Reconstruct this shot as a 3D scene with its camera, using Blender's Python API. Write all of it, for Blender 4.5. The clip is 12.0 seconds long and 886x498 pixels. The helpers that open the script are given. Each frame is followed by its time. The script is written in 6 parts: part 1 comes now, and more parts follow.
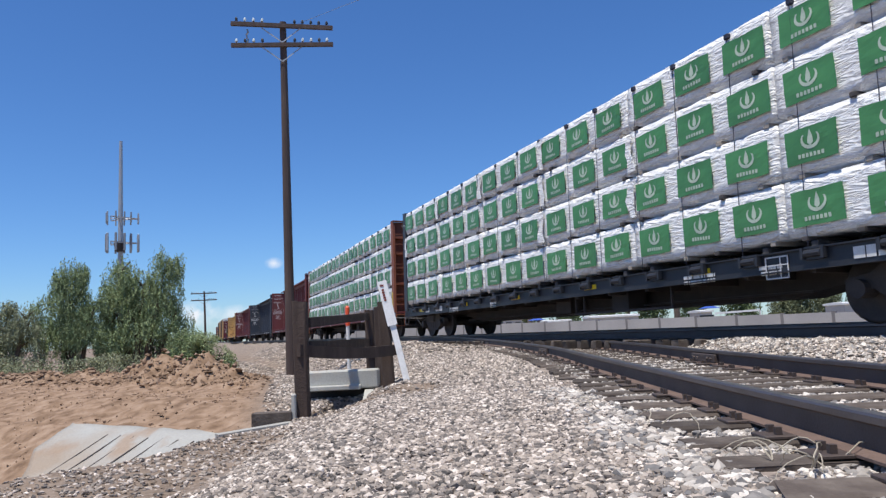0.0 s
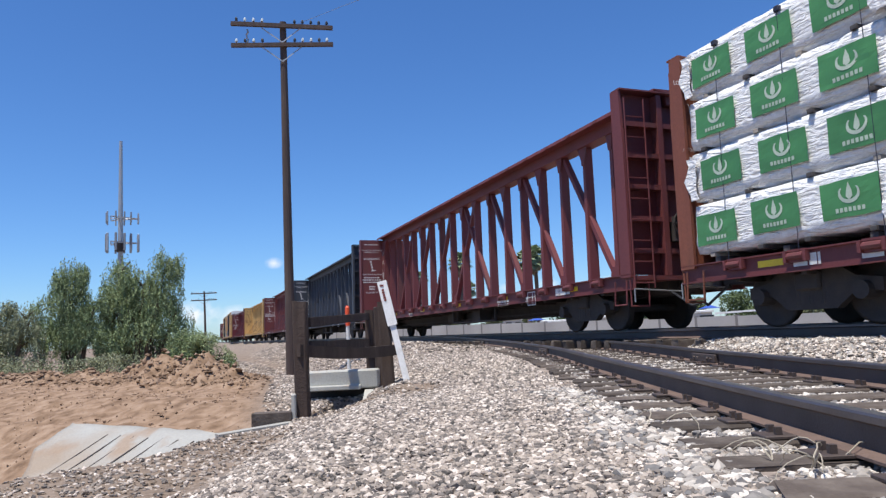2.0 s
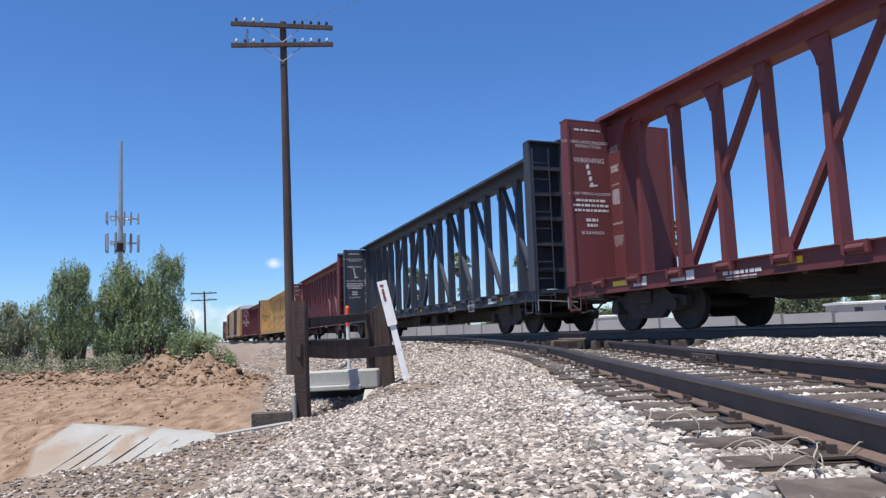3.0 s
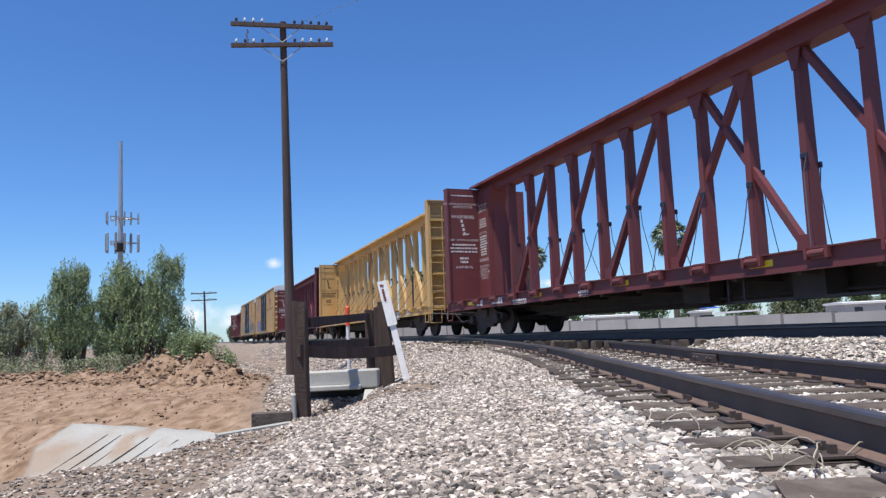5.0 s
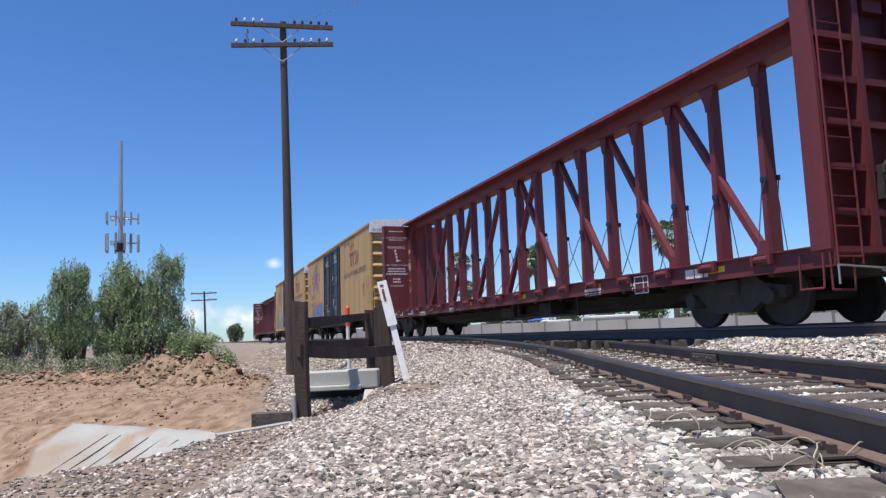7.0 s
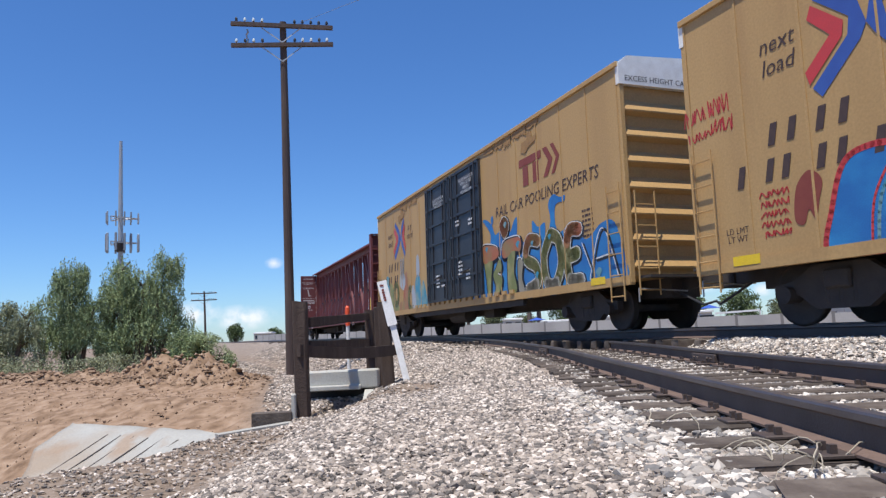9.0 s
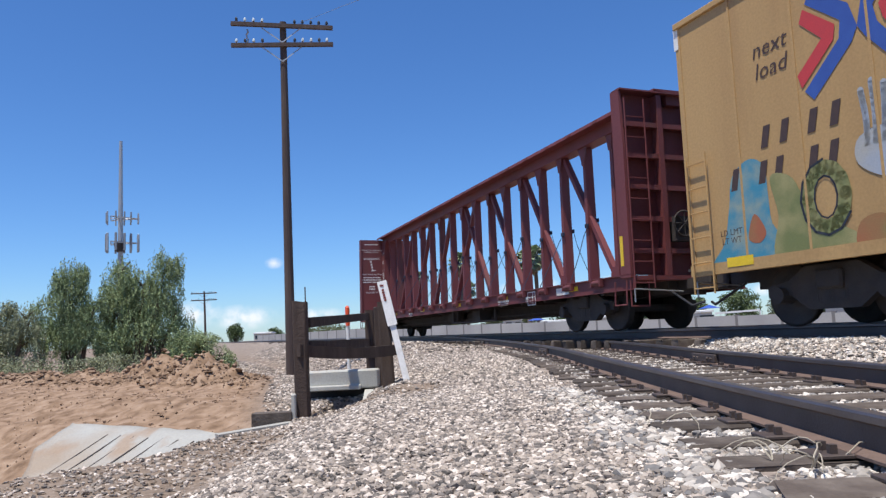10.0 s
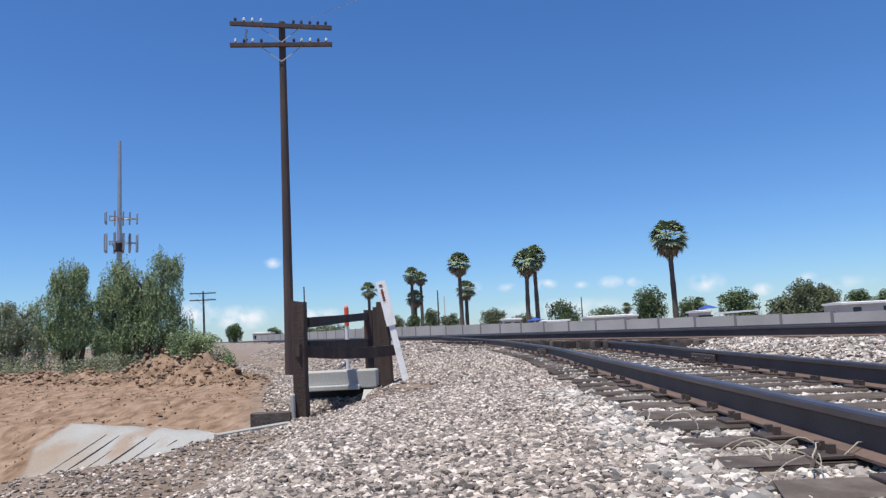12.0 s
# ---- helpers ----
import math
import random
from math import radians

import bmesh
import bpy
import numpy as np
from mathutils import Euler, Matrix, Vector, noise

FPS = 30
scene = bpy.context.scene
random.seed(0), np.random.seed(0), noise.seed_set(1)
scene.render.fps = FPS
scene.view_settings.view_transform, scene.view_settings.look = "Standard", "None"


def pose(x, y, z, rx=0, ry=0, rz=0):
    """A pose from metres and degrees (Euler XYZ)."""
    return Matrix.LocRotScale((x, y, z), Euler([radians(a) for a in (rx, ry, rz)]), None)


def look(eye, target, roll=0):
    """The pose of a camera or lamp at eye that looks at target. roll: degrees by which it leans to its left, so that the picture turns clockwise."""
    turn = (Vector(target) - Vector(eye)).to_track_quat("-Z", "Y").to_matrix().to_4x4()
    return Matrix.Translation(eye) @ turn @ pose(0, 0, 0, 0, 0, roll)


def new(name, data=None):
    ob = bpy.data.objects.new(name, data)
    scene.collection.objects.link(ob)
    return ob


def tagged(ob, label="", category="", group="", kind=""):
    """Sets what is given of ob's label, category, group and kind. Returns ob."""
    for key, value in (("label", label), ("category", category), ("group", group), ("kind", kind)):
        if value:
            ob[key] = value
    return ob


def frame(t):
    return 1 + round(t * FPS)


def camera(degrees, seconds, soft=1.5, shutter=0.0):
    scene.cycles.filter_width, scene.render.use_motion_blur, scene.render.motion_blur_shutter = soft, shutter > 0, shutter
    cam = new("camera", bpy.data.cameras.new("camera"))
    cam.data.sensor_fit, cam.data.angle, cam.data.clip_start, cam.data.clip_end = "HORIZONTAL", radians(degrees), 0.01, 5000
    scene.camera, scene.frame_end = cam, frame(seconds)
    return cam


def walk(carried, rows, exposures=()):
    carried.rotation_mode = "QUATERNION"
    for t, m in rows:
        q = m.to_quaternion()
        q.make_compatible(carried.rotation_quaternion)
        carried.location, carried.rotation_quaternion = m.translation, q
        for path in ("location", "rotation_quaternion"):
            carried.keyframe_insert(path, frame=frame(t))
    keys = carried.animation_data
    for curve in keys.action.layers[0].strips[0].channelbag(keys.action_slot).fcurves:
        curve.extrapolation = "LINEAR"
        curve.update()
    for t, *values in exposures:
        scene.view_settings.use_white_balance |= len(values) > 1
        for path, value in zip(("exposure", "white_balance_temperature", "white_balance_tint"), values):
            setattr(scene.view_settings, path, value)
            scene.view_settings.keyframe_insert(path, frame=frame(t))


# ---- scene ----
# ---- camera ----
EYE = Vector((0, 0, 0.176))
cam = camera(63.80, 12.0, soft=1.35, shutter=0.0)


def aim(yaw, pitch=6.578, roll=-2.78):
    a, b = radians(yaw), radians(pitch)
    return look(EYE, EYE + Vector((math.sin(a) * math.cos(b), math.cos(a) * math.cos(b), math.sin(b))), roll)


walk(cam, [(0, aim(0)), (11.3, aim(0)), (11.7, aim(0.02)), (12.0, aim(0.08))],
     exposures=[(0, 0.13), (1.3, 0.15), (2.3, 0.29), (5.0, 0.29), (7.0, 0.26), (10.0, 0.25), (10.9, 0.14), (11.6, 0.11), (12.0, 0.11)])

# ---- sky and sun ----
SUN = Vector((-0.17, -0.235, 1.0)).normalized()
world = bpy.data.worlds.new("sky")
scene.world = world
world.use_nodes = True
wn, wl = world.node_tree.nodes, world.node_tree.links
wn.clear()
w_out = wn.new("ShaderNodeOutputWorld")
w_bg = wn.new("ShaderNodeBackground")
w_sky = wn.new("ShaderNodeTexSky")
w_sky.sky_type = "NISHITA"
w_sky.sun_disc = False
w_sky.sun_elevation = math.asin(SUN.z)
w_sky.sun_rotation = math.atan2(SUN.x, SUN.y)
w_sky.air_density, w_sky.dust_density, w_sky.ozone_density = 1.0, 0.1, 3.0
w_bg.inputs["Strength"].default_value = 0.099
w_sat = wn.new("ShaderNodeHueSaturation")
w_sat.inputs["Saturation"].default_value = 1.05
w_tint = wn.new("ShaderNodeMix")
w_tint.data_type, w_tint.blend_type = "RGBA", "MULTIPLY"
w_tint.inputs[0].default_value = 1.0
w_tint.inputs[7].default_value = (0.67, 0.90, 1.25, 1)
wl.new(w_sky.outputs[0], w_tint.inputs[6])
wl.new(w_tint.outputs[2], w_sat.inputs["Color"])
w_dir = wn.new("ShaderNodeTexCoord").outputs["Generated"]
w_puff = wn.new("ShaderNodeTexNoise")
w_puff.inputs["Scale"].default_value, w_puff.inputs["Detail"].default_value = 55, 7
wl.new(w_dir, w_puff.inputs["Vector"])


def w_math(op, a, b, c=None):
    m = wn.new("ShaderNodeMath")
    m.operation = op
    for k, q in enumerate((a, b, c)):
        if q is None:
            continue
        if isinstance(q, (int, float)):
            m.inputs[k].default_value = q
        else:
            wl.new(q, m.inputs[k])
    return m.outputs[0]


# small fair-weather clouds low over the horizon: direction, half width, half height, density
CLOUDS = [
    ((-0.2316, 0.9673, 0.1034), 0.011, 0.007, 0.6), ((-0.2735, 0.9614, 0.0314), 0.040, 0.015, 0.9), ((-0.3316, 0.9426, 0.0383), 0.032, 0.016, 0.9),
    ((-0.1785, 0.9834, 0.0319), 0.035, 0.008, 0.7), ((0.2276, 0.9722, 0.0558), 0.016, 0.008, 0.7), ((0.1888, 0.9805, 0.0545), 0.010, 0.005, 0.5),
    ((0.2586, 0.9645, 0.0539), 0.010, 0.006, 0.7), ((0.1395, 0.9886, 0.0574), 0.017, 0.007, 0.7), ((0.3454, 0.9373, 0.047), 0.022, 0.012, 0.6),
    ((0.4076, 0.9126, 0.0336), 0.012, 0.008, 0.7), ((0.0889, 0.9945, 0.0562), 0.014, 0.006, 0.4), ((0.0465, 0.9971, 0.0601), 0.008, 0.006, 0.6),
    ((0.4539, 0.8899, 0.0456), 0.012, 0.006, 0.4), ((0.1643, 0.9861, 0.0239), 0.09, 0.012, 0.45), ((0.4912, 0.8703, 0.0354), 0.03, 0.008, 0.3),
]
w_cover = 0.0
for w_c, w_a, w_b, w_d in CLOUDS:
    w_sub = wn.new("ShaderNodeVectorMath")
    w_sub.operation = "SUBTRACT"
    wl.new(w_dir, w_sub.inputs[0])
    w_sub.inputs[1].default_value = w_c
    w_mul = wn.new("ShaderNodeVectorMath")
    w_mul.operation = "MULTIPLY"
    wl.new(w_sub.outputs[0], w_mul.inputs[0])
    w_mul.inputs[1].default_value = (1 / w_a, 1 / w_a, 1 / w_b)
    w_len = wn.new("ShaderNodeVectorMath")
    w_len.operation = "LENGTH"
    wl.new(w_mul.outputs[0], w_len.inputs[0])
    w_fall = w_math("SUBTRACT", 1.25, w_len.outputs["Value"])
    w_one = w_math("MULTIPLY", w_math("MAXIMUM", w_fall, 0.0), w_d)
    w_cover = w_math("MAXIMUM", w_one, w_cover)
w_share = w_math("MULTIPLY", w_cover, w_math("MULTIPLY_ADD", w_puff.outputs["Fac"], 3.6, -1.15))
w_clamp = wn.new("ShaderNodeClamp")
wl.new(w_share, w_clamp.inputs[0])
w_clamp.inputs[2].default_value = 0.85
w_mix = wn.new("ShaderNodeMix")
w_mix.data_type = "RGBA"
wl.new(w_clamp.outputs[0], w_mix.inputs[0])
wl.new(w_sat.outputs[0], w_mix.inputs[6])
w_mix.inputs[7].default_value = (8.6, 8.8, 9.3, 1)
wl.new(w_mix.outputs[2], w_bg.inputs["Color"])
wl.new(w_bg.outputs[0], w_out.inputs[0])
sun = new("sun", bpy.data.lights.new("sun", "SUN"))
sun.data.energy, sun.data.angle, sun.data.color = 4.7, radians(0.55), (1.0, 0.94, 0.84)
sun.matrix_world = look(SUN * 50, (0, 0, 0))


# ---- materials ----
def material(name, colour, rough=0.7, metal=0.0, second=None, scale=4.0, amount=0.5, bump=0.15, fine=60.0, island=0.0, spec=0.5,
             streak=False, third=None, third_amount=0.35, obrand=0.0):
    """A base colour, broken up by a large noise towards a second colour and a small one of light and dark, with relief."""
    m = bpy.data.materials.new(name)
    m.use_nodes = True
    n, l = m.node_tree.nodes, m.node_tree.links
    b = n["Principled BSDF"]
    b.inputs["Roughness"].default_value, b.inputs["Metallic"].default_value = rough, metal
    b.inputs["Specular IOR Level"].default_value = spec
    tc = n.new("ShaderNodeTexCoord")
    vec = tc.outputs["Object"]
    if streak:
        mp = n.new("ShaderNodeMapping")
        mp.inputs["Scale"].default_value = (1.0, 1.0, 0.12)
        l.new(vec, mp.inputs["Vector"])
        vec = mp.outputs[0]
    big = n.new("ShaderNodeTexNoise")
    big.inputs["Scale"].default_value, big.inputs["Detail"].default_value = scale, 6
    l.new(vec, big.inputs["Vector"])
    ramp = n.new("ShaderNodeMapRange")
    ramp.inputs[1].default_value, ramp.inputs[2].default_value = 0.42, 0.68
    ramp.inputs[4].default_value = amount
    l.new(big.outputs["Fac"], ramp.inputs[0])
    mix = n.new("ShaderNodeMix")
    mix.data_type = "RGBA"
    mix.inputs[6].default_value = (*colour, 1)
    mix.inputs[7].default_value = (*(second or [c * 0.55 for c in colour]), 1)
    l.new(ramp.outputs[0], mix.inputs[0])
    col = mix.outputs[2]
    if third:
        n3 = n.new("ShaderNodeTexNoise")
        n3.inputs["Scale"].default_value, n3.inputs["Detail"].default_value = scale * 3.1, 8
        l.new(vec, n3.inputs["Vector"])
        r3 = n.new("ShaderNodeMapRange")
        r3.inputs[1].default_value, r3.inputs[2].default_value, r3.inputs[4].default_value = 0.55, 0.7, third_amount
        l.new(n3.outputs["Fac"], r3.inputs[0])
        m3 = n.new("ShaderNodeMix")
        m3.data_type = "RGBA"
        m3.inputs[7].default_value = (*third, 1)
        l.new(r3.outputs[0], m3.inputs[0])
        l.new(col, m3.inputs[6])
        col = m3.outputs[2]
    sm = n.new("ShaderNodeTexNoise")
    sm.inputs["Scale"].default_value, sm.inputs["Detail"].default_value = fine, 4
    l.new(tc.outputs["Object"], sm.inputs["Vector"])
    hsv = n.new("ShaderNodeHueSaturation")
    val = n.new("ShaderNodeMapRange")
    val.inputs[3].default_value, val.inputs[4].default_value = 0.78, 1.22
    l.new(sm.outputs["Fac"], val.inputs[0])
    vout = val.outputs[0]
    if island or obrand:
        if island:
            g = n.new("ShaderNodeNewGeometry").outputs["Random Per Island"]
        else:
            g = n.new("ShaderNodeObjectInfo").outputs["Random"]
        iv = n.new("ShaderNodeMapRange")
        k = island or obrand
        iv.inputs[3].default_value, iv.inputs[4].default_value = 1 - k, 1 + k
        l.new(g, iv.inputs[0])
        mu = n.new("ShaderNodeMath")
        mu.operation = "MULTIPLY"
        l.new(iv.outputs[0], mu.inputs[0])
        l.new(vout, mu.inputs[1])
        vout = mu.outputs[0]
    l.new(vout, hsv.inputs["Value"])
    l.new(col, hsv.inputs["Color"])
    l.new(hsv.outputs[0], b.inputs["Base Color"])
    if bump:
        bp = n.new("ShaderNodeBump")
        bp.inputs["Strength"].default_value, bp.inputs["Distance"].default_value = bump, 0.02
        l.new(sm.outputs["Fac"], bp.inputs["Height"])
        l.new(bp.outputs[0], b.inputs["Normal"])
    return m


M = {}
M["rail"] = material("rail_steel", (0.105, 0.080, 0.072), 0.6, 0.3, (0.065, 0.048, 0.042), 3, 0.6, fine=90)
M["railhead"] = material("rail_head", (0.15, 0.135, 0.14), 0.42, 0.7, (0.10, 0.085, 0.085), 2, 0.6, bump=0.03)
M["railfoot"] = material("rail_foot", (0.15, 0.10, 0.08), 0.85, 0.0, (0.10, 0.068, 0.055), 5, 0.7)
M["tie"] = material("creosoted_tie", (0.075, 0.058, 0.048), 0.9, 0, (0.145, 0.12, 0.10), 6, 0.7, 0.5, 30, obrand=0.3, streak=False)
M["timber"] = material("weathered_timber", (0.060, 0.040, 0.032), 0.9, 0, (0.105, 0.075, 0.06), 7, 0.7, 0.5, 40, streak=True)
M["pole"] = material("pole_wood", (0.07, 0.05, 0.045), 0.9, 0, (0.12, 0.085, 0.07), 5, 0.6, 0.4, 40, streak=True)
M["concrete"] = material("concrete", (0.45, 0.45, 0.42), 0.9, 0, (0.35, 0.34, 0.31), 1.2, 0.6, 0.2, 40, third=(0.44, 0.32, 0.22), third_amount=0.4)
M["wallpost"] = material("dark_wall_post", (0.20, 0.19, 0.185), 0.9, 0, (0.15, 0.14, 0.14), 1, 0.5)
M["wallcon"] = material("grey_wall", (0.40, 0.385, 0.37), 0.9, 0, (0.31, 0.295, 0.285), 0.35, 0.7, 0.1, 20, obrand=0.05)
M["dustycon"] = material("dusty_concrete", (0.36, 0.355, 0.33), 0.95, 0, (0.30, 0.235, 0.175), 0.55, 0.9, 0.25, 35, third=(0.30, 0.215, 0.15), third_amount=0.8)
M["white"] = material("white_paint", (0.80, 0.79, 0.76), 0.5, 0, (0.62, 0.59, 0.55), 5, 0.5, 0.05)
M["signwhite"] = material("white_board", (0.82, 0.81, 0.79), 0.6, 0, (0.6, 0.57, 0.52), 9, 0.5, 0.1)
M["orange"] = material("orange_plastic", (0.85, 0.10, 0.03), 0.5, 0, (0.7, 0.09, 0.03), 5, 0.4, 0.03)
M["black"] = material("black_paint", (0.022, 0.024, 0.030), 0.5, 0, (0.04, 0.042, 0.05), 2, 0.6, 0.1, 40)
# grimy underframe steel; also the dark colour for the shade inside the drain
M["under"] = material("grimy_steel_and_drain_shade", (0.040, 0.034, 0.032), 0.8, 0.0, (0.065, 0.052, 0.045), 4, 0.6, 0.2, 40)
M["galv"] = material("galvanised_steel", (0.42, 0.43, 0.44), 0.5, 0.6, (0.33, 0.34, 0.35), 2, 0.5, 0.05)
M["antenna"] = material("grey_antenna", (0.20, 0.22, 0.25), 0.6, 0.0, (0.14, 0.15, 0.17), 1, 0.6, 0.0)
M["glass"] = material("glass_insulator", (0.65, 0.72, 0.72), 0.2, 0, (0.5, 0.56, 0.56), 9, 0.4, 0.0)
PAINTS = {
    "red": ((0.165, 0.041, 0.042), (0.12, 0.033, 0.034), (0.10, 0.052, 0.04)),
    "darkred": ((0.155, 0.026, 0.032), (0.10, 0.02, 0.022), (0.10, 0.05, 0.035)),
    "rust": ((0.26, 0.085, 0.045), (0.17, 0.05, 0.03), (0.11, 0.05, 0.03)),
    "slate": ((0.045, 0.052, 0.070), (0.03, 0.034, 0.045), (0.08, 0.06, 0.05)),
    "yellow": ((0.58, 0.385, 0.155), (0.46, 0.29, 0.11), (0.20, 0.10, 0.05)),
    "boxyellow": ((0.475, 0.298, 0.12), (0.395, 0.24, 0.095), (0.30, 0.165, 0.07)),
}
for key, (c1, c2, c3) in PAINTS.items():
    M[key] = material(key + "_car_paint", c1, 0.62, 0, c2, 0.8, 0.7, 0.06, 25, streak=True, third=c3, third_amount={"boxyellow": 0.25, "yellow": 0.7}.get(key, 0.45))


# ---- mesh tools ----
class Shape:
    """Gathers faces for one mesh."""

    def __init__(self):
        self.v, self.f, self.m = [], [], []

    def add(self, verts, faces, mat=0):
        o = len(self.v)
        self.v += [tuple(p) for p in verts]
        self.f += [tuple(o + i for i in f) for f in faces]
        self.m += [mat] * len(faces)
        return self

    def box(self, x0, x1, y0, y1, z0, z1, mat=0, turn=None):
        p = [(x, y, z) for x in (x0, x1) for y in (y0, y1) for z in (z0, z1)]
        if turn is not None:
            p = [turn @ Vector(q) for q in p]
        return self.add(p, [(0, 1, 3, 2), (4, 6, 7, 5), (0, 4, 5, 1), (2, 3, 7, 6), (0, 2, 6, 4), (1, 5, 7, 3)], mat)

    def bevelled(self, x0, x1, y0, y1, z0, z1, b=0.01, mat=0, turn=None):
        """A block with its twelve edges cut off."""
        p, f, idx = [], [], {}
        for i, x in enumerate((x0, x1)):
            for j, y in enumerate((y0, y1)):
                for k, z in enumerate((z0, z1)):
                    sx, sy, sz = (1 - 2 * i) * b, (1 - 2 * j) * b, (1 - 2 * k) * b
                    for a, q in enumerate(((x, y + sy, z + sz), (x + sx, y, z + sz), (x + sx, y + sy, z))):
                        idx[i, j, k, a] = len(p)
                        p.append(q)
        q4 = [(0, 0), (1, 0), (1, 1), (0, 1)]
        for i in (0, 1):
            f.append([idx[i, j, k, 0] for j, k in (q4 if i else q4[::-1])])
            f.append([idx[j, i, k, 1] for j, k in (q4[::-1] if i else q4)])
            f.append([idx[j, k, i, 2] for j, k in (q4 if i else q4[::-1])])
        for j in (0, 1):
            for k in (0, 1):
                f.append([idx[0, j, k, 1], idx[1, j, k, 1], idx[1, j, k, 2], idx[0, j, k, 2]])
                f.append([idx[j, 0, k, 0], idx[j, 1, k, 0], idx[j, 1, k, 2], idx[j, 0, k, 2]])
                f.append([idx[j, k, 0, 0], idx[j, k, 1, 0], idx[j, k, 1, 1], idx[j, k, 0, 1]])
        for i in (0, 1):
            for j in (0, 1):
                for k in (0, 1):
                    f.append([idx[i, j, k, a] for a in range(3)])
        if turn is not None:
            p = [turn @ Vector(q) for q in p]
        return self.add(p, f, mat)

    def tube(self, p0, p1, r0, r1=None, n=8, mat=0, caps=True):
        p0, p1 = Vector(p0), Vector(p1)
        r1 = r0 if r1 is None else r1
        q = (p1 - p0).to_track_quat("Z", "Y")
        pts = []
        for c, r in ((p0, r0), (p1, r1)):
            for i in range(n):
                a = 2 * math.pi * i / n
                pts.append(c + q @ Vector((r * math.cos(a), r * math.sin(a), 0)))
        f = [(i, (i + 1) % n, n + (i + 1) % n, n + i) for i in range(n)]
        if caps:
            f += [tuple(range(n))[::-1], tuple(range(n, 2 * n))]
        return self.add(pts, f, mat)

    def sweep(self, points, radii, n=12, mat=0):
        """A round bar through points, one closed skin."""
        o = len(self.v)
        for p, r in zip(points, radii):
            self.v += [(p[0] + r * math.cos(2 * math.pi * i / n), p[1] + r * math.sin(2 * math.pi * i / n), p[2]) for i in range(n)]
        for k in range(len(points) - 1):
            for i in range(n):
                self.f.append((o + k * n + i, o + k * n + (i + 1) % n, o + k * n + n + (i + 1) % n, o + k * n + n + i))
        self.f += [tuple(o + i for i in range(n))[::-1], tuple(o + (len(points) - 1) * n + i for i in range(n))]
        self.m += [mat] * ((len(points) - 1) * n + 2)
        return self

    def rope(self, points, radii, n=5, mat=0):
        """A round line of any direction through points, one closed skin."""
        o, m = len(self.v), len(points)
        for k, (p, r) in enumerate(zip(points, radii)):
            d = (points[min(k + 1, m - 1)] - points[max(k - 1, 0)]).normalized()
            a = d.cross(Vector((0.31, 0.17, 0.93))).normalized()
            b = d.cross(a)
            self.v += [tuple(p + a * (r * math.cos(6.2832 * i / n)) + b * (r * math.sin(6.2832 * i / n))) for i in range(n)]
        for k in range(m - 1):
            for i in range(n):
                self.f.append((o + k * n + i, o + k * n + (i + 1) % n, o + k * n + n + (i + 1) % n, o + k * n + n + i))
        self.f += [tuple(o + i for i in range(n))[::-1], tuple(o + (m - 1) * n + i for i in range(n))]
        self.m += [mat] * ((m - 1) * n + 2)
        return self

    def beam(self, p0, p1, w, h, w1=None, h1=None, side=(0, 1, 0), mat=0):
        """A straight bar from p0 to p1; w along side, h across it."""
        p0, p1, s = Vector(p0), Vector(p1), Vector(side)
        d = (p1 - p0).normalized()
        s = (s - d * s.dot(d)).normalized()
        u = d.cross(s)
        w1, h1 = w if w1 is None else w1, h if h1 is None else h1
        pts = []
        for c, a, b in ((p0, w / 2, h / 2), (p1, w1 / 2, h1 / 2)):
            pts += [c - s * a - u * b, c + s * a - u * b, c + s * a + u * b, c - s * a + u * b]
        return self.add(pts, [(0, 3, 2, 1), (4, 5, 6, 7), (0, 1, 5, 4), (1, 2, 6, 5), (2, 3, 7, 6), (3, 0, 4, 7)], mat)

    def extrude(self, outline, axis, a, b, mat=0):
        """An outline of 2D points, drawn out along axis ('x' 'y' 'z') from a to b."""
        n = len(outline)
        put = {"x": lambda u, w, c: (c, u, w), "y": lambda u, w, c: (u, c, w), "z": lambda u, w, c: (u, w, c)}[axis]
        pts = [put(u, w, c) for c in (a, b) for u, w in outline]
        f = [(i, (i + 1) % n, n + (i + 1) % n, n + i) for i in range(n)] + [tuple(range(n))[::-1], tuple(range(n, 2 * n))]
        return self.add(pts, f, mat)

    def mesh(self, name, mats, smooth=False):
        me = bpy.data.meshes.new(name)
        me.from_pydata(self.v, [], self.f)
        for m in mats:
            me.materials.append(m)
        if len(mats) > 1:
            me.polygons.foreach_set("material_index", self.m)
        bm = bmesh.new()
        bm.from_mesh(me)
        bmesh.ops.recalc_face_normals(bm, faces=bm.faces)
        bm.to_mesh(me)
        bm.free()
        if smooth:
            me.polygons.foreach_set("use_smooth", [True] * len(me.polygons))
        me.update()
        return me


def part(name, shape, mats, parent, label="", smooth=False):
    """One mesh object under a thing or a part."""
    if not isinstance(mats, (list, tuple)):
        mats = [mats]
    me = shape if isinstance(shape, bpy.types.Mesh) else shape.mesh(name, mats, smooth)
    ob = new(name, me)
    ob.parent = parent
    return tagged(ob, label)


def thing(name, label, category, m=None, group="", kind=""):
    ob = new(name)
    ob.empty_display_size = 0.3
    if m is not None:
        ob.matrix_world = m
    return tagged(ob, label, category, group, kind)


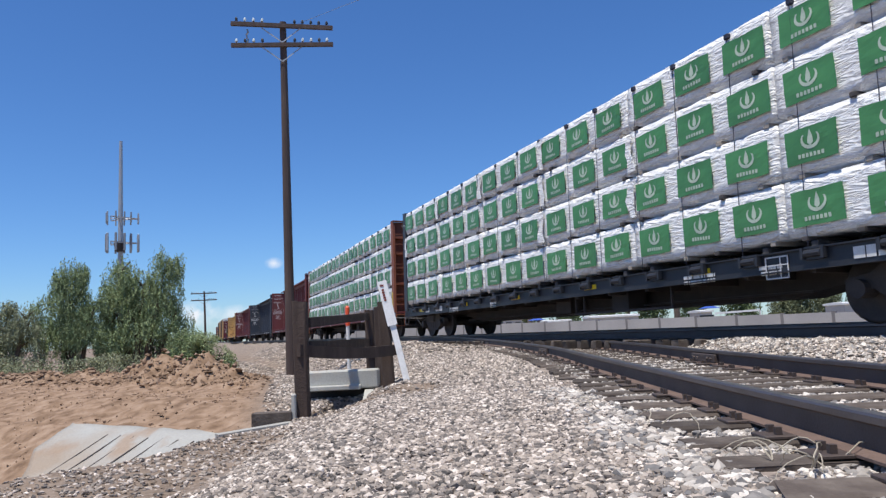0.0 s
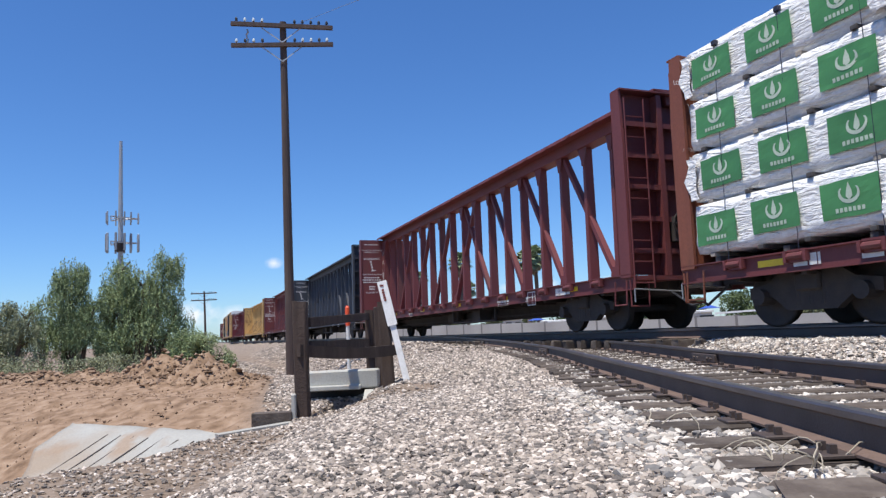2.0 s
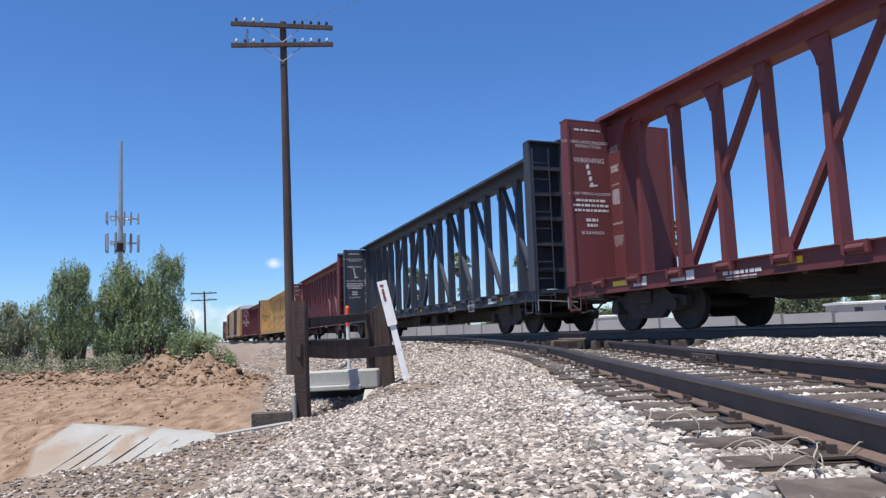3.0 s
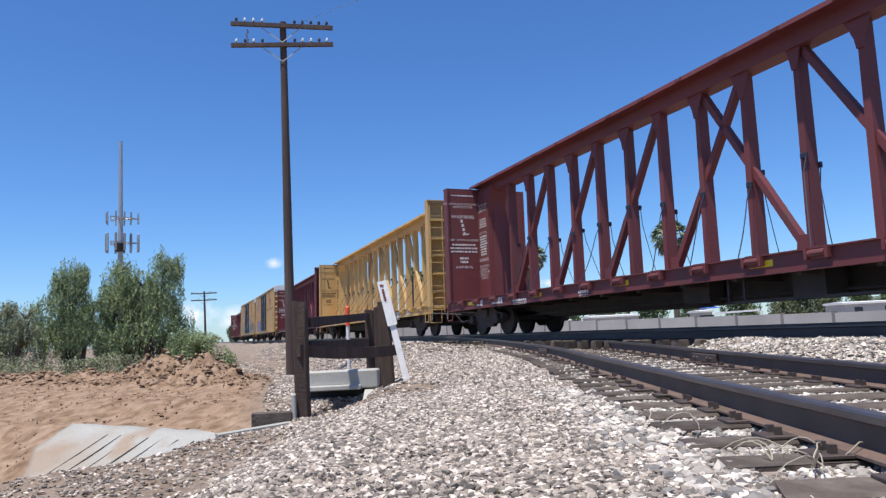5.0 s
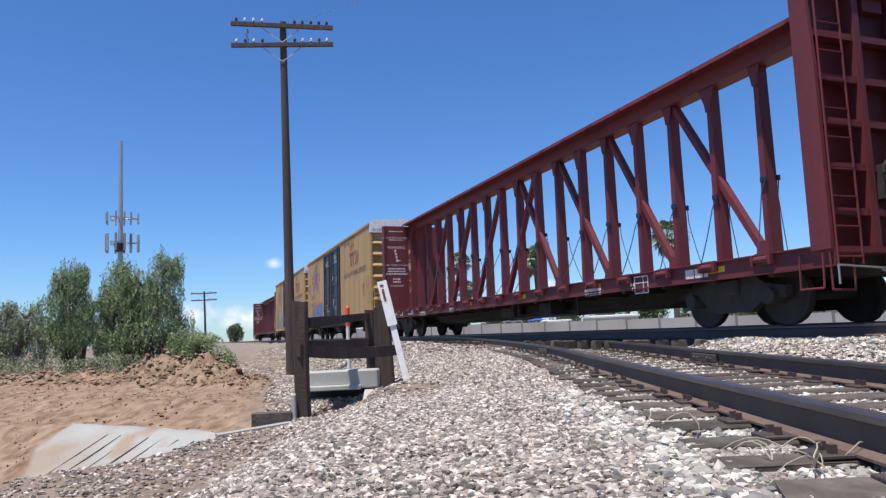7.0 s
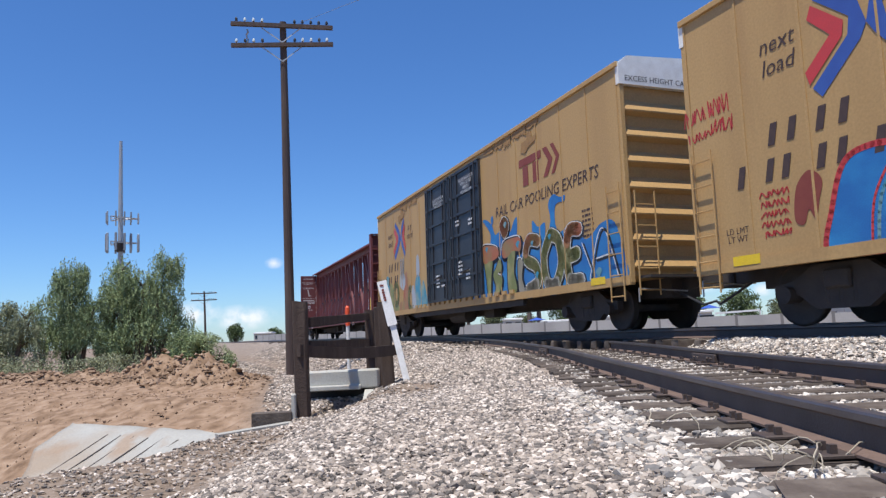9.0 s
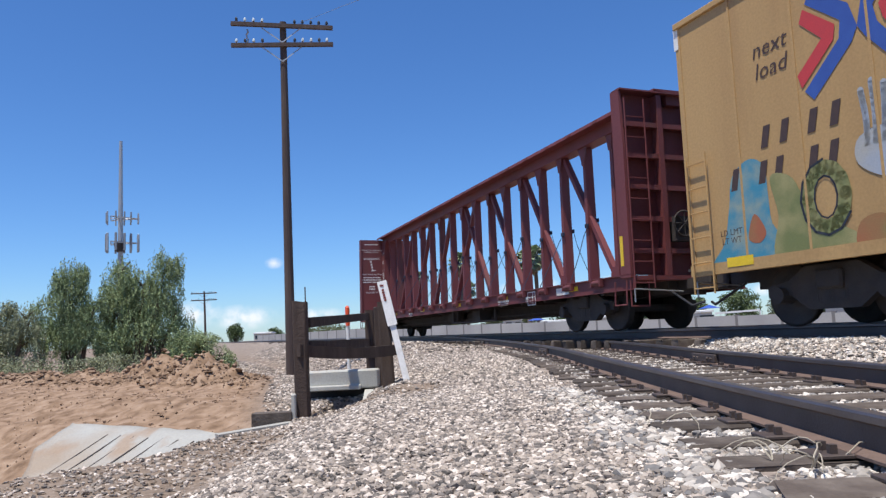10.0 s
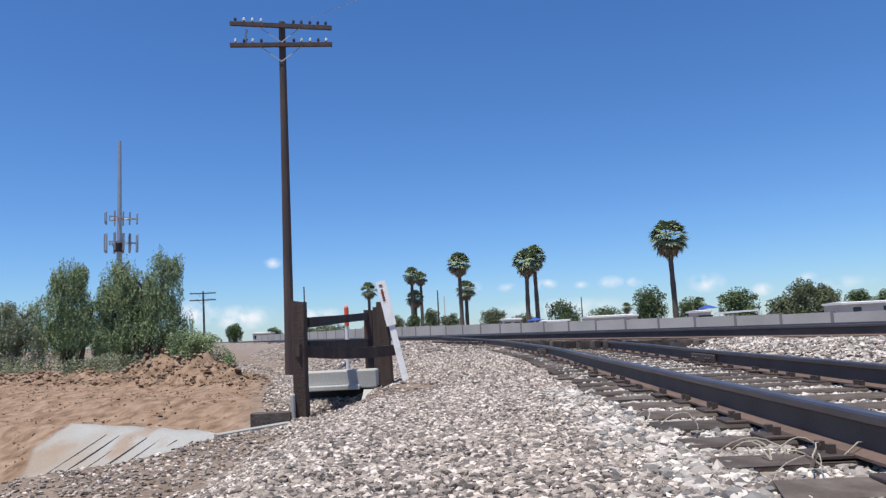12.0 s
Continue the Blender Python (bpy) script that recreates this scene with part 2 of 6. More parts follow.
# ---- the lines of the two tracks ----
STEP = 0.5
ALONG = np.arange(-320, 520, STEP)
_bend = np.interp(ALONG, [-10, 5, 20, 40, 80, 130], [-0.00022, -0.00209, -0.00033, -0.0001, 0.00091, -0.00159])
_bend[(ALONG < -12) | (ALONG > 132)] = 0.0
_head = np.concatenate([[0], np.cumsum(_bend[:-1] * STEP)])
_zero = int(np.argmin(abs(ALONG)))
_head += radians(111.44) - _head[_zero]
LX = np.concatenate([[0], np.cumsum(np.cos(_head[:-1] + _bend[:-1] * STEP / 2) * STEP)])
LY = np.concatenate([[0], np.cumsum(np.sin(_head[:-1] + _bend[:-1] * STEP / 2) * STEP)])
LX += 6.418 - LX[_zero]
LY += 10.696 - LY[_zero]
CANT = 0.0
LEAN = -0.018  # the cars lean outwards on their springs
GRADE = 0.0006


def main_line(s):
    """Place, heading and height of the main line at s metres (s grows away from the eye)."""
    return np.interp(s, ALONG, LX), np.interp(s, ALONG, LY), np.interp(s, ALONG, _head), GRADE * np.maximum(s, -60)


# the spur leaves the main line at s = 18 and comes towards the eye
JOIN = 18.0
SPUR_S = np.arange(JOIN, -45, -STEP)
_sx, _sy, _sh, _ = main_line(JOIN)
_kk = np.where(SPUR_S > 1.8, -0.0229, 0.0)
_hd = _sh + math.pi + np.concatenate([[0], np.cumsum(_kk[:-1] * STEP)])
SX = _sx + np.concatenate([[0], np.cumsum(np.cos(_hd[:-1] + _kk[:-1] * STEP / 2) * STEP)])
SY = _sy + np.concatenate([[0], np.cumsum(np.sin(_hd[:-1] + _kk[:-1] * STEP / 2) * STEP)])


def spur_line(s):
    """Place, heading (towards the eye), height and cant of the spur."""
    o = -np.asarray(s, float)
    z = np.interp(o, [-18, -12, -6, 0, 40], [GRADE * 18, -0.10, -0.19, -0.227, -0.227])
    e = np.interp(o, [-18, -6, 40], [CANT, 0.0, 0.0])
    return np.interp(o, -SPUR_S, SX), np.interp(o, -SPUR_S, SY), np.interp(o, -SPUR_S, _hd), z, e


# ---- ground ----
def off_line(x, y, px, py, head, flip):
    """Signed offset from a polyline (plus on the eye's side), and the index of the nearest vertex."""
    d2 = (x[:, None] - px[None]) ** 2 + (y[:, None] - py[None]) ** 2
    i = d2.argmin(1)
    n = np.stack([-np.sin(head[i]), np.cos(head[i])], 1) * flip
    return (x - px[i]) * n[:, 0] + (y - py[i]) * n[:, 1], i


_mi = slice(None, None, 3)
MLX, MLY, MLH, MLS = LX[_mi], LY[_mi], _head[_mi], ALONG[_mi]


def smooth(a, b, x):
    t = np.clip((x - a) / (b - a), 0, 1)
    return t * t * (3 - 2 * t)


def side_of(x, y, ax, ay, bx, by):
    """Distance to the left of the line from a to b."""
    dx, dy = bx - ax, by - ay
    k = math.hypot(dx, dy)
    return (dx * (y - ay) - dy * (x - ax)) / k


def ground_height(x, y):
    """Height of the ground, and shares of ballast and of orange earth."""
    x, y = np.asarray(x, float), np.asarray(y, float)
    om, im = off_line(x, y, MLX, MLY, MLH, 1.0)
    sm = MLS[im]
    os_, is_ = off_line(x, y, SX, SY, _hd, -1.0)
    ss = SPUR_S[is_]
    far = np.hypot(x, y)
    base = -0.76 - 0.5 * smooth(15, 36, far)
    # bank and ditch towards the orange earth
    u = side_of(x, y, -3.26, 5.2, -1.72, 8.2)
    u = np.minimum(u, -(x + 0.215 * y) * 0.95)
    bank = base - 0.7 * np.clip(u, 0, 1.6)
    bank = np.where((u > 1.5) & (far < 60), np.minimum(bank, -1.8), bank)
    v = side_of(x, y, -2.74, 9.0, -5.74, 11.06) * -1
    ditch = np.where(v < 0, -1.04 + 0.5 * np.maximum(v, -1.6), -1.04 + 0.30 * smooth(0.0, 1.7, v))
    ditch = ditch - 0.5 * smooth(6, 12, v)
    ditch = np.where((u > 0) & (far < 75), ditch, -5)
    z = np.maximum(bank, ditch)
    z = np.where((u > 1.5) & (far >= 45), np.maximum(z, -1.35), z)
    # heap of earth along the far side of the ditch
    heap = (0.24 + 0.28 * np.exp(-((x + 6.0) / 1.5) ** 2)) * np.exp(-((v - 3.9) / 0.62) ** 2) * smooth(0.0, 1.2, u)
    lump = 1 + 0.42 * np.sin(x * 3.1 + 1.7 * np.sin(y * 2.3)) * np.sin(y * 3.7 + x) + 0.34 * np.sin(x * 8.3 + y * 5.1) * np.sin(y * 9.7 - x * 3.3)
    z = z + heap * lump * (x > -40)
    # embankments
    _, _, _, zs, es = spur_line(ss)
    top_s = zs - 0.205 - os_ * es - 0.014 * smooth(1.50, 1.32, abs(os_))
    prof_s = np.where(os_ > 0, top_s - 0.02 * np.clip(os_ - 1.25, 0, 2.0) - 0.34 * np.clip(os_ - 3.25, 0, 9), top_s - 0.3 * np.clip(-os_ - 1.6, 0, 9))
    prof_s = np.where(ss > JOIN - 0.6, -9, prof_s)
    top_m = GRADE * sm - 0.20 - np.clip(om, -2, 2) * CANT
    prof_m = top_m - 0.30 * np.clip(abs(om) - 1.85, 0, 9)
    # shallow gravel apron between the ditch and the main line
    z = np.maximum(z, np.where((y > 8) & (u < 0.5), prof_m - 0.12, -9))
    z = np.maximum(z, np.maximum(prof_s, prof_m))
    bed = smooth(2.0, 1.35, abs(os_)) * (ss < JOIN - 0.6) * smooth(-0.4, 0.4, os_ + 1.9)
    z = z + (np.minimum(z, top_s) - z) * bed
    pit = smooth(0.0, 0.12, np.minimum(np.minimum(x + 1.78, -1.05 - x), np.minimum(y - 8.8, 10.75 - y)))
    z = z + (np.minimum(z, -1.05) - z) * pit
    ballast = np.where((np.maximum(prof_s, prof_m) > z - 0.02), 1.0, 0.0) * smooth(1.5, 0.1, np.maximum(os_ - 3.0, -9) * (prof_s >= prof_m) + np.maximum(abs(om) - 3.2, -9) * (prof_m > prof_s))
    rough_gravel = smooth(-0.5, 0.6, y - 7.8) * smooth(0.6, -0.2, u) * 0.85
    ballast = np.maximum(ballast, rough_gravel)
    bare = np.exp(-(((x + 0.78) / 0.60) ** 2 + ((y - 8.4) / 0.75) ** 2) * 1.2)
    ballast = ballast * (1 - np.clip(3.0 * bare, 0, 1))
    earth = smooth(0.2, 0.9, u) * smooth(30, 21, far)
    return z, np.clip(ballast, 0, 1), np.clip(earth, 0, 1), os_, om


def axis(fine0, fine1, step, lo, hi, grow=1.16):
    a = list(np.arange(fine0, fine1 + 1e-6, step))
    d = step
    while a[-1] < hi:
        d *= grow
        a.append(a[-1] + d)
    d = step
    while a[0] > lo:
        d *= grow
        a.insert(0, a[0] - d)
    return np.array(a)


def fbm(x, y, f, seed=0.0):
    return np.array([noise.fractal(Vector((a * f, b * f, seed)), 0.8, 2.0, 4) for a, b in zip(x, y)])


GX, GY = axis(-13, 10, 0.14, -2600, 2600), axis(1.5, 24, 0.14, -900, 3600)
_gx, _gy = [a.ravel() for a in np.meshgrid(GX, GY)]
_parts = [ground_height(_gx[i:i + 8000], _gy[i:i + 8000]) for i in range(0, len(_gx), 8000)]
_gz, _gb, _ge, _go = [np.concatenate([p[k] for p in _parts]) for k in range(4)]
_near = np.hypot(_gx, _gy) < 60
_rough = np.zeros_like(_gz)
_rough[_near] = fbm(_gx[_near], _gy[_near], 0.9) * 0.035 + fbm(_gx[_near], _gy[_near], 3.5, 4.0) * (0.012 + 0.028 * _ge[_near]) + fbm(_gx[_near], _gy[_near], 1.7, 9.0) * 0.035 * _ge[_near] + fbm(_gx[_near], _gy[_near], 9.0, 2.0) * 0.016 * _ge[_near]
_rough = _rough * (0.25 + 0.75 * smooth(1.3, 2.2, abs(_go)))
_gz = _gz + _rough


def ground_material():
    m = bpy.data.materials.new("earth_and_ballast")
    m.use_nodes = True
    n, l = m.node_tree.nodes, m.node_tree.links
    b = n["Principled BSDF"]
    b.inputs["Roughness"].default_value = 0.95
    b.inputs["Specular IOR Level"].default_value = 0.2
    geo = n.new("ShaderNodeNewGeometry")

    def noise_at(scale, detail=6):
        t = n.new("ShaderNodeTexNoise")
        t.inputs["Scale"].default_value, t.inputs["Detail"].default_value = scale, detail
        l.new(geo.outputs["Position"], t.inputs["Vector"])
        return t.outputs["Fac"]

    def ramp(fac, stops):
        r = n.new("ShaderNodeValToRGB")
        while len(r.color_ramp.elements) < len(stops):
            r.color_ramp.elements.new(0.5)
        for e, (p, c) in zip(r.color_ramp.elements, stops):
            e.position, e.color = p, (*c, 1)
        l.new(fac, r.inputs[0])
        return r.outputs[0]

    def mix(fac, a, c):
        x = n.new("ShaderNodeMix")
        x.data_type = "RGBA"
        l.new(fac, x.inputs[0])
        l.new(a, x.inputs[6])
        l.new(c, x.inputs[7])
        return x.outputs[2]

    def attr(name):
        a = n.new("ShaderNodeAttribute")
        a.attribute_name = name
        return a.outputs["Fac"]

    vor = n.new("ShaderNodeTexVoronoi")
    vor.inputs["Scale"].default_value = 24
    l.new(geo.outputs["Position"], vor.inputs["Vector"])
    sep = n.new("ShaderNodeSeparateColor")
    l.new(vor.outputs["Color"], sep.inputs[0])
    gravel = ramp(sep.outputs[0], [(0.0, (0.10, 0.085, 0.075)), (0.35, (0.20, 0.165, 0.14)), (0.7, (0.32, 0.265, 0.225)), (1.0, (0.50, 0.43, 0.37))])
    dirt = ramp(noise_at(1.3), [(0.3, (0.16, 0.118, 0.086)), (0.7, (0.26, 0.195, 0.145))])
    grit = ramp(noise_at(26), [(0.35, (0.14, 0.11, 0.085)), (0.65, (0.37, 0.30, 0.25))])
    nmix = n.new("ShaderNodeMath")
    nmix.operation = "MULTIPLY"
    nmix.inputs[1].default_value = 0.75
    l.new(noise_at(7), nmix.inputs[0])
    plain = mix(nmix.outputs[0], dirt, grit)
    orange = ramp(noise_at(4.5, 14), [(0.30, (0.15, 0.095, 0.060)), (0.5, (0.265, 0.178, 0.118)), (0.70, (0.35, 0.25, 0.178))])
    c = mix(attr("orange"), plain, orange)
    c = mix(attr("ballast"), c, gravel)
    l.new(c, b.inputs["Base Color"])
    bp = n.new("ShaderNodeBump")
    bp.inputs["Strength"].default_value, bp.inputs["Distance"].default_value = 0.7, 0.03
    l.new(noise_at(18, 8), bp.inputs["Height"])
    l.new(bp.outputs[0], b.inputs["Normal"])
    return m


M["ground"] = ground_material()
_w = len(GX)
_quads = [(j * _w + i, j * _w + i + 1, (j + 1) * _w + i + 1, (j + 1) * _w + i) for j in range(len(GY) - 1) for i in range(_w - 1)]
_me = bpy.data.meshes.new("ground")
_me.from_pydata(np.stack([_gx, _gy, _gz], 1).tolist(), [], _quads)
_me.materials.append(M["ground"])
for _n, _v in (("ballast", _gb), ("orange", _ge)):
    _me.attributes.new(_n, "FLOAT", "POINT").data.foreach_set("value", _v.astype(np.float32))
_me.polygons.foreach_set("use_smooth", [True] * len(_me.polygons))
ground = tagged(new("ground", _me), "gravel and dusty earth beside a railway with an orange dug ditch", "ground", kind="structure")


# ---- rails and ties ----
RAIL = [(-0.07, 0), (0.07, 0), (0.07, 0.012), (0.012, 0.03), (0.009, 0.125), (0.036, 0.14), (0.036, 0.168), (0.028, 0.178), (-0.028, 0.178),
        (-0.036, 0.168), (-0.036, 0.14), (-0.009, 0.125), (-0.012, 0.03), (-0.07, 0.012)]


def rail_mesh(points, sides, name):
    """The rail's section drawn along points (of its top's middle)."""
    sh = Shape()
    n = len(RAIL)
    for p, sd in zip(points, sides):
        sh.v += [(p[0] + sd[0] * u, p[1] + sd[1] * u, p[2] - 0.178 + w) for u, w in RAIL]
    for i in range(len(points) - 1):
        for k in range(n):
            sh.f.append((i * n + k, i * n + (k + 1) % n, (i + 1) * n + (k + 1) % n, (i + 1) * n + k))
            sh.m.append(2 if k in (0, 1, 2, 12, 13) else (1 if 5 <= k <= 9 else 0))
    sh.f += [tuple(range(n)), tuple(range((len(points) - 1) * n, len(points) * n))]
    sh.m += [0, 0]
    return sh.mesh(name, [M["rail"], M["railhead"], M["railfoot"]])


def track(name, label, s0, s1, line, flip):
    ob = thing(name, label, "railway track", kind="structure")
    ss = np.arange(s0, s1, 0.8)
    for o in (0.7525, -0.7525):
        pts, sides = [], []
        for s in ss:
            x, y, h, z, e = line(s)
            nx, ny = -math.sin(h) * flip, math.cos(h) * flip
            pts.append((x + nx * o, y + ny * o, z - o * e))
            sides.append((nx, ny))
        part("rail", rail_mesh(pts, sides, "rail"), None, ob)
    return ob


def main5(s):
    return (*main_line(s), CANT)


main_track = track("track_main", "main railway track of rusty steel rails on ties", -60, 330, main5, 1.0)
spur_track = track("track_spur", "spur track of worn steel rails on dark wooden ties", -14, JOIN - 1.0, spur_line, -1.0)


def tie_meshes():
    out = []
    for k in range(4):
        sh = Shape()
        sh.bevelled(-0.112, 0.112, -1.3, 1.3, -0.18, 0, 0.012)
        me = sh.mesh("tie", [M["tie"]])
        for v in me.vertices:
            v.co += Vector((random.uniform(-0.008, 0.008), random.uniform(-0.03, 0.03), random.uniform(-0.01, 0.006)))
        out.append(me)
    return out


TIES = tie_meshes()


def lay_ties(parent, s0, s1, step, line, flip, longer=0.0):
    s = s0
    while s < s1:
        x, y, h, z, e = [float(q) for q in line(s)]
        ob = new("tie", random.choice(TIES))
        ob.parent = parent
        ob.matrix_world = pose(x, y, z - 0.186) @ Matrix.Rotation(h + random.uniform(-0.025, 0.025), 4, "Z") @ Matrix.Rotation(-e * flip, 4, "X") @ pose(0, random.uniform(-0.05, 0.05), 0)
        s += step * random.uniform(0.94, 1.06)


lay_ties(spur_track, -13, JOIN - 1, 0.52, spur_line, -1.0)
lay_ties(main_track, -14, 75, 0.55, main5, 1.0)


# ---- the train ----
def wrap_material():
    m = material("white_lumber_wrap", (0.86, 0.86, 0.85), 0.38, 0, (0.74, 0.75, 0.76), 1.6, 0.6, 0.0, 14)
    n, l = m.node_tree.nodes, m.node_tree.links
    b = n["Principled BSDF"]
    tc = n.new("ShaderNodeTexCoord")
    mp = n.new("ShaderNodeMapping")
    mp.inputs["Rotation"].default_value = (0, radians(35), 0)
    mp.inputs["Scale"].default_value = (1.6, 1.6, 6.5)
    l.new(tc.outputs["Object"], mp.inputs["Vector"])
    t = n.new("ShaderNodeTexNoise")
    t.inputs["Scale"].default_value, t.inputs["Detail"].default_value, t.inputs["Distortion"].default_value = 1.7, 5, 1.2
    l.new(mp.outputs[0], t.inputs["Vector"])
    bp = n.new("ShaderNodeBump")
    bp.inputs["Strength"].default_value, bp.inputs["Distance"].default_value = 0.9, 0.10
    l.new(t.outputs["Fac"], bp.inputs["Height"])
    l.new(bp.outputs[0], b.inputs["Normal"])
    return m


M["lumberwrap"] = wrap_material()
M["labelgreen"] = material("green_print", (0.075, 0.25, 0.085), 0.4, 0, (0.055, 0.19, 0.065), 3, 0.6, 0.25, 6, obrand=0.12)
M["labelpale"] = material("pale_green_print", (0.50, 0.58, 0.46), 0.5, 0, (0.40, 0.48, 0.37), 4, 0.5, 0.0)
M["sticker"] = material("dark_dunnage", (0.055, 0.05, 0.05), 0.9, 0, (0.2, 0.18, 0.16), 6, 0.5)
M["print"] = material("pale_print", (0.72, 0.72, 0.70), 0.6, 0, (0.55, 0.5, 0.48), 8, 0.6, 0.0)
M["darkprint"] = material("dark_print", (0.06, 0.035, 0.03), 0.6, 0, (0.10, 0.06, 0.04), 8, 0.5, 0.0)
M["reflector"] = material("yellow_reflector", (0.80, 0.55, 0.02), 0.4, 0, (0.7, 0.45, 0.02), 8, 0.4, 0.0)
M["strap"] = material("wire_rope", (0.03, 0.035, 0.06), 0.6, 0.3, (0.05, 0.05, 0.06), 8, 0.4, 0.0)
M["silver"] = material("silver_roof", (0.75, 0.76, 0.77), 0.45, 0.2, (0.6, 0.6, 0.6), 2, 0.5, 0.03)
HALF = 11.49
DECK = 1.06
TOP = 4.84
SIDE = 1.42


def glyphs(text, size, m, mat, parent, name="lettering", label="", stretch=1.0, slant=0.0):
    """Flat letters from the built-in font as one mesh."""
    cu = bpy.data.curves.new(name, "FONT")
    cu.body, cu.size, cu.align_x, cu.align_y, cu.resolution_u = text, size, "CENTER", "CENTER", 2
    cu.shear, cu.space_line = slant, 0.95
    tmp = new(name, cu)
    bpy.context.view_layer.update()
    me = bpy.data.meshes.new_from_object(tmp.evaluated_get(bpy.context.evaluated_depsgraph_get()))
    bpy.data.objects.remove(tmp)
    me.materials.clear()
    me.materials.append(mat)
    if stretch != 1.0:
        me.transform(Matrix.Diagonal((stretch, 1, 1, 1)))
    ob = new(name, me)
    ob.parent = parent
    ob.matrix_basis = m
    return tagged(ob, label)


NEAR = Matrix.Rotation(radians(90), 4, "X")  # the plane of a car's flank on the -y side
INNER = Matrix.Rotation(radians(90), 4, "Z") @ NEAR  # a plane that faces the front of the train


def bars(rows, w, h, gap, mat, parent, m, name="print", seed=0):
    """Lines of writing too small to read, as broken bars."""
    rnd = random.Random(seed)
    sh = Shape()
    for r in range(rows):
        z = -r * (h + gap)
        x = -w / 2 * rnd.uniform(0.75, 1.0)
        end = -x
        while x < end - 0.02:
            k = min(rnd.uniform(0.03, 0.16) * max(1, h / 0.07), end - x)
            sh.add([(x, z, 0), (x + k, z, 0), (x + k, z + h, 0), (x, z + h, 0)], [(0, 1, 2, 3)])
            x += k + rnd.uniform(0.015, 0.035)
    ob = part(name, sh, mat, parent)
    me = ob.data
    for v in me.vertices:
        v.co = Vector((v.co.x, v.co.y, 0))
    ob.matrix_basis = m
    return ob


def truck_meshes():
    wheel = Shape()
    prof = [(-0.07, 0.20), (-0.05, 0.40), (-0.07, 0.46), (0.035, 0.45), (0.06, 0.485), (0.07, 0.43), (0.03, 0.36), (0.06, 0.16)]
    n = 20
    for a in range(n):
        t = 2 * math.pi * a / n
        wheel.v += [(r * math.cos(t), w, r * math.sin(t)) for w, r in prof]
    for a in range(n):
        for k in range(len(prof) - 1):
            b = (a + 1) % n
            wheel.f.append((a * 8 + k, a * 8 + k + 1, b * 8 + k + 1, b * 8 + k))
            wheel.m.append(0)
    wheel.f += [tuple(a * 8 for a in range(n)), tuple(a * 8 + 7 for a in range(n))]
    wheel.m += [0, 0]
    frame_ = Shape()
    out = [(-1.15, 0.42), (-1.15, 0.60), (-0.75, 0.66), (-0.45, 0.86), (0.45, 0.86), (0.75, 0.66), (1.15, 0.60), (1.15, 0.42), (0.72, 0.44), (0.42, 0.22), (-0.42, 0.22), (-0.72, 0.44)]
    frame_.extrude(out, "y", -0.07, 0.07)
    spring = Shape()
    for x in (-0.22, 0, 0.22):
        spring.tube((x, 0, 0.3), (x, 0, 0.62), 0.085, n=8)
    bearing = Shape()
    bearing.tube((0, -0.16, 0.45), (0, 0.1, 0.45), 0.13, n=12)
    bolster = Shape().bevelled(-0.22, 0.22, -1.15, 1.15, 0.5, 0.78, 0.03)
    axle = Shape().tube((0, -1.0, 0.455), (0, 1.0, 0.455), 0.085, n=10)
    return {k: s.mesh(k, [M["under"]], k == "wheel") for k, s in (("wheel", wheel), ("side_frame", frame_), ("spring", spring), ("bearing", bearing), ("bolster", bolster), ("axle", axle))}


TRUCK = truck_meshes()


def add_truck(car, x):
    t = part("truck", TRUCK["bolster"], None, car)
    t.matrix_basis = pose(x, 0, 0)
    for sy in (-1, 1):
        part("side_frame", TRUCK["side_frame"], None, t).matrix_basis = pose(0, sy * 1.0, 0)
        part("spring", TRUCK["spring"], None, t).matrix_basis = pose(0, sy * 1.0, 0)
        for ax in (-0.89, 0.89):
            w = part("wheel", TRUCK["wheel"], None, t)
            w.matrix_basis = pose(ax, sy * 0.755, 0.455) if sy > 0 else pose(ax, sy * 0.755, 0.455, 0, 0, 180)
            part("bearing", TRUCK["bearing"], None, t).matrix_basis = pose(ax, sy * 1.02, 0) if sy < 0 else pose(ax, sy * 1.02, 0, 0, 0, 180)
    for ax in (-0.89, 0.89):
        part("axle", TRUCK["axle"], None, t).matrix_basis = pose(ax, 0, 0)


def add_coupler(car, half, reach):
    for d in (-1, 1):
        sh = Shape()
        a, b = half - 0.3, reach
        sh.box(min(d * a, d * b), max(d * a, d * b), -0.09, 0.09, 0.78, 0.98)
        sh.bevelled(min(d * (b - 0.28), d * (b + 0.04)), max(d * (b - 0.28), d * (b + 0.04)), -0.17, 0.15, 0.72, 1.02, 0.03)
        part("coupler", sh, M["under"], car)
        hose = Shape()
        pts = [Vector((d * (half - 0.1), -0.45, 0.75)), Vector((d * (b - 0.2), -0.42, 0.42)), Vector((d * (b + 0.02), -0.3, 0.48))]
        for p, q in zip(pts, pts[1:]):
            hose.tube(p, q, 0.025, n=6)
        part("brake_hose", hose, M["black"], car)
        lever = Shape()
        lever.tube((d * (half + 0.05), -1.38, 0.78), (d * (half + 0.12), -0.3, 0.72), 0.015, n=5)
        lever.tube((d * (half + 0.05), -1.38, 0.78), (d * (half + 0.05), -1.38, 0.52), 0.015, n=5)
        part("uncoupling_lever", lever, M["galv"], car)


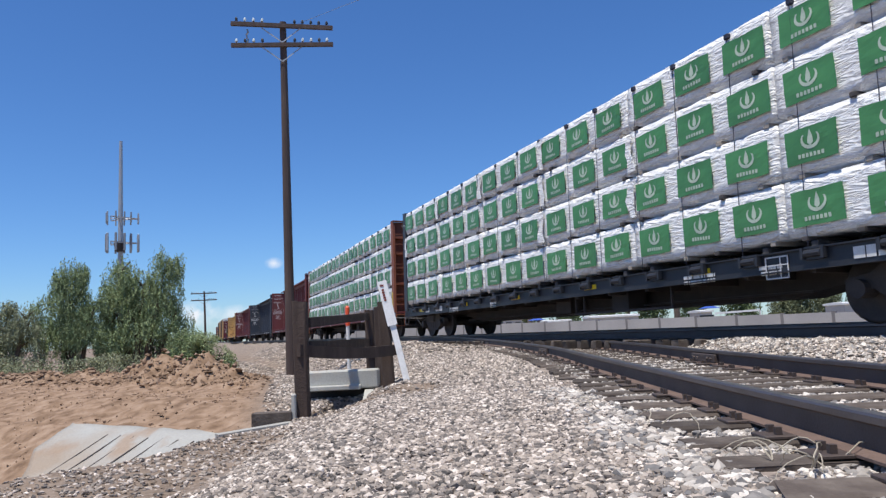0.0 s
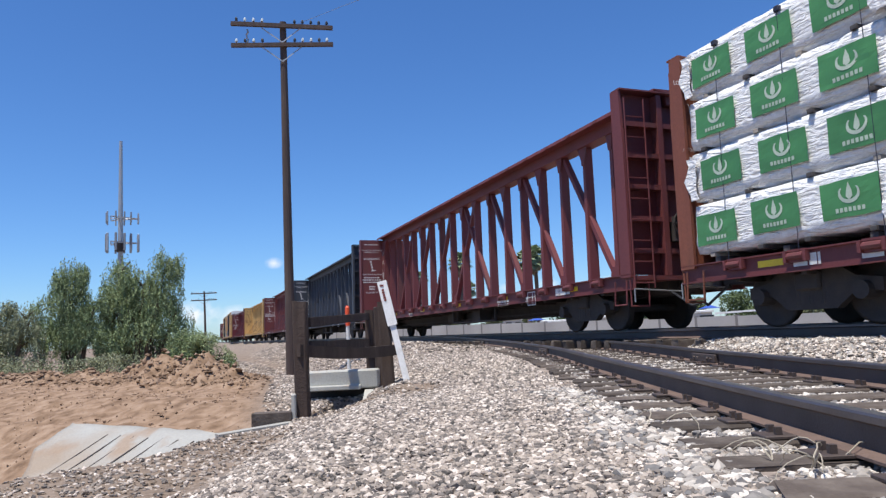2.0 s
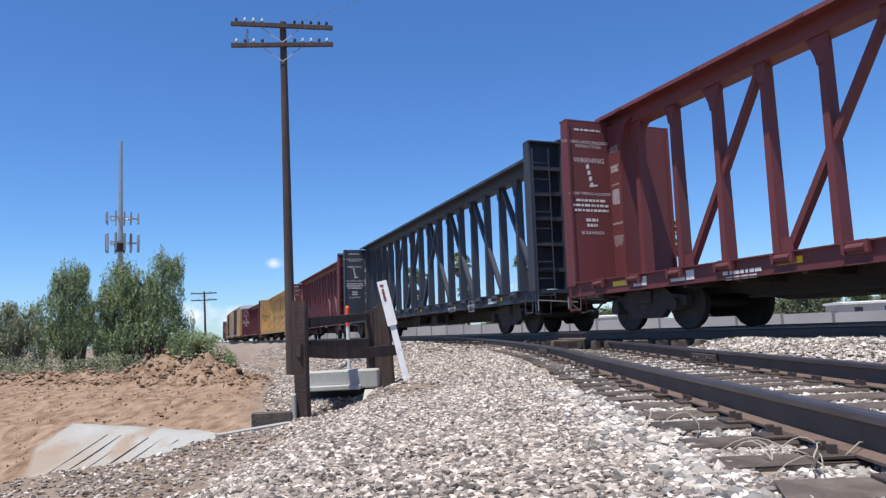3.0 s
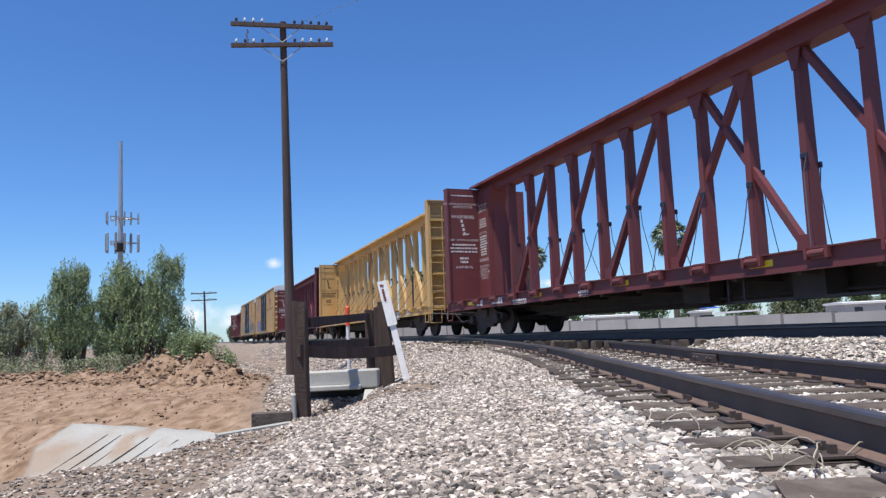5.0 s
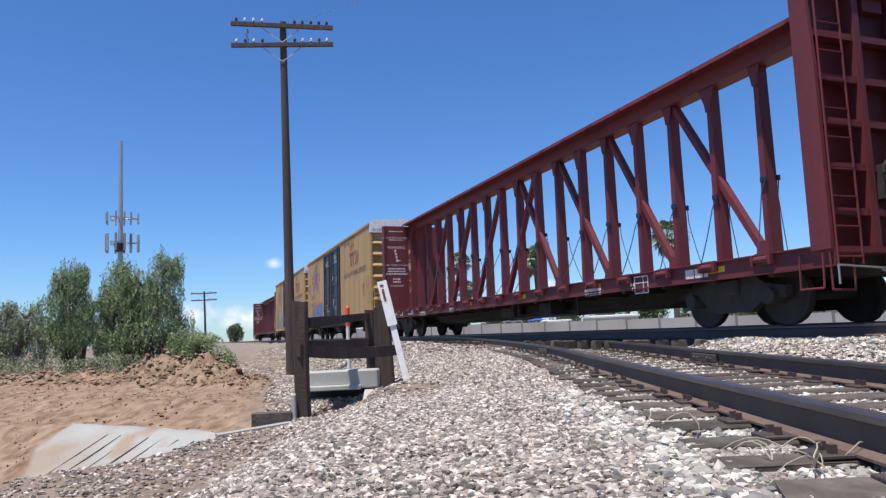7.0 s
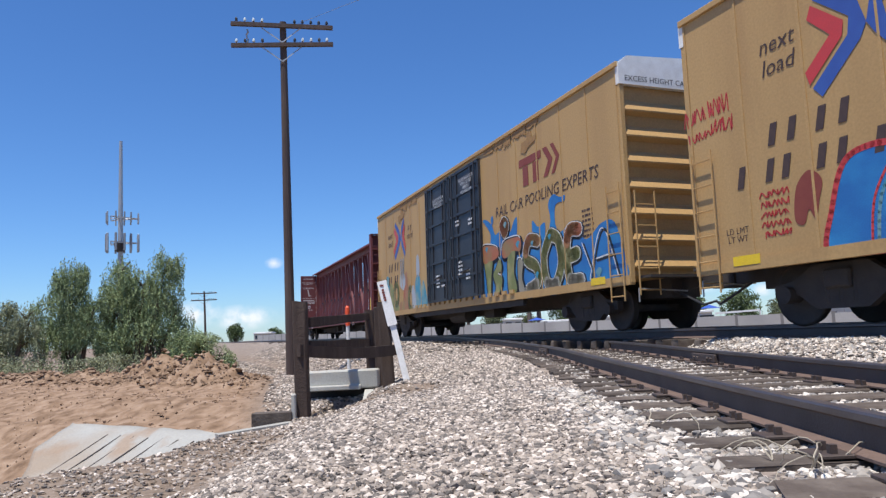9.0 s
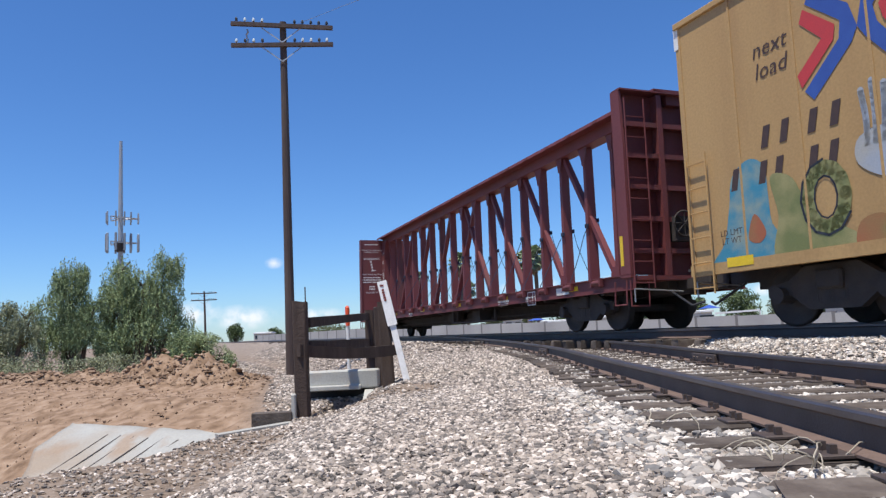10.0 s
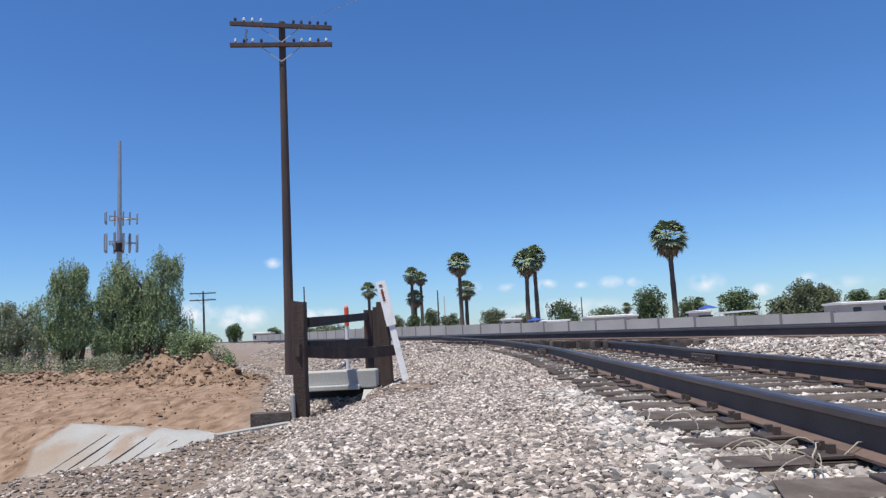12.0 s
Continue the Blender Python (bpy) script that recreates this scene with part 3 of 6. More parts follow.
def ladder(car, x, y, z0, z1, w, along, mat, name="ladder", pitch=0.42):
    sh = Shape()
    dx, dy = (w / 2, 0) if along == "x" else (0, w / 2)
    for s in (-1, 1):
        sh.tube((x + s * dx, y + s * dy, z0), (x + s * dx, y + s * dy, z1), 0.016, n=5)
    z = z0 + 0.1
    while z < z1:
        sh.tube((x - dx, y - dy, z), (x + dx, y + dy, z), 0.013, n=5)
        z += pitch
    return part(name, sh, mat, car)


def beam_car(label, paint, sill, loaded=False, straps=True, ink="print", seed=1, bulk=None, plates=True, gus=0.42):
    """A centre-beam flat car: deck, two bulkheads, a trussed partition along the middle, trucks."""
    rnd = random.Random(seed)
    car = thing("centre_beam_rail_car", label, "rail car", group="train of freight cars")
    P, S, K = M[paint], M[sill], M[bulk or paint]
    d = Shape()
    d.box(-HALF, HALF, -1.30, 1.30, DECK - 0.10, DECK - 0.012)
    part("deck", d, S, car)
    for sy in (-1, 1):
        a, b, c = sy * 1.30, sy * 1.365, sy * SIDE
        channel = [(a, DECK + 0.018), (c, DECK + 0.018), (c, DECK - 0.002), (b, DECK - 0.002), (b, DECK - 0.275), (c, DECK - 0.275), (c, DECK - 0.295), (sy * 1.33, DECK - 0.295), (sy * 1.33, DECK - 0.002), (a, DECK - 0.002)]
        part("side_sill", Shape().extrude(channel, "x", -HALF, HALF), S, car)
    sill_ = Shape()
    sill_.extrude([(-HALF + 0.3, 0.70), (-7.6, 0.62), (-6.4, 0.42), (6.4, 0.42), (7.6, 0.62), (HALF - 0.3, 0.70), (HALF - 0.3, DECK - 0.1), (-HALF + 0.3, DECK - 0.1)], "y", -0.33, 0.33)
    part("centre_sill", sill_, M["under"], car)
    cross = Shape().box(-0.05, 0.05, -1.325, 1.325, DECK - 0.34, DECK - 0.1).mesh("crossbearer", [M["under"]])
    for i in range(17):
        part("crossbearer", cross, None, car).matrix_basis = pose(-HALF + 1.2 + i * (2 * HALF - 2.4) / 16, 0, 0)
    gear = Shape()
    gear.tube((-3.2, 0.75, 0.62), (-1.6, 0.75, 0.62), 0.2, n=12)
    gear.box(-0.6, 0.1, -0.8, -0.45, 0.45, 0.85)
    gear.box(2.1, 2.7, -0.95, -0.5, 0.40, 0.86)
    gear.tube((-7.0, -0.55, 0.5), (7.0, -0.55, 0.5), 0.022, n=5)
    for x in (1.0, 1.35, 4.4):
        gear.box(x - 0.02, x + 0.02, -1.2, -1.15, 0.38, 0.82)
    gear.box(0.96, 4.44, -1.2, -1.15, 0.37, 0.41)
    part("brake_gear", gear, M["under"], car)
    # load-securing winches under the deck's edge
    wm = Shape()
    wm.box(-0.16, 0.16, -0.02, 0.05, -0.16, 0.03)
    wm.tube((-0.14, -0.03, -0.07), (0.14, -0.03, -0.07), 0.055, n=8)
    wm.box(-0.20, -0.15, -0.075, 0.03, -0.15, 0.01)
    wm.box(0.15, 0.20, -0.075, 0.03, -0.15, 0.01)
    wme = wm.mesh("winch", [S])
    for i in range(18):
        x = -HALF + 1.25 + i * (2 * HALF - 2.5) / 17
        for sy in (-1, 1):
            w = part("winch", wme, None, car)
            w.matrix_basis = pose(x, sy * (SIDE - 0.03), DECK, 0, 0, 0 if sy < 0 else 180)
    # bulkheads
    for e in (-1, 1):
        b = Shape()
        xo, xi = e * HALF, e * (HALF - 0.30)
        x0, x1 = min(xo, xi), max(xo, xi)
        inner = e * (HALF - 0.30)
        b.box(min(inner, inner + e * 0.03), max(inner, inner + e * 0.03), -SIDE + 0.05, SIDE - 0.05, DECK + 0.02, TOP - 0.03)
        bh = part("bulkhead", b, K, car)
        posts = Shape()
        for sy in (-1, 1):
            y0 = sy * SIDE
            posts.extrude([(e * HALF, DECK - 0.05), (e * (HALF - 0.34), DECK - 0.05), (e * (HALF - 0.34), TOP), (e * (HALF - 0.06), TOP), (e * HALF, TOP - 1.2)], "y", min(y0, y0 - sy * 0.06), max(y0, y0 - sy * 0.06))
        posts.box(x0, x1, -SIDE, SIDE, TOP - 0.02, TOP + 0.012)
        part("corner_post", posts, K, bh)
        ribs = Shape()
        for z in (1.55, 2.2, 2.85, 3.5, 4.15):
            a = e * (HALF - 0.26)
            ribs.box(min(a, e * (HALF - 0.08)), max(a, e * (HALF - 0.08)), -SIDE + 0.08, SIDE - 0.08, z - 0.05, z + 0.05)
        for y in (-0.45, 0.45):
            a = e * (HALF - 0.26)
            ribs.box(min(a, e * (HALF - 0.05)), max(a, e * (HALF - 0.05)), y - 0.06, y + 0.06, DECK, TOP - 0.05)
        part("rib", ribs, K, bh)
        ladder(bh, e * (HALF + 0.03), -1.12, 0.8, TOP - 0.2, 0.46, "y", K)
        stirrup = Shape()
        for y in (-1.40, -0.98):
            stirrup.tube((e * (HALF - 0.05), y, DECK - 0.1), (e * (HALF - 0.05), y, 0.45), 0.016, n=5)
        stirrup.tube((e * (HALF - 0.05), -1.40, 0.45), (e * (HALF - 0.05), -0.98, 0.45), 0.016, n=5)
        stirrup.tube((e * (HALF - 0.15), -1.44, 0.48), (e * (HALF - 0.55), -1.44, 0.48), 0.016, n=5)
        for x in (0.15, 0.55):
            stirrup.tube((e * (HALF - x), -1.44, 0.48), (e * (HALF - x), -1.42, DECK - 0.1), 0.016, n=5)
        part("step", stirrup, K, bh)
        sticker_ = Shape().box(min(e * (HALF - 0.3), e * (HALF - 0.2)), max(e * (HALF - 0.3), e * (HALF - 0.2)), -SIDE - 0.006, -SIDE - 0.001, 1.25, 1.85)
        if e > 0 and seed in (11, 18):
            part("reflector", sticker_, M["reflector"], bh)
    wheel_ = Shape()
    for a in range(16):
        t, u = 2 * math.pi * a / 16, 2 * math.pi * (a + 1) / 16
        wheel_.tube((HALF + 0.06, -0.1 + 0.26 * math.cos(t), 2.1 + 0.26 * math.sin(t)), (HALF + 0.06, -0.1 + 0.26 * math.cos(u), 2.1 + 0.26 * math.sin(u)), 0.018, n=5, caps=False)
    for a in range(4):
        t = math.pi * a / 4
        wheel_.tube((HALF + 0.06, -0.1 - 0.26 * math.cos(t), 2.1 - 0.26 * math.sin(t)), (HALF + 0.06, -0.1 + 0.26 * math.cos(t), 2.1 + 0.26 * math.sin(t)), 0.012, n=5)
    wheel_.box(HALF - 0.2, HALF + 0.04, -0.3, 0.1, 1.75, 2.25)
    part("hand_brake", wheel_, M["under"], car)
    # the partition: chord, posts and braces
    n = 18
    xs = [(i - (n - 1) / 2) * 1.22 - 0.04 for i in range(n)]
    chord = Shape()
    CT = TOP + 0.115
    x0, x1 = -HALF + 0.12, HALF - 0.12
    # a wide plate with turned-down lips on a box girder
    chord.extrude([(-0.52, CT - 0.085), (-0.50, CT - 0.085), (-0.49, CT - 0.03), (-0.21, CT - 0.05), (-0.20, CT - 0.33), (0.20, CT - 0.33), (0.21, CT - 0.05), (0.49, CT - 0.03), (0.50, CT - 0.085), (0.52, CT - 0.085), (0.51, CT), (-0.51, CT)], "x", x0, x1)
    for i in range(n):
        chord.box(xs[i] - 0.09, xs[i] + 0.09, -0.535, -0.50, CT - 0.075, CT - 0.015)
    part("top_chord", chord, P, car)
    for i, x in enumerate(xs):
        p = Shape()
        ends = [(0.075, 0.13, DECK), (0.055, 0.11, TOP - 0.11)]
        p.add([(x + sx * a, sy * b, z) for a, b, z in ends for sx, sy in ((-1, -1), (1, -1), (1, 1), (-1, 1))],
              [(0, 1, 2, 3), (4, 7, 6, 5), (0, 4, 5, 1), (1, 5, 6, 2), (2, 6, 7, 3), (3, 7, 4, 0)])
        # a shoe and a knee plate where it meets deck and chord
        p.box(x - 0.15, x + 0.15, -0.22, 0.22, DECK, DECK + 0.05)
        k = 0.26 if (i <= 8) == (i % 2 == 0) else 0.16
        p.extrude([(x - k, TOP - 0.12), (x - 0.09, TOP - 0.26 - k), (x - 0.06, TOP - 0.42 - k), (x + 0.06, TOP - 0.42 - k), (x + 0.09, TOP - 0.26 - k), (x + k, TOP - 0.12)], "y", -0.145, -0.12)
        part("post", p, P, car)
    # braces run down from the middle of the car, each across two bays, and cross in the middle bay
    for k0, step in [(k, 2) for k in range(8, 16, 2)] + [(k, -2) for k in range(9, 1, -2)]:
        d = 1 if step > 0 else -1
        br = Shape().beam((xs[k0] + 0.10 * d, 0, TOP - 0.24), (xs[k0 + step] - 0.13 * d, 0, DECK + 0.10), 0.15, 0.115)
        br.extrude([(xs[k0 + step] - 0.36 * d, DECK + 0.03), (xs[k0 + step] - 0.30 * d, DECK + 0.42), (xs[k0 + step] - 0.06 * d, DECK + 0.42), (xs[k0 + step] - 0.06 * d, DECK + 0.03)], "y", -0.09, -0.078)
        part("brace", br, P, car)
    # gusset panel by each bulkhead
    for e in (-1, 1):
        g = Shape()
        k = e * (HALF - 0.3)
        g.extrude([(k, DECK), (k - e * gus, DECK), (k - e * gus, TOP - 1.0), (k - e * (gus + 0.08), TOP - 0.55), (k - e * (gus + 0.25), TOP - 0.25), (k - e * (gus + 0.45), TOP - 0.1), (k, TOP - 0.1)], "y", -0.31, 0.31)
        part("gusset", g, P, car)
    # the writing on the faces of the bulkhead that look towards the front
    ink_m = M[ink]
    xb = -HALF + 0.30 + 0.006
    def on_panel(z):
        return Matrix.Translation((xb, -0.86, z)) @ INNER
    bars(1, 0.8, 0.045, 0.03, ink_m, car, on_panel(4.60), seed=seed)
    glyphs("LOADING AND UNLOADING\nINSTRUCTION", 0.105, on_panel(4.28), ink_m, car)
    glyphs("WARNING", 0.17, on_panel(3.90), ink_m, car)
    ico = Shape()
    for k in range(4):
        ico.add([(-0.09 + 0.03 * k, 0.32 - 0.14 * k, 0), (-0.01 + 0.03 * k, 0.34 - 0.14 * k, 0), (0.0 + 0.03 * k, 0.24 - 0.14 * k, 0), (-0.08 + 0.03 * k, 0.22 - 0.14 * k, 0)], [(0, 1, 2, 3)])
    ico.add([(-0.02, -0.20, 0), (0.2, -0.17, 0), (0.2, -0.13, 0), (-0.02, -0.15, 0)], [(0, 1, 2, 3)])
    part("pictogram", ico, ink_m, car).matrix_basis = on_panel(3.48)
    glyphs("AVOID TIPPING ACCIDENT", 0.095, on_panel(3.12), ink_m, car)
    bars(3, 1.0, 0.055, 0.06, ink_m, car, on_panel(2.94), seed=seed + 1)
    bars(2, 0.35, 0.07, 0.05, ink_m, car, on_panel(2.48), seed=seed + 2)
    glyphs("BULKHEADS", 0.11, on_panel(2.22), ink_m, car)

    def on_gusset(z):
        return Matrix.Translation((-HALF + 0.30 + gus / 2, -0.318, z)) @ NEAR @ Matrix.Scale(gus / 0.8, 4)
    glyphs("LOADING AND\nUNLOADING\nINSTRUCTION", 0.10, on_gusset(4.15), ink_m, car)
    bars(4, 0.6, 0.045, 0.035, ink_m, car, on_gusset(3.75), seed=seed + 3)
    glyphs("SAFETY FIRST", 0.10, on_gusset(3.32), ink_m, car)
    bars(8, 0.6, 0.05, 0.035, ink_m, car, on_gusset(3.18), seed=seed + 4)
    glyphs("WARNING", 0.15, on_gusset(2.42), ink_m, car)
    glyphs("DO NOT MOVE\nCAR UNLESS\nTIE DOWNS ARE\nSECURED IN\nKEYSLOTS", 0.10, on_gusset(2.02), ink_m, car)
    # marks on the sill
    if plates:
        for x, w, h in ((-8.9, 0.55, 0.17), (-7.7, 0.75, 0.17), (-6.3, 0.9, 0.09), (-3.2, 0.5, 0.08), (8.7, 0.7, 0.16), (5.4, 0.8, 0.08), (7.0, 0.5, 0.1)):
            bars(1 if h > 0.1 else 2, w, h if h > 0.1 else 0.06, 0.03, M["print"], car, Matrix.Translation((x, -1.374, DECK - 0.22)) @ NEAR, seed=seed + int(x * 7))
        for x in (-9.8, -5.6, -2.0, 1.68, 5.2, 8.9):
            part("reflector", Shape().box(x, x + 0.48, -1.372, -1.366, DECK - 0.17, DECK - 0.07), M["reflector"], car)
        pl = Shape()
        for a, b, c, dd in ((-0.22, 0.22, 0.15, 0.17), (-0.22, 0.22, -0.17, -0.15), (-0.22, -0.20, -0.17, 0.17), (0.20, 0.22, -0.17, 0.17), (-0.2, 0.2, 0.03, 0.045), (0.06, 0.075, -0.17, 0.17)):
            pl.box(7.12 + a, 7.12 + b, -1.382, -1.374, DECK - 0.21 + c, DECK - 0.21 + dd)
        part("data_plate", Shape().box(6.90, 7.34, -1.374, -1.366, DECK - 0.38, DECK - 0.04), M["white"] if paint == "yellow" else S, car)
        part("plate_lines", pl, M["black"] if paint == "yellow" else M["print"], car)
    if straps and not loaded:
        # wire ropes hang from the posts to the winches on both sides
        for i in range(1, n - 1):
            for y, odds in ((-1, 0.9), (1, 0.75)):
                if rnd.random() > odds:
                    continue
                x, zt = xs[i], rnd.uniform(2.45, 2.8)
                x2 = x + (1.0 if y < 0 else -0.9) * rnd.uniform(0.75, 1.15)
                sag = rnd.uniform(0.02, 0.14)
                pts = [Vector((x + 0.08, y * 0.15, zt))]
                for k in range(1, 7):
                    t = k / 6
                    pts.append(Vector((x + (x2 - x) * t, y * (0.15 + 1.2 * t), zt + (DECK + 0.03 - zt) * t - sag * math.sin(math.pi * t))))
                s = Shape()
                s.rope(pts, [0.010] * 7, 4)
                s.bevelled(x - 0.03, x + 0.10, y * 0.15 - 0.03, y * 0.15 + 0.03, zt - 0.05, zt + 0.05, 0.01)
                part("load_cable", s, M["strap"], car)
    add_truck(car, -9.15)
    add_truck(car, 9.15)
    add_coupler(car, HALF, 12.2)
    if loaded:
        load(car, rnd)
    return car


def pack_mesh(seed):
    """A wrapped pack of boards, with sagging, uneven faces."""
    sh = Shape()
    L, H, D = 3.64, 0.832, 0.98
    nx, nz = 26, 7
    rnd = random.Random(seed)

    def bulge(x, z):
        return 0.020 * noise.noise(Vector((x * 2.3, z * 5, seed * 7.1))) + 0.012 * noise.noise(Vector((x * 7, z * 9, seed * 3.3)))
    for face in (-1, 1):
        o = len(sh.v)
        for i in range(nx + 1):
            for k in range(nz + 1):
                x, z = -L / 2 + L * i / nx, H * k / nz
                edge = 0.025 if k in (0, nz) else 0.0
                sh.v.append((x, face * (D / 2 + bulge(x, z) - edge), z + 0.012 * math.sin(i * 1.7 + seed) * (k == 0)))
        for i in range(nx):
            for k in range(nz):
                a = o + i * (nz + 1) + k
                sh.f.append((a, a + nz + 1, a + nz + 2, a + 1))
                sh.m.append(0)
    st = (nx + 1) * (nz + 1)
    for i in range(nx):
        for k in (0, nz):
            a, b = i * (nz + 1) + k, (i + 1) * (nz + 1) + k
            sh.f.append((a, b, st + b, st + a))
            sh.m.append(0)
    for k in range(nz):
        for i in (0, nx):
            a = i * (nz + 1) + k
            sh.f.append((a, a + 1, st + a + 1, st + a))
            sh.m.append(0)
    me = sh.mesh("lumber_pack", [M["lumberwrap"]], True)
    return me


def label_mesh():
    """A green printed panel with a crescent and a drop over a line of writing."""
    sh = Shape()
    w, h = 0.88, 0.51
    sh.add([(-w / 2, -0.004, -h / 2), (w / 2, -0.004, -h / 2), (w / 2, -0.004, h / 2), (-w / 2, -0.004, h / 2)], [(0, 1, 2, 3)], 0)
    arc = []
    for a in range(13):
        t = math.pi * (0.80 + 1.40 * a / 12)
        arc.append((math.cos(t) * 0.165, math.sin(t) * 0.135 + 0.06, math.cos(t) * 0.128, math.sin(t) * 0.105 + 0.08))
    for p, q in zip(arc, arc[1:]):
        sh.add([(p[0], -0.008, p[1]), (q[0], -0.008, q[1]), (q[2], -0.008, q[3]), (p[2], -0.008, p[3])], [(0, 1, 2, 3)], 1)
    sh.add([(0, -0.008, 0.215), (0.04, -0.008, 0.10), (0.05, -0.008, 0.02), (0, -0.008, -0.03), (-0.05, -0.008, 0.02), (-0.04, -0.008, 0.10)], [(0, 1, 2, 3, 4, 5)], 1)
    x = -0.225
    for k in range(7):
        sh.add([(x, -0.008, -0.185), (x + 0.045, -0.008, -0.185), (x + 0.045, -0.008, -0.125), (x, -0.008, -0.125)], [(0, 1, 2, 3)], 1)
        x += 0.066
    return sh.mesh("label", [M["labelgreen"], M["labelpale"]])


PACKS = [pack_mesh(k) for k in range(5)]
M["dunnage"] = material("pale_dunnage", (0.36, 0.32, 0.27), 0.9, 0, (0.24, 0.20, 0.17), 6, 0.5)


def crumpled(me, seed):
    """The printed panel follows creases of the wrap."""
    bm = bmesh.new()
    bm.from_mesh(me)
    bmesh.ops.subdivide_edges(bm, edges=[e for e in bm.edges if e.calc_length() > 0.5], cuts=6, use_grid_fill=True)
    for v in bm.verts:
        v.co.y += 0.012 * noise.noise(Vector((v.co.x * 4 + v.co.z * 3, v.co.z * 5, seed * 5.3)))
        v.co.x += 0.015 * noise.noise(Vector((v.co.x * 2, v.co.z * 3, seed * 3.7)))
        v.co.z += 0.012 * noise.noise(Vector((v.co.x * 3, v.co.z * 2, seed * 9.1)))
    out = bpy.data.meshes.new("label")
    bm.to_mesh(out)
    bm.free()
    for m in me.materials:
        out.materials.append(m)
    return out


def flap_mesh(seed):
    """A torn, folded end of plastic wrap standing off the pack."""
    sh = Shape()
    n, k = 8, 6
    for i in range(n + 1):
        for j in range(k + 1):
            u, v = i / n, j / k
            sh.v.append(((u - 0.5) * (0.22 + 0.16 * noise.noise(Vector((v * 3, seed * 2.2, 1)))) + 0.05 * math.sin(v * 6 + seed), -0.035 - 0.05 * abs(noise.noise(Vector((u * 4, v * 3, seed * 1.9)))), 0.02 + 0.74 * v))
    for i in range(n):
        for j in range(k):
            a = i * (k + 1) + j
            sh.f.append((a, a + k + 1, a + k + 2, a + 1))
            sh.m.append(0)
    return sh.mesh("loose_wrap", [M["lumberwrap"]], True)


_flat = label_mesh()
LABELS = [crumpled(_flat, k) for k in range(4)]
FLAPS = [flap_mesh(k) for k in range(4)]
DECK_BEARER = Shape().bevelled(-0.06, 0.06, -0.46, 0.49, -0.166, -0.074, 0.006).mesh("deck_bearer", [M["sticker"]])
BEARERS = [Shape().bevelled(-0.05, 0.05, -0.49 - k, 0.49, -0.072, -0.004, 0.006).mesh("bearer", [M["sticker"] if k else M["dunnage"]]) for k in (0.0, 0.035)]
TIER = 0.905


def load(car, rnd):
    """Wrapped packs of boards, four tiers high and six long, on both sides of the partition."""
    cols = 6
    for side in (-1, 1):
        for tier in range(4):
            for c in range(cols):
                x = -HALF + 0.42 + (c + 0.5) * (2 * HALF - 0.84) / cols + rnd.uniform(-0.02, 0.02)
                p = part("lumber_pack", rnd.choice(PACKS), None, car, "white plastic-wrapped lumber pack with green printed panels")
                p.matrix_basis = pose(x, side * 0.90 + rnd.uniform(-0.02, 0.02), DECK + 0.185 + tier * TIER, 0, 0, 0 if side < 0 else 180)
                if side < 0:
                    shift = rnd.uniform(-0.14, 0.14)
                    for k in range(3):
                        g = part("label", rnd.choice(LABELS), None, p)
                        g.matrix_basis = pose(-1.23 + k * 1.23 + shift + rnd.uniform(-0.02, 0.02), -0.530, 0.40 + rnd.uniform(-0.025, 0.02), 0, rnd.uniform(-1.2, 1.2), 0)
                    flap = rnd.random()
                    if flap < 0.45:
                        part("loose_wrap", FLAPS[int(flap * 100) % len(FLAPS)], None, p, "torn loose flap of white wrap").matrix_basis = pose(rnd.choice((-1.80, 1.80)), -0.50, 0.0)
                for k in range(4):
                    part("bearer", rnd.choice(BEARERS), None, p).matrix_basis = pose(-1.5 + k * 1.0 + rnd.uniform(-0.12, 0.12), 0, 0)
                if tier == 0:
                    for k in range(3):
                        part("deck_bearer", DECK_BEARER, None, p).matrix_basis = pose(-1.4 + k * 1.4, 0, 0)
    for i in range(17):
        x = -HALF + 1.2 + i * (2 * HALF - 2.4) / 16 + rnd.uniform(-0.1, 0.1)
        c = Shape()
        for a, b in (((x, -0.2, TOP - 0.12), (x, -1.41, TOP - 0.10)), ((x, -1.41, TOP - 0.10), (x + rnd.uniform(-0.05, 0.05), -1.425, DECK + 0.02))):
            c.tube(a, b, 0.006, n=4, caps=False)
        c.bevelled(x - 0.05, x + 0.05, -1.43, -1.30, TOP - 0.16, TOP - 0.07, 0.012)
        part("load_cable", c, M["strap"], car)


BOXH = 9.42
BSIDE = 1.52
EAVE = 5.33
M["brown"] = material("brown_mark", (0.22, 0.045, 0.03), 0.6, 0, (0.26, 0.07, 0.04), 4, 0.5, 0.0)
M["peel"] = material("peeled_primer", (0.33, 0.19, 0.075), 0.8, 0, (0.24, 0.13, 0.06), 5, 0.7, 0.1)
M["markblue"] = material("blue_mark", (0.04, 0.09, 0.34), 0.5, 0, (0.05, 0.12, 0.4), 4, 0.5, 0.0)
M["markred"] = material("red_mark", (0.55, 0.05, 0.05), 0.5, 0, (0.45, 0.05, 0.05), 4, 0.5, 0.0)
M["spray_blue"] = material("blue_spray_paint", (0.02, 0.14, 0.40), 0.5, 0, (0.03, 0.24, 0.52), 1.5, 0.8, 0.0)
M["spray_teal"] = material("teal_spray_paint", (0.05, 0.25, 0.36), 0.6, 0, (0.34, 0.36, 0.26), 2.5, 0.8, 0.0)
M["spray_rust"] = material("rust_spray_paint", (0.38, 0.12, 0.05), 0.5, 0, (0.25, 0.20, 0.07), 1.2, 0.9, 0.0)
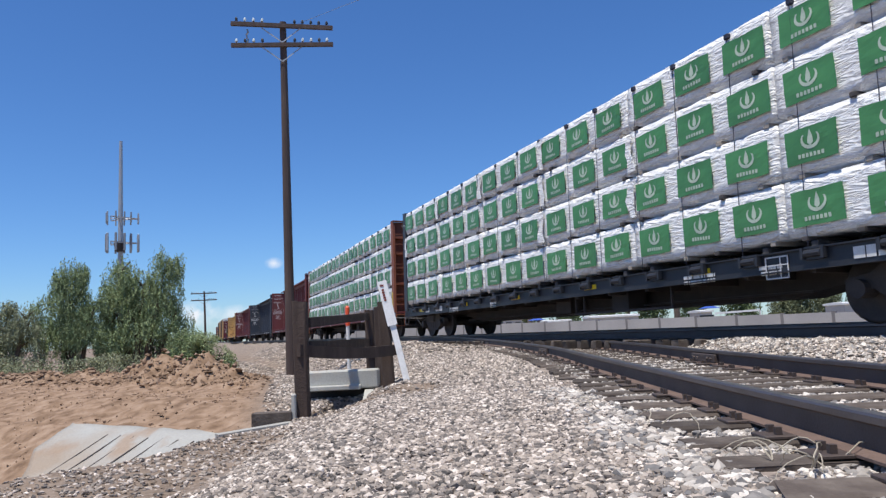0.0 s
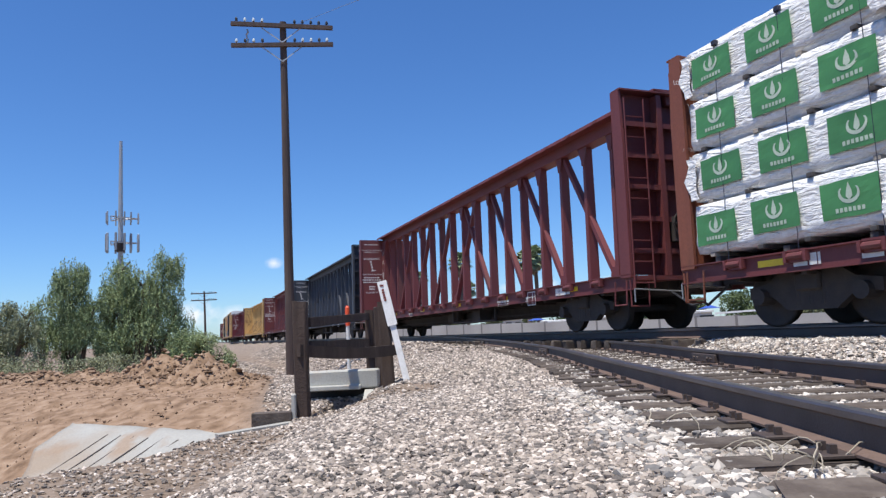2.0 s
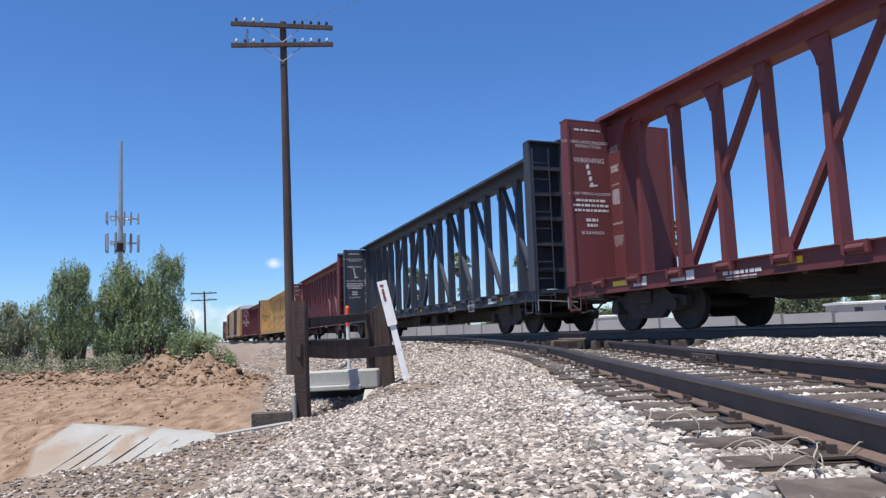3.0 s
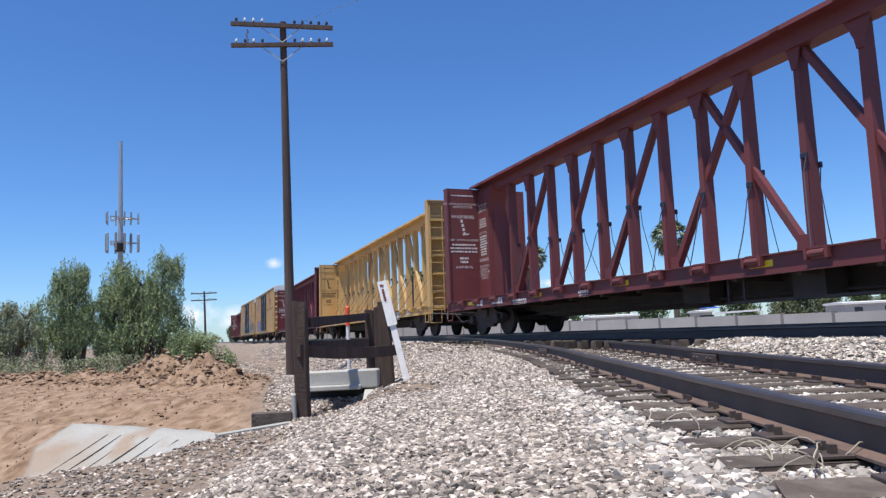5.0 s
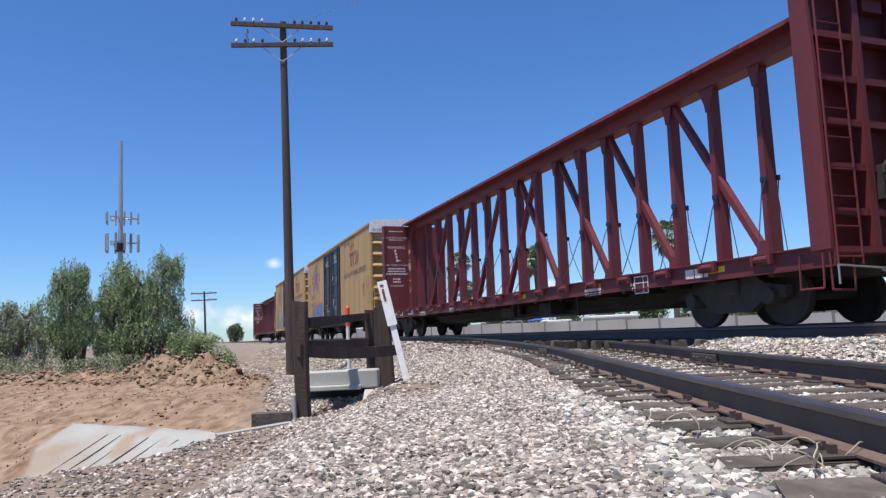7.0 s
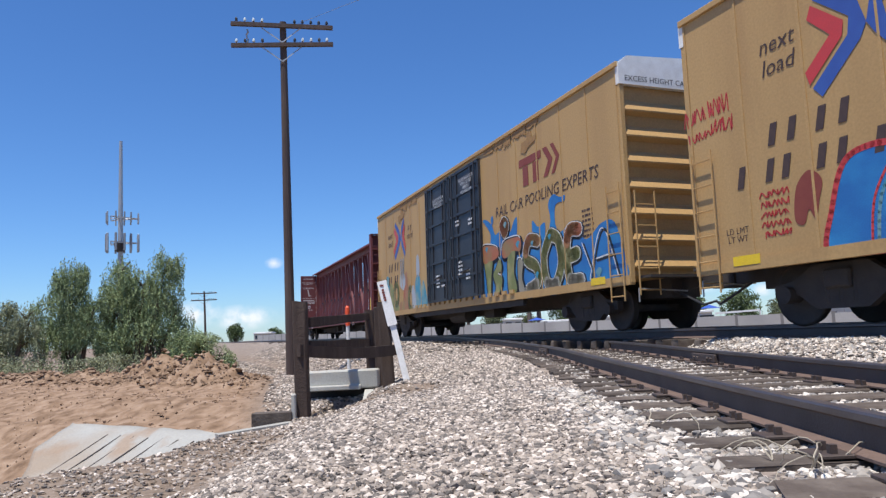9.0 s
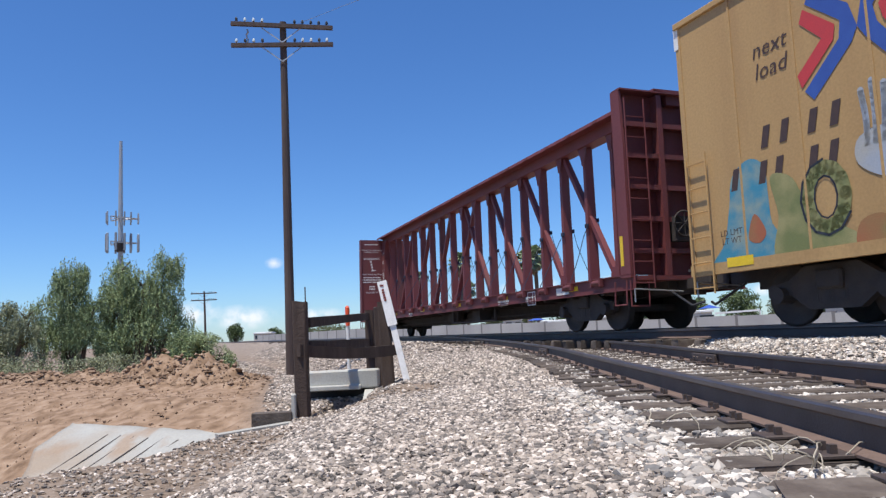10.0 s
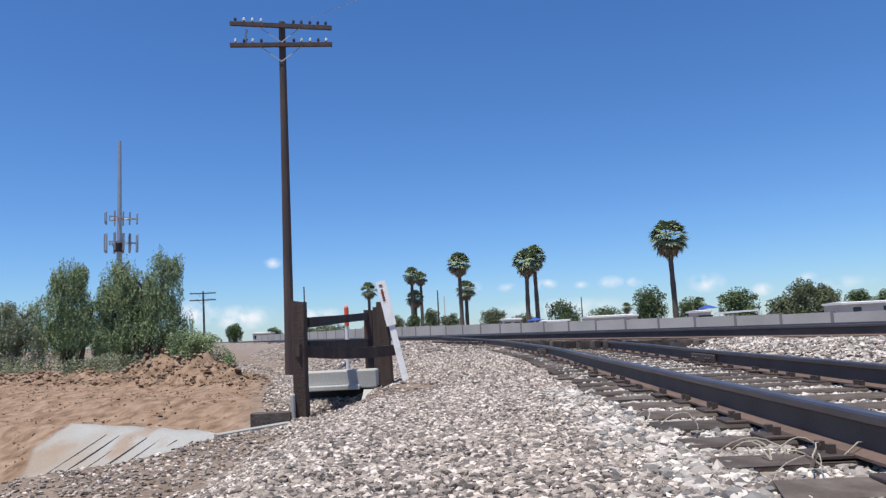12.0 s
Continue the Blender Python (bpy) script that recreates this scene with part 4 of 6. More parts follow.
M["spray_green"] = material("olive_spray_paint", (0.18, 0.20, 0.07), 0.6, 0, (0.36, 0.32, 0.14), 2.2, 0.85, 0.0)
M["spray_haze"] = material("pale_blue_spray_paint", (0.36, 0.40, 0.46), 0.6, 0, (0.42, 0.40, 0.34), 2.0, 0.8, 0.0)
M["spray_pale"] = material("pale_spray_paint", (0.30, 0.27, 0.21), 0.6, 0, (0.22, 0.20, 0.13), 2.5, 0.8, 0.0)


def flat(points, mat, parent, m, name, label=""):
    ob = part(name, Shape().add([(x, y, 0) for x, y in points], [tuple(range(len(points)))]), mat, parent, label)
    ob.matrix_basis = m
    return ob


def stroke(points, w, z, sh, mat=0):
    """A brush line of even width as flat quads with rounded joints."""
    for (a, b), (c, d) in zip(points, points[1:]):
        k = math.hypot(c - a, d - b) or 1
        nx, ny = -(d - b) / k * w / 2, (c - a) / k * w / 2
        sh.add([(a + nx, b + ny, z), (a - nx, b - ny, z), (c - nx, d - ny, z), (c + nx, d + ny, z)], [(0, 1, 2, 3)], mat)
    for a, b in points:
        sh.add([(a + math.cos(t * math.pi / 4) * w / 2, b + math.sin(t * math.pi / 4) * w / 2, z) for t in range(8)], [tuple(range(8))], mat)


def curve_pts(pts, n=6):
    """A smooth line through the points."""
    out = []
    for i in range(len(pts) - 1):
        p = [Vector(pts[max(0, min(len(pts) - 1, j))]) for j in (i - 1, i, i + 1, i + 2)]
        for k in range(n):
            t = k / n
            q = 0.5 * ((2 * p[1]) + (p[2] - p[0]) * t + (2 * p[0] - 5 * p[1] + 4 * p[2] - p[3]) * t * t + (-p[0] + 3 * p[1] - 3 * p[2] + p[3]) * t ** 3)
            out.append((q.x, q.y))
    return out + [tuple(pts[-1])]


def patch(points, z, sh, mat=0, n=5):
    """A filled shape with a smooth closed outline."""
    p = list(points)
    c = curve_pts([p[-1]] + p + [p[0], p[1]], n)[n:-n - 1]
    sh.add([(a, b, z) for a, b in c], [tuple(range(len(c)))], mat)
    return c


def squiggle(cx, cz, w, h, rnd, sh, width=0.03, z=0.0, turns=7):
    """A quick sprayed tag: one looping line."""
    pts = []
    for k in range(turns * 2 + 1):
        t = k / (turns * 2)
        pts.append((cx - w / 2 + w * t + rnd.uniform(-0.08, 0.08) * w, cz + (0.5 if k % 2 else -0.5) * h * rnd.uniform(0.55, 1.0)))
    stroke(curve_pts(pts, 4), width, z, sh)


def graffiti(car, kind):
    """Sprayed pictures in layers of paint, in metres along the car and above the rail."""
    rnd = random.Random(5)
    base = Matrix.Translation((0, -BSIDE - 0.007, 0)) @ NEAR

    def lay(shape, mat, label):
        part("graffiti", shape, M[mat], car, label).matrix_basis = base
    back, line, white, rust, olive, pale, shade = [Shape() for _ in range(7)]
    if kind == "full":
        patch([(1.3, 0.95), (1.65, 1.5), (1.85, 2.05), (2.2, 2.42), (2.7, 2.5), (3.4, 2.3), (4.5, 2.42), (5.2, 2.2), (5.8, 2.35), (6.5, 2.2), (7.3, 2.35), (7.9, 1.95), (8.5, 2.2), (9.0, 2.15), (9.30, 1.4), (9.25, 0.98), (7.6, 0.93), (5.0, 0.93), (2.5, 0.93)], 0.0, back)
        patch([(2.36, 3.24), (2.6, 3.24), (3.0, 3.02), (3.2, 2.72), (3.5, 2.78), (3.95, 2.72), (4.2, 2.68), (4.4, 2.9), (4.6, 2.98), (4.55, 2.5), (4.4, 2.2), (3.2, 2.1), (2.85, 2.4), (2.9, 2.75), (2.65, 3.02)], 0.0015, back, n=3)
        patch([(2.95, 3.22), (3.08, 3.26), (3.1, 3.08), (2.98, 3.04)], 0.0015, back)
        patch([(6.15, 2.1), (6.38, 2.6), (6.30, 3.0), (6.55, 3.2), (6.85, 3.08), (7.1, 3.08), (7.05, 2.95), (6.8, 2.96), (6.62, 2.88), (6.6, 2.5), (6.75, 2.1)], 0.0015, back, n=3)
        patch([(5.5, 2.3), (5.45, 2.75), (5.75, 2.55), (6.1, 2.6), (6.0, 2.2)], 0.0015, back)
        letters = [
            [(3.66, 2.88), (3.80, 2.98), (3.95, 2.86), (3.82, 2.70), (3.66, 2.88)],
            [(5.68, 2.22), (5.20, 2.28), (5.02, 1.85), (5.55, 1.6), (5.62, 1.22), (5.08, 1.06)],
            [(6.34, 2.28), (5.98, 1.8), (6.08, 1.18), (6.48, 1.10), (6.80, 1.55), (6.70, 2.1), (6.34, 2.28)],
            [(7.62, 2.22), (7.20, 2.22), (7.06, 1.7), (7.16, 1.16), (7.62, 1.10)], [(7.15, 1.66), (7.5, 1.7)],
        ]
        for i, pts in enumerate(letters):
            c = curve_pts(pts)
            stroke([(a + 0.03, b - 0.03) for a, b in c], 0.42, 0.003 + 0.0001 * i, line)
            stroke(c, 0.345, 0.005 + 0.0001 * i, white)
            stroke(c, 0.30, 0.0065 + 0.0001 * i, olive)
            for lo, hi, dest, lift in ((1.95, 9, rust, 0.008), (0, 1.18, pale, 0.008)):
                some = [q for q in c if lo <= q[1] < hi]
                if len(some) > 1 and not any(math.hypot(a[0] - b[0], a[1] - b[1]) > 0.35 for a, b in zip(some, some[1:])):
                    stroke(some, 0.295, lift + 0.0001 * i, dest)
        blocks = [
            (olive, [(2.42, 2.05), (2.95, 2.05), (2.85, 1.6), (2.80, 1.25), (2.74, 0.98), (2.58, 1.15), (2.50, 1.6)]),
            (olive, [(3.44, 2.02), (3.56, 1.74), (3.28, 1.62), (3.56, 1.50), (3.46, 1.2), (3.20, 1.02), (2.98, 1.0), (3.14, 1.3), (2.98, 1.60), (3.18, 1.80)]),
            (rust, [(2.20, 2.36), (2.45, 2.50), (3.0, 2.44), (3.35, 2.32), (3.38, 2.12), (3.08, 2.03), (2.75, 2.02), (2.48, 1.98), (2.28, 2.1)]),
            (olive, [(4.0, 2.06), (4.42, 2.12), (4.30, 1.6), (4.46, 1.15), (4.20, 0.98), (3.95, 1.1), (3.92, 1.6)]),
            (rust, [(3.62, 2.2), (3.75, 2.42), (4.2, 2.48), (4.75, 2.42), (4.72, 2.1), (4.3, 2.14), (3.95, 2.02), (3.7, 2.02)]),
            (pale, [(4.58, 1.85), (4.86, 1.8), (4.76, 1.4), (4.9, 1.05), (4.62, 0.98), (4.55, 1.4)]),
        ]
        for i, (dest, pts) in enumerate(blocks):
            c = patch(pts, 0.0085 + 0.0002 * i, dest)
            stroke([(u + 0.025, v - 0.03) for u, v in c + c[:1]], 0.15, 0.004, line)
            stroke(c + c[:1], 0.06, 0.0055, line)
            stroke([(u - 0.05, v + 0.05) for u, v in c[: len(c) * 2 // 3]], 0.03, 0.0075, white)
        for a in ([(8.05, 1.05), (8.45, 1.95), (8.75, 1.95), (9.1, 1.05)], [(8.3, 1.45), (8.9, 1.5)], [(7.8, 1.85), (8.1, 1.3)]):
            stroke(curve_pts(a), 0.06, 0.004, line)
            stroke([(u - 0.07, v + 0.04) for u, v in curve_pts(a)], 0.03, 0.004, white)
        for u, v, w in ((2.6, 2.38, 0.10), (3.88, 2.90, 0.11), (4.6, 2.28, 0.12), (5.4, 2.2, 0.08), (6.3, 2.24, 0.08), (5.6, 1.4, 0.1), (8.35, 1.2, 0.13), (3.5, 2.05, 0.06)):
            patch([(u - w, v), (u, v + w * 0.8), (u + w, v + w * 0.3), (u + w * 0.3, v - w * 0.4), (u + w * 0.2, v - w)], 0.0105, shade, n=2)
        lay(back, "spray_blue", "blue sprayed background")
        lay(line, "black", "black sprayed outlines")
        lay(white, "print", "white sprayed contour lines")
        lay(olive, "spray_green", "olive sprayed letter fill")
        lay(rust, "spray_rust", "rust-brown sprayed letter tops")
        lay(pale, "spray_pale", "pale sprayed letter feet")
        lay(shade, "spray_teal", "pale blue sprayed glints")
    elif kind == "light":
        patch([(-8.85, 0.95), (-8.6, 1.35), (-8.45, 1.9), (-8.35, 2.35), (-8.0, 2.56), (-7.7, 2.4), (-7.66, 1.95), (-7.62, 1.5), (-7.35, 1.0)], 0.0, back)
        patch([(-7.55, 0.95), (-7.5, 1.6), (-7.6, 2.2), (-7.2, 2.1), (-6.9, 1.5), (-6.3, 1.2), (-6.2, 0.95)], 0.002, olive)
        for cx, cz, a, b in ((-6.68, 1.72, 0.30, 0.42), (-4.75, 1.42, 0.26, 0.42)):
            ring = [(cx + a * math.cos(t * 0.5236), cz + b * math.sin(t * 0.5236)) for t in range(13)]
            stroke(ring, 0.20, 0.004, olive)
            stroke([(cx + (u - cx) * 1.36, cz + (v - cz) * 1.25) for u, v in ring[3:12]], 0.035, 0.006, line)
            stroke([(cx + (u - cx) * 0.6, cz + (v - cz) * 0.7) for u, v in ring], 0.025, 0.006, line)
        for k in range(4):
            stroke(curve_pts([(-6.0 + 0.12 * k, 2.25), (-5.98 + 0.13 * k, 2.6), (-6.02 + 0.16 * k, 3.0 + 0.08 * (k % 2))]), 0.09, 0.004, pale)
        patch([(-6.15, 2.05), (-6.1, 2.4), (-5.6, 2.45), (-5.4, 2.1), (-5.7, 1.8)], 0.0035, pale)
        patch([(-5.75, 0.95), (-5.7, 1.6), (-5.55, 2.2), (-5.25, 2.5), (-5.05, 1.9), (-5.1, 1.2), (-5.0, 0.95)], 0.002, rust)
        patch([(-4.15, 0.95), (-4.2, 1.5), (-4.1, 2.1), (-3.7, 2.25), (-3.4, 1.8), (-3.2, 2.0), (-2.9, 1.5), (-2.85, 0.95)], 0.002, back)
        patch([(-4.0, 2.3), (-3.95, 2.9), (-3.7, 2.95), (-3.6, 2.4), (-3.8, 2.15)], 0.002, pale)
        patch([(-6.25, 0.95), (-6.2, 1.3), (-5.85, 1.35), (-5.7, 0.95)], 0.0035, rust)
        patch([(-4.5, 0.95), (-4.6, 1.7), (-4.35, 1.9), (-4.1, 1.3), (-4.15, 0.95)], 0.0045, pale)
        patch([(-8.1, 1.35), (-7.95, 1.7), (-7.75, 1.4), (-7.9, 1.25)], 0.003, rust)
        lay(back, "spray_teal", "hazy teal sprayed figures")
        lay(olive, "spray_green", "olive sprayed rings")
        lay(rust, "spray_rust", "orange sprayed patches")
        lay(pale, "spray_haze", "pale blue sprayed haze")
        lay(line, "black", "thin black sprayed lines")
    else:
        out = patch([(-6.86, 0.98), (-6.75, 1.5), (-6.50, 2.12), (-6.07, 2.26), (-5.5, 2.18), (-5.0, 2.28), (-4.72, 2.2), (-4.42, 2.32), (-4.1, 2.2), (-3.75, 2.35), (-3.46, 2.2), (-3.56, 1.75), (-3.3, 1.3), (-3.30, 0.96), (-4.68, 0.90), (-6.31, 0.90)], 0.0, back)
        stroke(out + [out[0]], 0.085, 0.003, rust)
        for a in ([(-6.2, 1.0), (-6.1, 1.6), (-5.75, 2.15)], [(-5.62, 0.98), (-5.65, 1.5), (-5.5, 2.1)], [(-5.5, 1.3), (-5.1, 1.6), (-5.0, 2.2)], [(-4.95, 0.98), (-4.8, 1.6), (-4.72, 2.15)], [(-4.3, 0.98), (-4.35, 1.6), (-4.1, 2.15)], [(-3.9, 1.0), (-4.0, 1.5), (-3.7, 1.9)]):
            stroke(curve_pts(a), 0.035, 0.003, rust)
            stroke([(u + 0.09, v) for u, v in curve_pts(a)], 0.05, 0.002, shade)
        patch([(-7.35, 1.5), (-7.28, 1.95), (-7.05, 2.15), (-6.85, 1.98), (-6.92, 1.7), (-7.0, 1.45), (-7.1, 1.6), (-7.2, 1.4)], 0.0, line)
        for cx, cz, w, h in ((-9.2, 3.55, 0.55, 0.28), (-9.15, 3.2, 0.5, 0.16), (-8.65, 3.6, 0.45, 0.3), (-8.6, 3.25, 0.5, 0.26)):
            squiggle(cx, cz, w, h, rnd, white, 0.022)
        for k in range(5):
            squiggle(-7.68, 1.95 - 0.15 * k, 0.5, 0.10, rnd, white, 0.022)
        for cx, cz, w, h in ((-3.2, 1.85, 0.25, 0.35), (-2.85, 1.9, 0.25, 0.45)):
            squiggle(cx, cz, w, h, rnd, olive, 0.03, turns=3)
        lay(back, "spray_blue", "blue sprayed block letters")
        lay(shade, "spray_teal", "paler blue sprayed streaks")
        lay(rust, "markred", "dark red sprayed outlines")
        lay(line, "brown", "brown sprayed figure")
        lay(white, "markred", "thin red sprayed tags")
        lay(olive, "spray_green", "pale green sprayed tags")


def box_car(label, kind, seed):
    rnd = random.Random(seed)
    car = thing("box_car", label, "rail car", group="train of freight cars")
    Y = M["boxyellow"]
    body = Shape()
    z0 = 1.02
    outline = [(-BSIDE, z0), (BSIDE, z0), (BSIDE, EAVE - 0.05), (1.3, EAVE + 0.13), (0, EAVE + 0.20), (-1.3, EAVE + 0.13), (-BSIDE, EAVE - 0.05)]
    body.extrude(outline, "x", -BOXH + 0.12, BOXH - 0.12)
    part("body", body, Y, car, "mustard yellow steel body")
    for sy in (-1, 1):
        seam = Shape().bevelled(-0.022, 0.022, min(sy * BSIDE, sy * (BSIDE + 0.014)), max(sy * BSIDE, sy * (BSIDE + 0.014)), z0 + 0.02, EAVE - 0.08, 0.004).mesh("panel_seam", [Y])
        for i in range(17):
            x = -BOXH + 0.1 + i * (2 * BOXH - 0.2) / 16
            if abs(x) > 2.5:
                part("panel_seam", seam, None, car).matrix_basis = pose(x, 0, 0)
        cap = Shape().bevelled(-BOXH, BOXH, min(sy * (BSIDE - 0.05), sy * (BSIDE + 0.05)), max(sy * (BSIDE - 0.05), sy * (BSIDE + 0.05)), EAVE - 0.09, EAVE + 0.02, 0.012)
        part("eave_rail", cap, Y, car)
        sill_ = Shape().box(-BOXH, BOXH, min(sy * (BSIDE - 0.1), sy * (BSIDE + 0.02)), max(sy * (BSIDE - 0.1), sy * (BSIDE + 0.02)), 0.86, 1.04)
        part("side_sill", sill_, Y, car)
        teeth = Shape()
        for i in range(18):
            x = -4.1 + i * 0.48
            teeth.box(x, x + 0.24, min(sy * (BSIDE - 0.02), sy * (BSIDE + 0.06)), max(sy * (BSIDE - 0.02), sy * (BSIDE + 0.06)), 1.03, 1.13)
        part("door_track", teeth, Y, car)
        for d in (-1, 1):
            door = Shape()
            xa, xb = (-0.17, 2.32) if d > 0 else (-2.58, -0.23)
            y0, y1 = sy * (BSIDE - 0.03), sy * (BSIDE + 0.045)
            door.box(xa, xb, min(y0, y1), max(y0, y1), 1.12, EAVE - 0.22)
            dr = part("plug_door", door, M["black"], car, "black steel plug door")
            fr = Shape()
            ya, yb = sy * (BSIDE + 0.04), sy * (BSIDE + 0.085)
            for x in (xa, xb - 0.07, xa + 0.62, xb - 0.69):
                fr.box(x, x + 0.07, min(ya, yb), max(ya, yb), 1.12, EAVE - 0.22)
            for z in (1.12, 1.75, 2.4, 3.05, 3.7, 4.3, EAVE - 0.30):
                fr.box(xa, xb, min(ya, yb), max(ya, yb) - 0.01, z, z + 0.08)
            part("door_frame", fr, M["black"], dr)
            rods = Shape()
            for x in (xa + 0.30, xb - 0.30):
                rods.tube((x, sy * (BSIDE + 0.10), 1.15), (x, sy * (BSIDE + 0.10), EAVE - 0.25), 0.028, n=6)
            rods.tube((xa + 0.9, sy * (BSIDE + 0.11), 1.9), (xa + 1.6, sy * (BSIDE + 0.11), 1.95), 0.03, n=6)
            part("lock_rod", rods, M["black"], dr)
    for e in (-1, 1):
        fold = Shape().extrude([(e * (BOXH - 0.13), 0), (e * (BOXH + 0.015), 0.07), (e * (BOXH + 0.02), 0.10), (e * (BOXH - 0.10), 0.31), (e * (BOXH - 0.13), 0.32)], "y", -1.41, 1.41).mesh("corrugation", [Y])
        for k in range(7):
            part("corrugation", fold, None, car).matrix_basis = pose(0, 0, 1.12 + k * 0.525)
        for sy in (-1, 1):
            post = Shape().bevelled(min(e * (BOXH - 0.14), e * (BOXH + 0.01)), max(e * (BOXH - 0.14), e * (BOXH + 0.01)), min(sy * 1.41, sy * BSIDE), max(sy * 1.41, sy * BSIDE), 0.9, EAVE - 0.05, 0.01)
            part("corner_post", post, Y, car)
        band = Shape().extrude([(-BSIDE - 0.01, EAVE - 0.45), (BSIDE + 0.01, EAVE - 0.45), (BSIDE + 0.01, EAVE - 0.02), (1.3, EAVE + 0.15), (0, EAVE + 0.22), (-1.3, EAVE + 0.15), (-BSIDE - 0.01, EAVE - 0.02)],
                               "x", min(e * (BOXH - 0.10), e * (BOXH + 0.03)), max(e * (BOXH - 0.10), e * (BOXH + 0.03)))
        bd = part("end_band", band, M["white"], car, "white end band")
        if e > 0:
            glyphs("EXCESS HEIGHT CAR", 0.165, Matrix.Translation((BOXH + 0.036, -0.62, EAVE - 0.33)) @ INNER, M["black"], car)
        ladder(car, e * (BOXH - 0.35), -BSIDE - 0.07, 0.55, 2.9, 0.46, "x", Y)
        ladder(car, e * (BOXH + 0.10), -1.15, 0.65, 2.7, 0.46, "y", Y)
        plat = Shape().box(min(e * BOXH, e * (BOXH + 0.35)), max(e * BOXH, e * (BOXH + 0.35)), -1.3, 1.3, 0.98, 1.03)
        part("end_platform", plat, M["under"], car)
        part("reflector", Shape().box(e * 8.3 - 0.27, e * 8.3 + 0.27, -BSIDE - 0.027, -BSIDE - 0.021, 0.94, 1.09), M["reflector"], car)
    peel = Shape()
    for x, end in ((-5.9, -2.65), (2.65, 6.0)):
        while x < end:
            w = rnd.uniform(0.3, 0.8)
            d = rnd.uniform(0.14, 0.42)
            top = EAVE - 0.085
            pts = [(x, top), (x + w, top)] + [(x + w * (1 - k / 5), top - d * rnd.uniform(0.6, 1.0)) for k in range(6)]
            peel.add([(a, -BSIDE - 0.017, b) for a, b in pts], [tuple(range(len(pts)))])
            x += w + rnd.uniform(0.0, 0.12)
    for cx in (-5.75, 5.45):
        pts = [(-0.45, -0.12), (-0.4, 0.1), (-0.1, 0.12), (-0.05, 0.32), (0.12, 0.3), (0.2, 0.1), (0.42, 0.16), (0.4, 0.0), (0.0, -0.08), (-0.2, -0.2)]
        peel.add([(cx + a, -BSIDE - 0.017, 4.72 + b) for a, b in pts], [tuple(range(len(pts)))])
    part("peeled_paint", peel, M["peel"], car, "brown ragged peeled strip under the eave")
    under = Shape()
    under.box(-BOXH + 0.3, BOXH - 0.3, -0.35, 0.35, 0.62, 1.03)
    under.box(-4.6, 4.6, -1.45, -1.35, 0.70, 0.9)
    under.tube((-2.0, -0.8, 0.62), (-0.6, -0.8, 0.62), 0.22, n=12)
    under.box(0.8, 1.5, -0.9, -0.5, 0.5, 0.95)
    part("underframe", under, M["under"], car)
    add_truck(car, -7.1)
    add_truck(car, 7.1)
    add_coupler(car, BOXH, 10.33)
    on = -BSIDE - 0.004

    def at(x, z, lift=0.0):
        return Matrix.Translation((x, on - 0.001 - lift, z)) @ NEAR
    # rear half: two facing arrows in blue and red, slogan, reporting marks as slanted bars
    cx, cz = -6.05, 3.88
    for mirror in (1, -1):
        tail = 1.0 if mirror > 0 else 0.72
        for pts, mat in (([(-0.68 * tail, 0.62), (-0.58 * tail, 0.78), (-0.02, 0.34), (0.08, -0.02), (-0.02, -0.20), (-0.66 * tail, -0.78), (-0.80 * tail, -0.62), (-0.20, -0.08), (-0.16, 0.16)], "markblue"),
                         ([(-0.80 * tail, 0.38), (-0.72 * tail, 0.56), (-0.24, 0.14), (-0.28, -0.06), (-0.84 * tail, -0.56), (-0.90 * tail, -0.36), (-0.46, 0.03)], "markred")):
            flat([(u * mirror + (0.0 if mirror > 0 else 0.16), v) for u, v in pts][::mirror], M[mat], car, at(cx, cz, 0.003 + 0.002 * (mat == "markred") + 0.004 * (mirror < 0)), "painted_mark")
    glyphs("next\nload", 0.36, at(-7.42, 4.0, 0.003), M["darkprint"], car, slant=0.2)
    glyphs("any\nroad", 0.36, at(-4.72, 4.02, 0.003), M["darkprint"], car, slant=0.2)
    for chars, z, h in (((-7.62, -7.27, -6.78, -6.42), 2.66, 0.33), ((-8.28, -7.72, -7.42, -6.82, -6.50, -5.95), 2.13, 0.34)):
        for x in chars:
            flat([(-0.10, 0), (0.03, 0), (0.11, h), (-0.02, h)], M["darkprint"], car, at(x, z, 0.003), "reporting_mark")
    glyphs("LD LMT\nLT WT", 0.14, at(-8.45, 1.42, 0.003), M["darkprint"], car)
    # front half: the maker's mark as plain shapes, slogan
    for pts in ([(-1.0, 0.36), (0.2, 0.36), (0.2, 0.16), (-1.0, 0.16)], [(-0.8, 0.14), (-0.5, 0.14), (-0.5, -0.36), (-0.8, -0.36)], [(-0.25, 0.14), (0.05, 0.14), (0.05, -0.36), (-0.25, -0.36)],
                [(0.28, 0.36), (0.50, 0.36), (0.78, 0.0), (0.50, -0.36), (0.28, -0.36), (0.56, 0.0)], [(0.68, 0.36), (0.84, 0.36), (1.10, 0.0), (0.84, -0.36), (0.68, -0.36), (0.94, 0.0)]):
        flat(pts, M["brown"], car, at(5.85, 4.05, 0.003), "painted_mark")
    glyphs("RAIL CAR POOLING EXPERTS", 0.40, at(5.9, 3.30, 0.003), M["darkprint"], car, slant=0.12)
    glyphs("CLOSE AND LOCK\nBOTH DOORS\nBEFORE\nMOVING CAR", 0.14, Matrix.Translation((1.35, -BSIDE - 0.092, 4.55)) @ NEAR, M["print"], car)
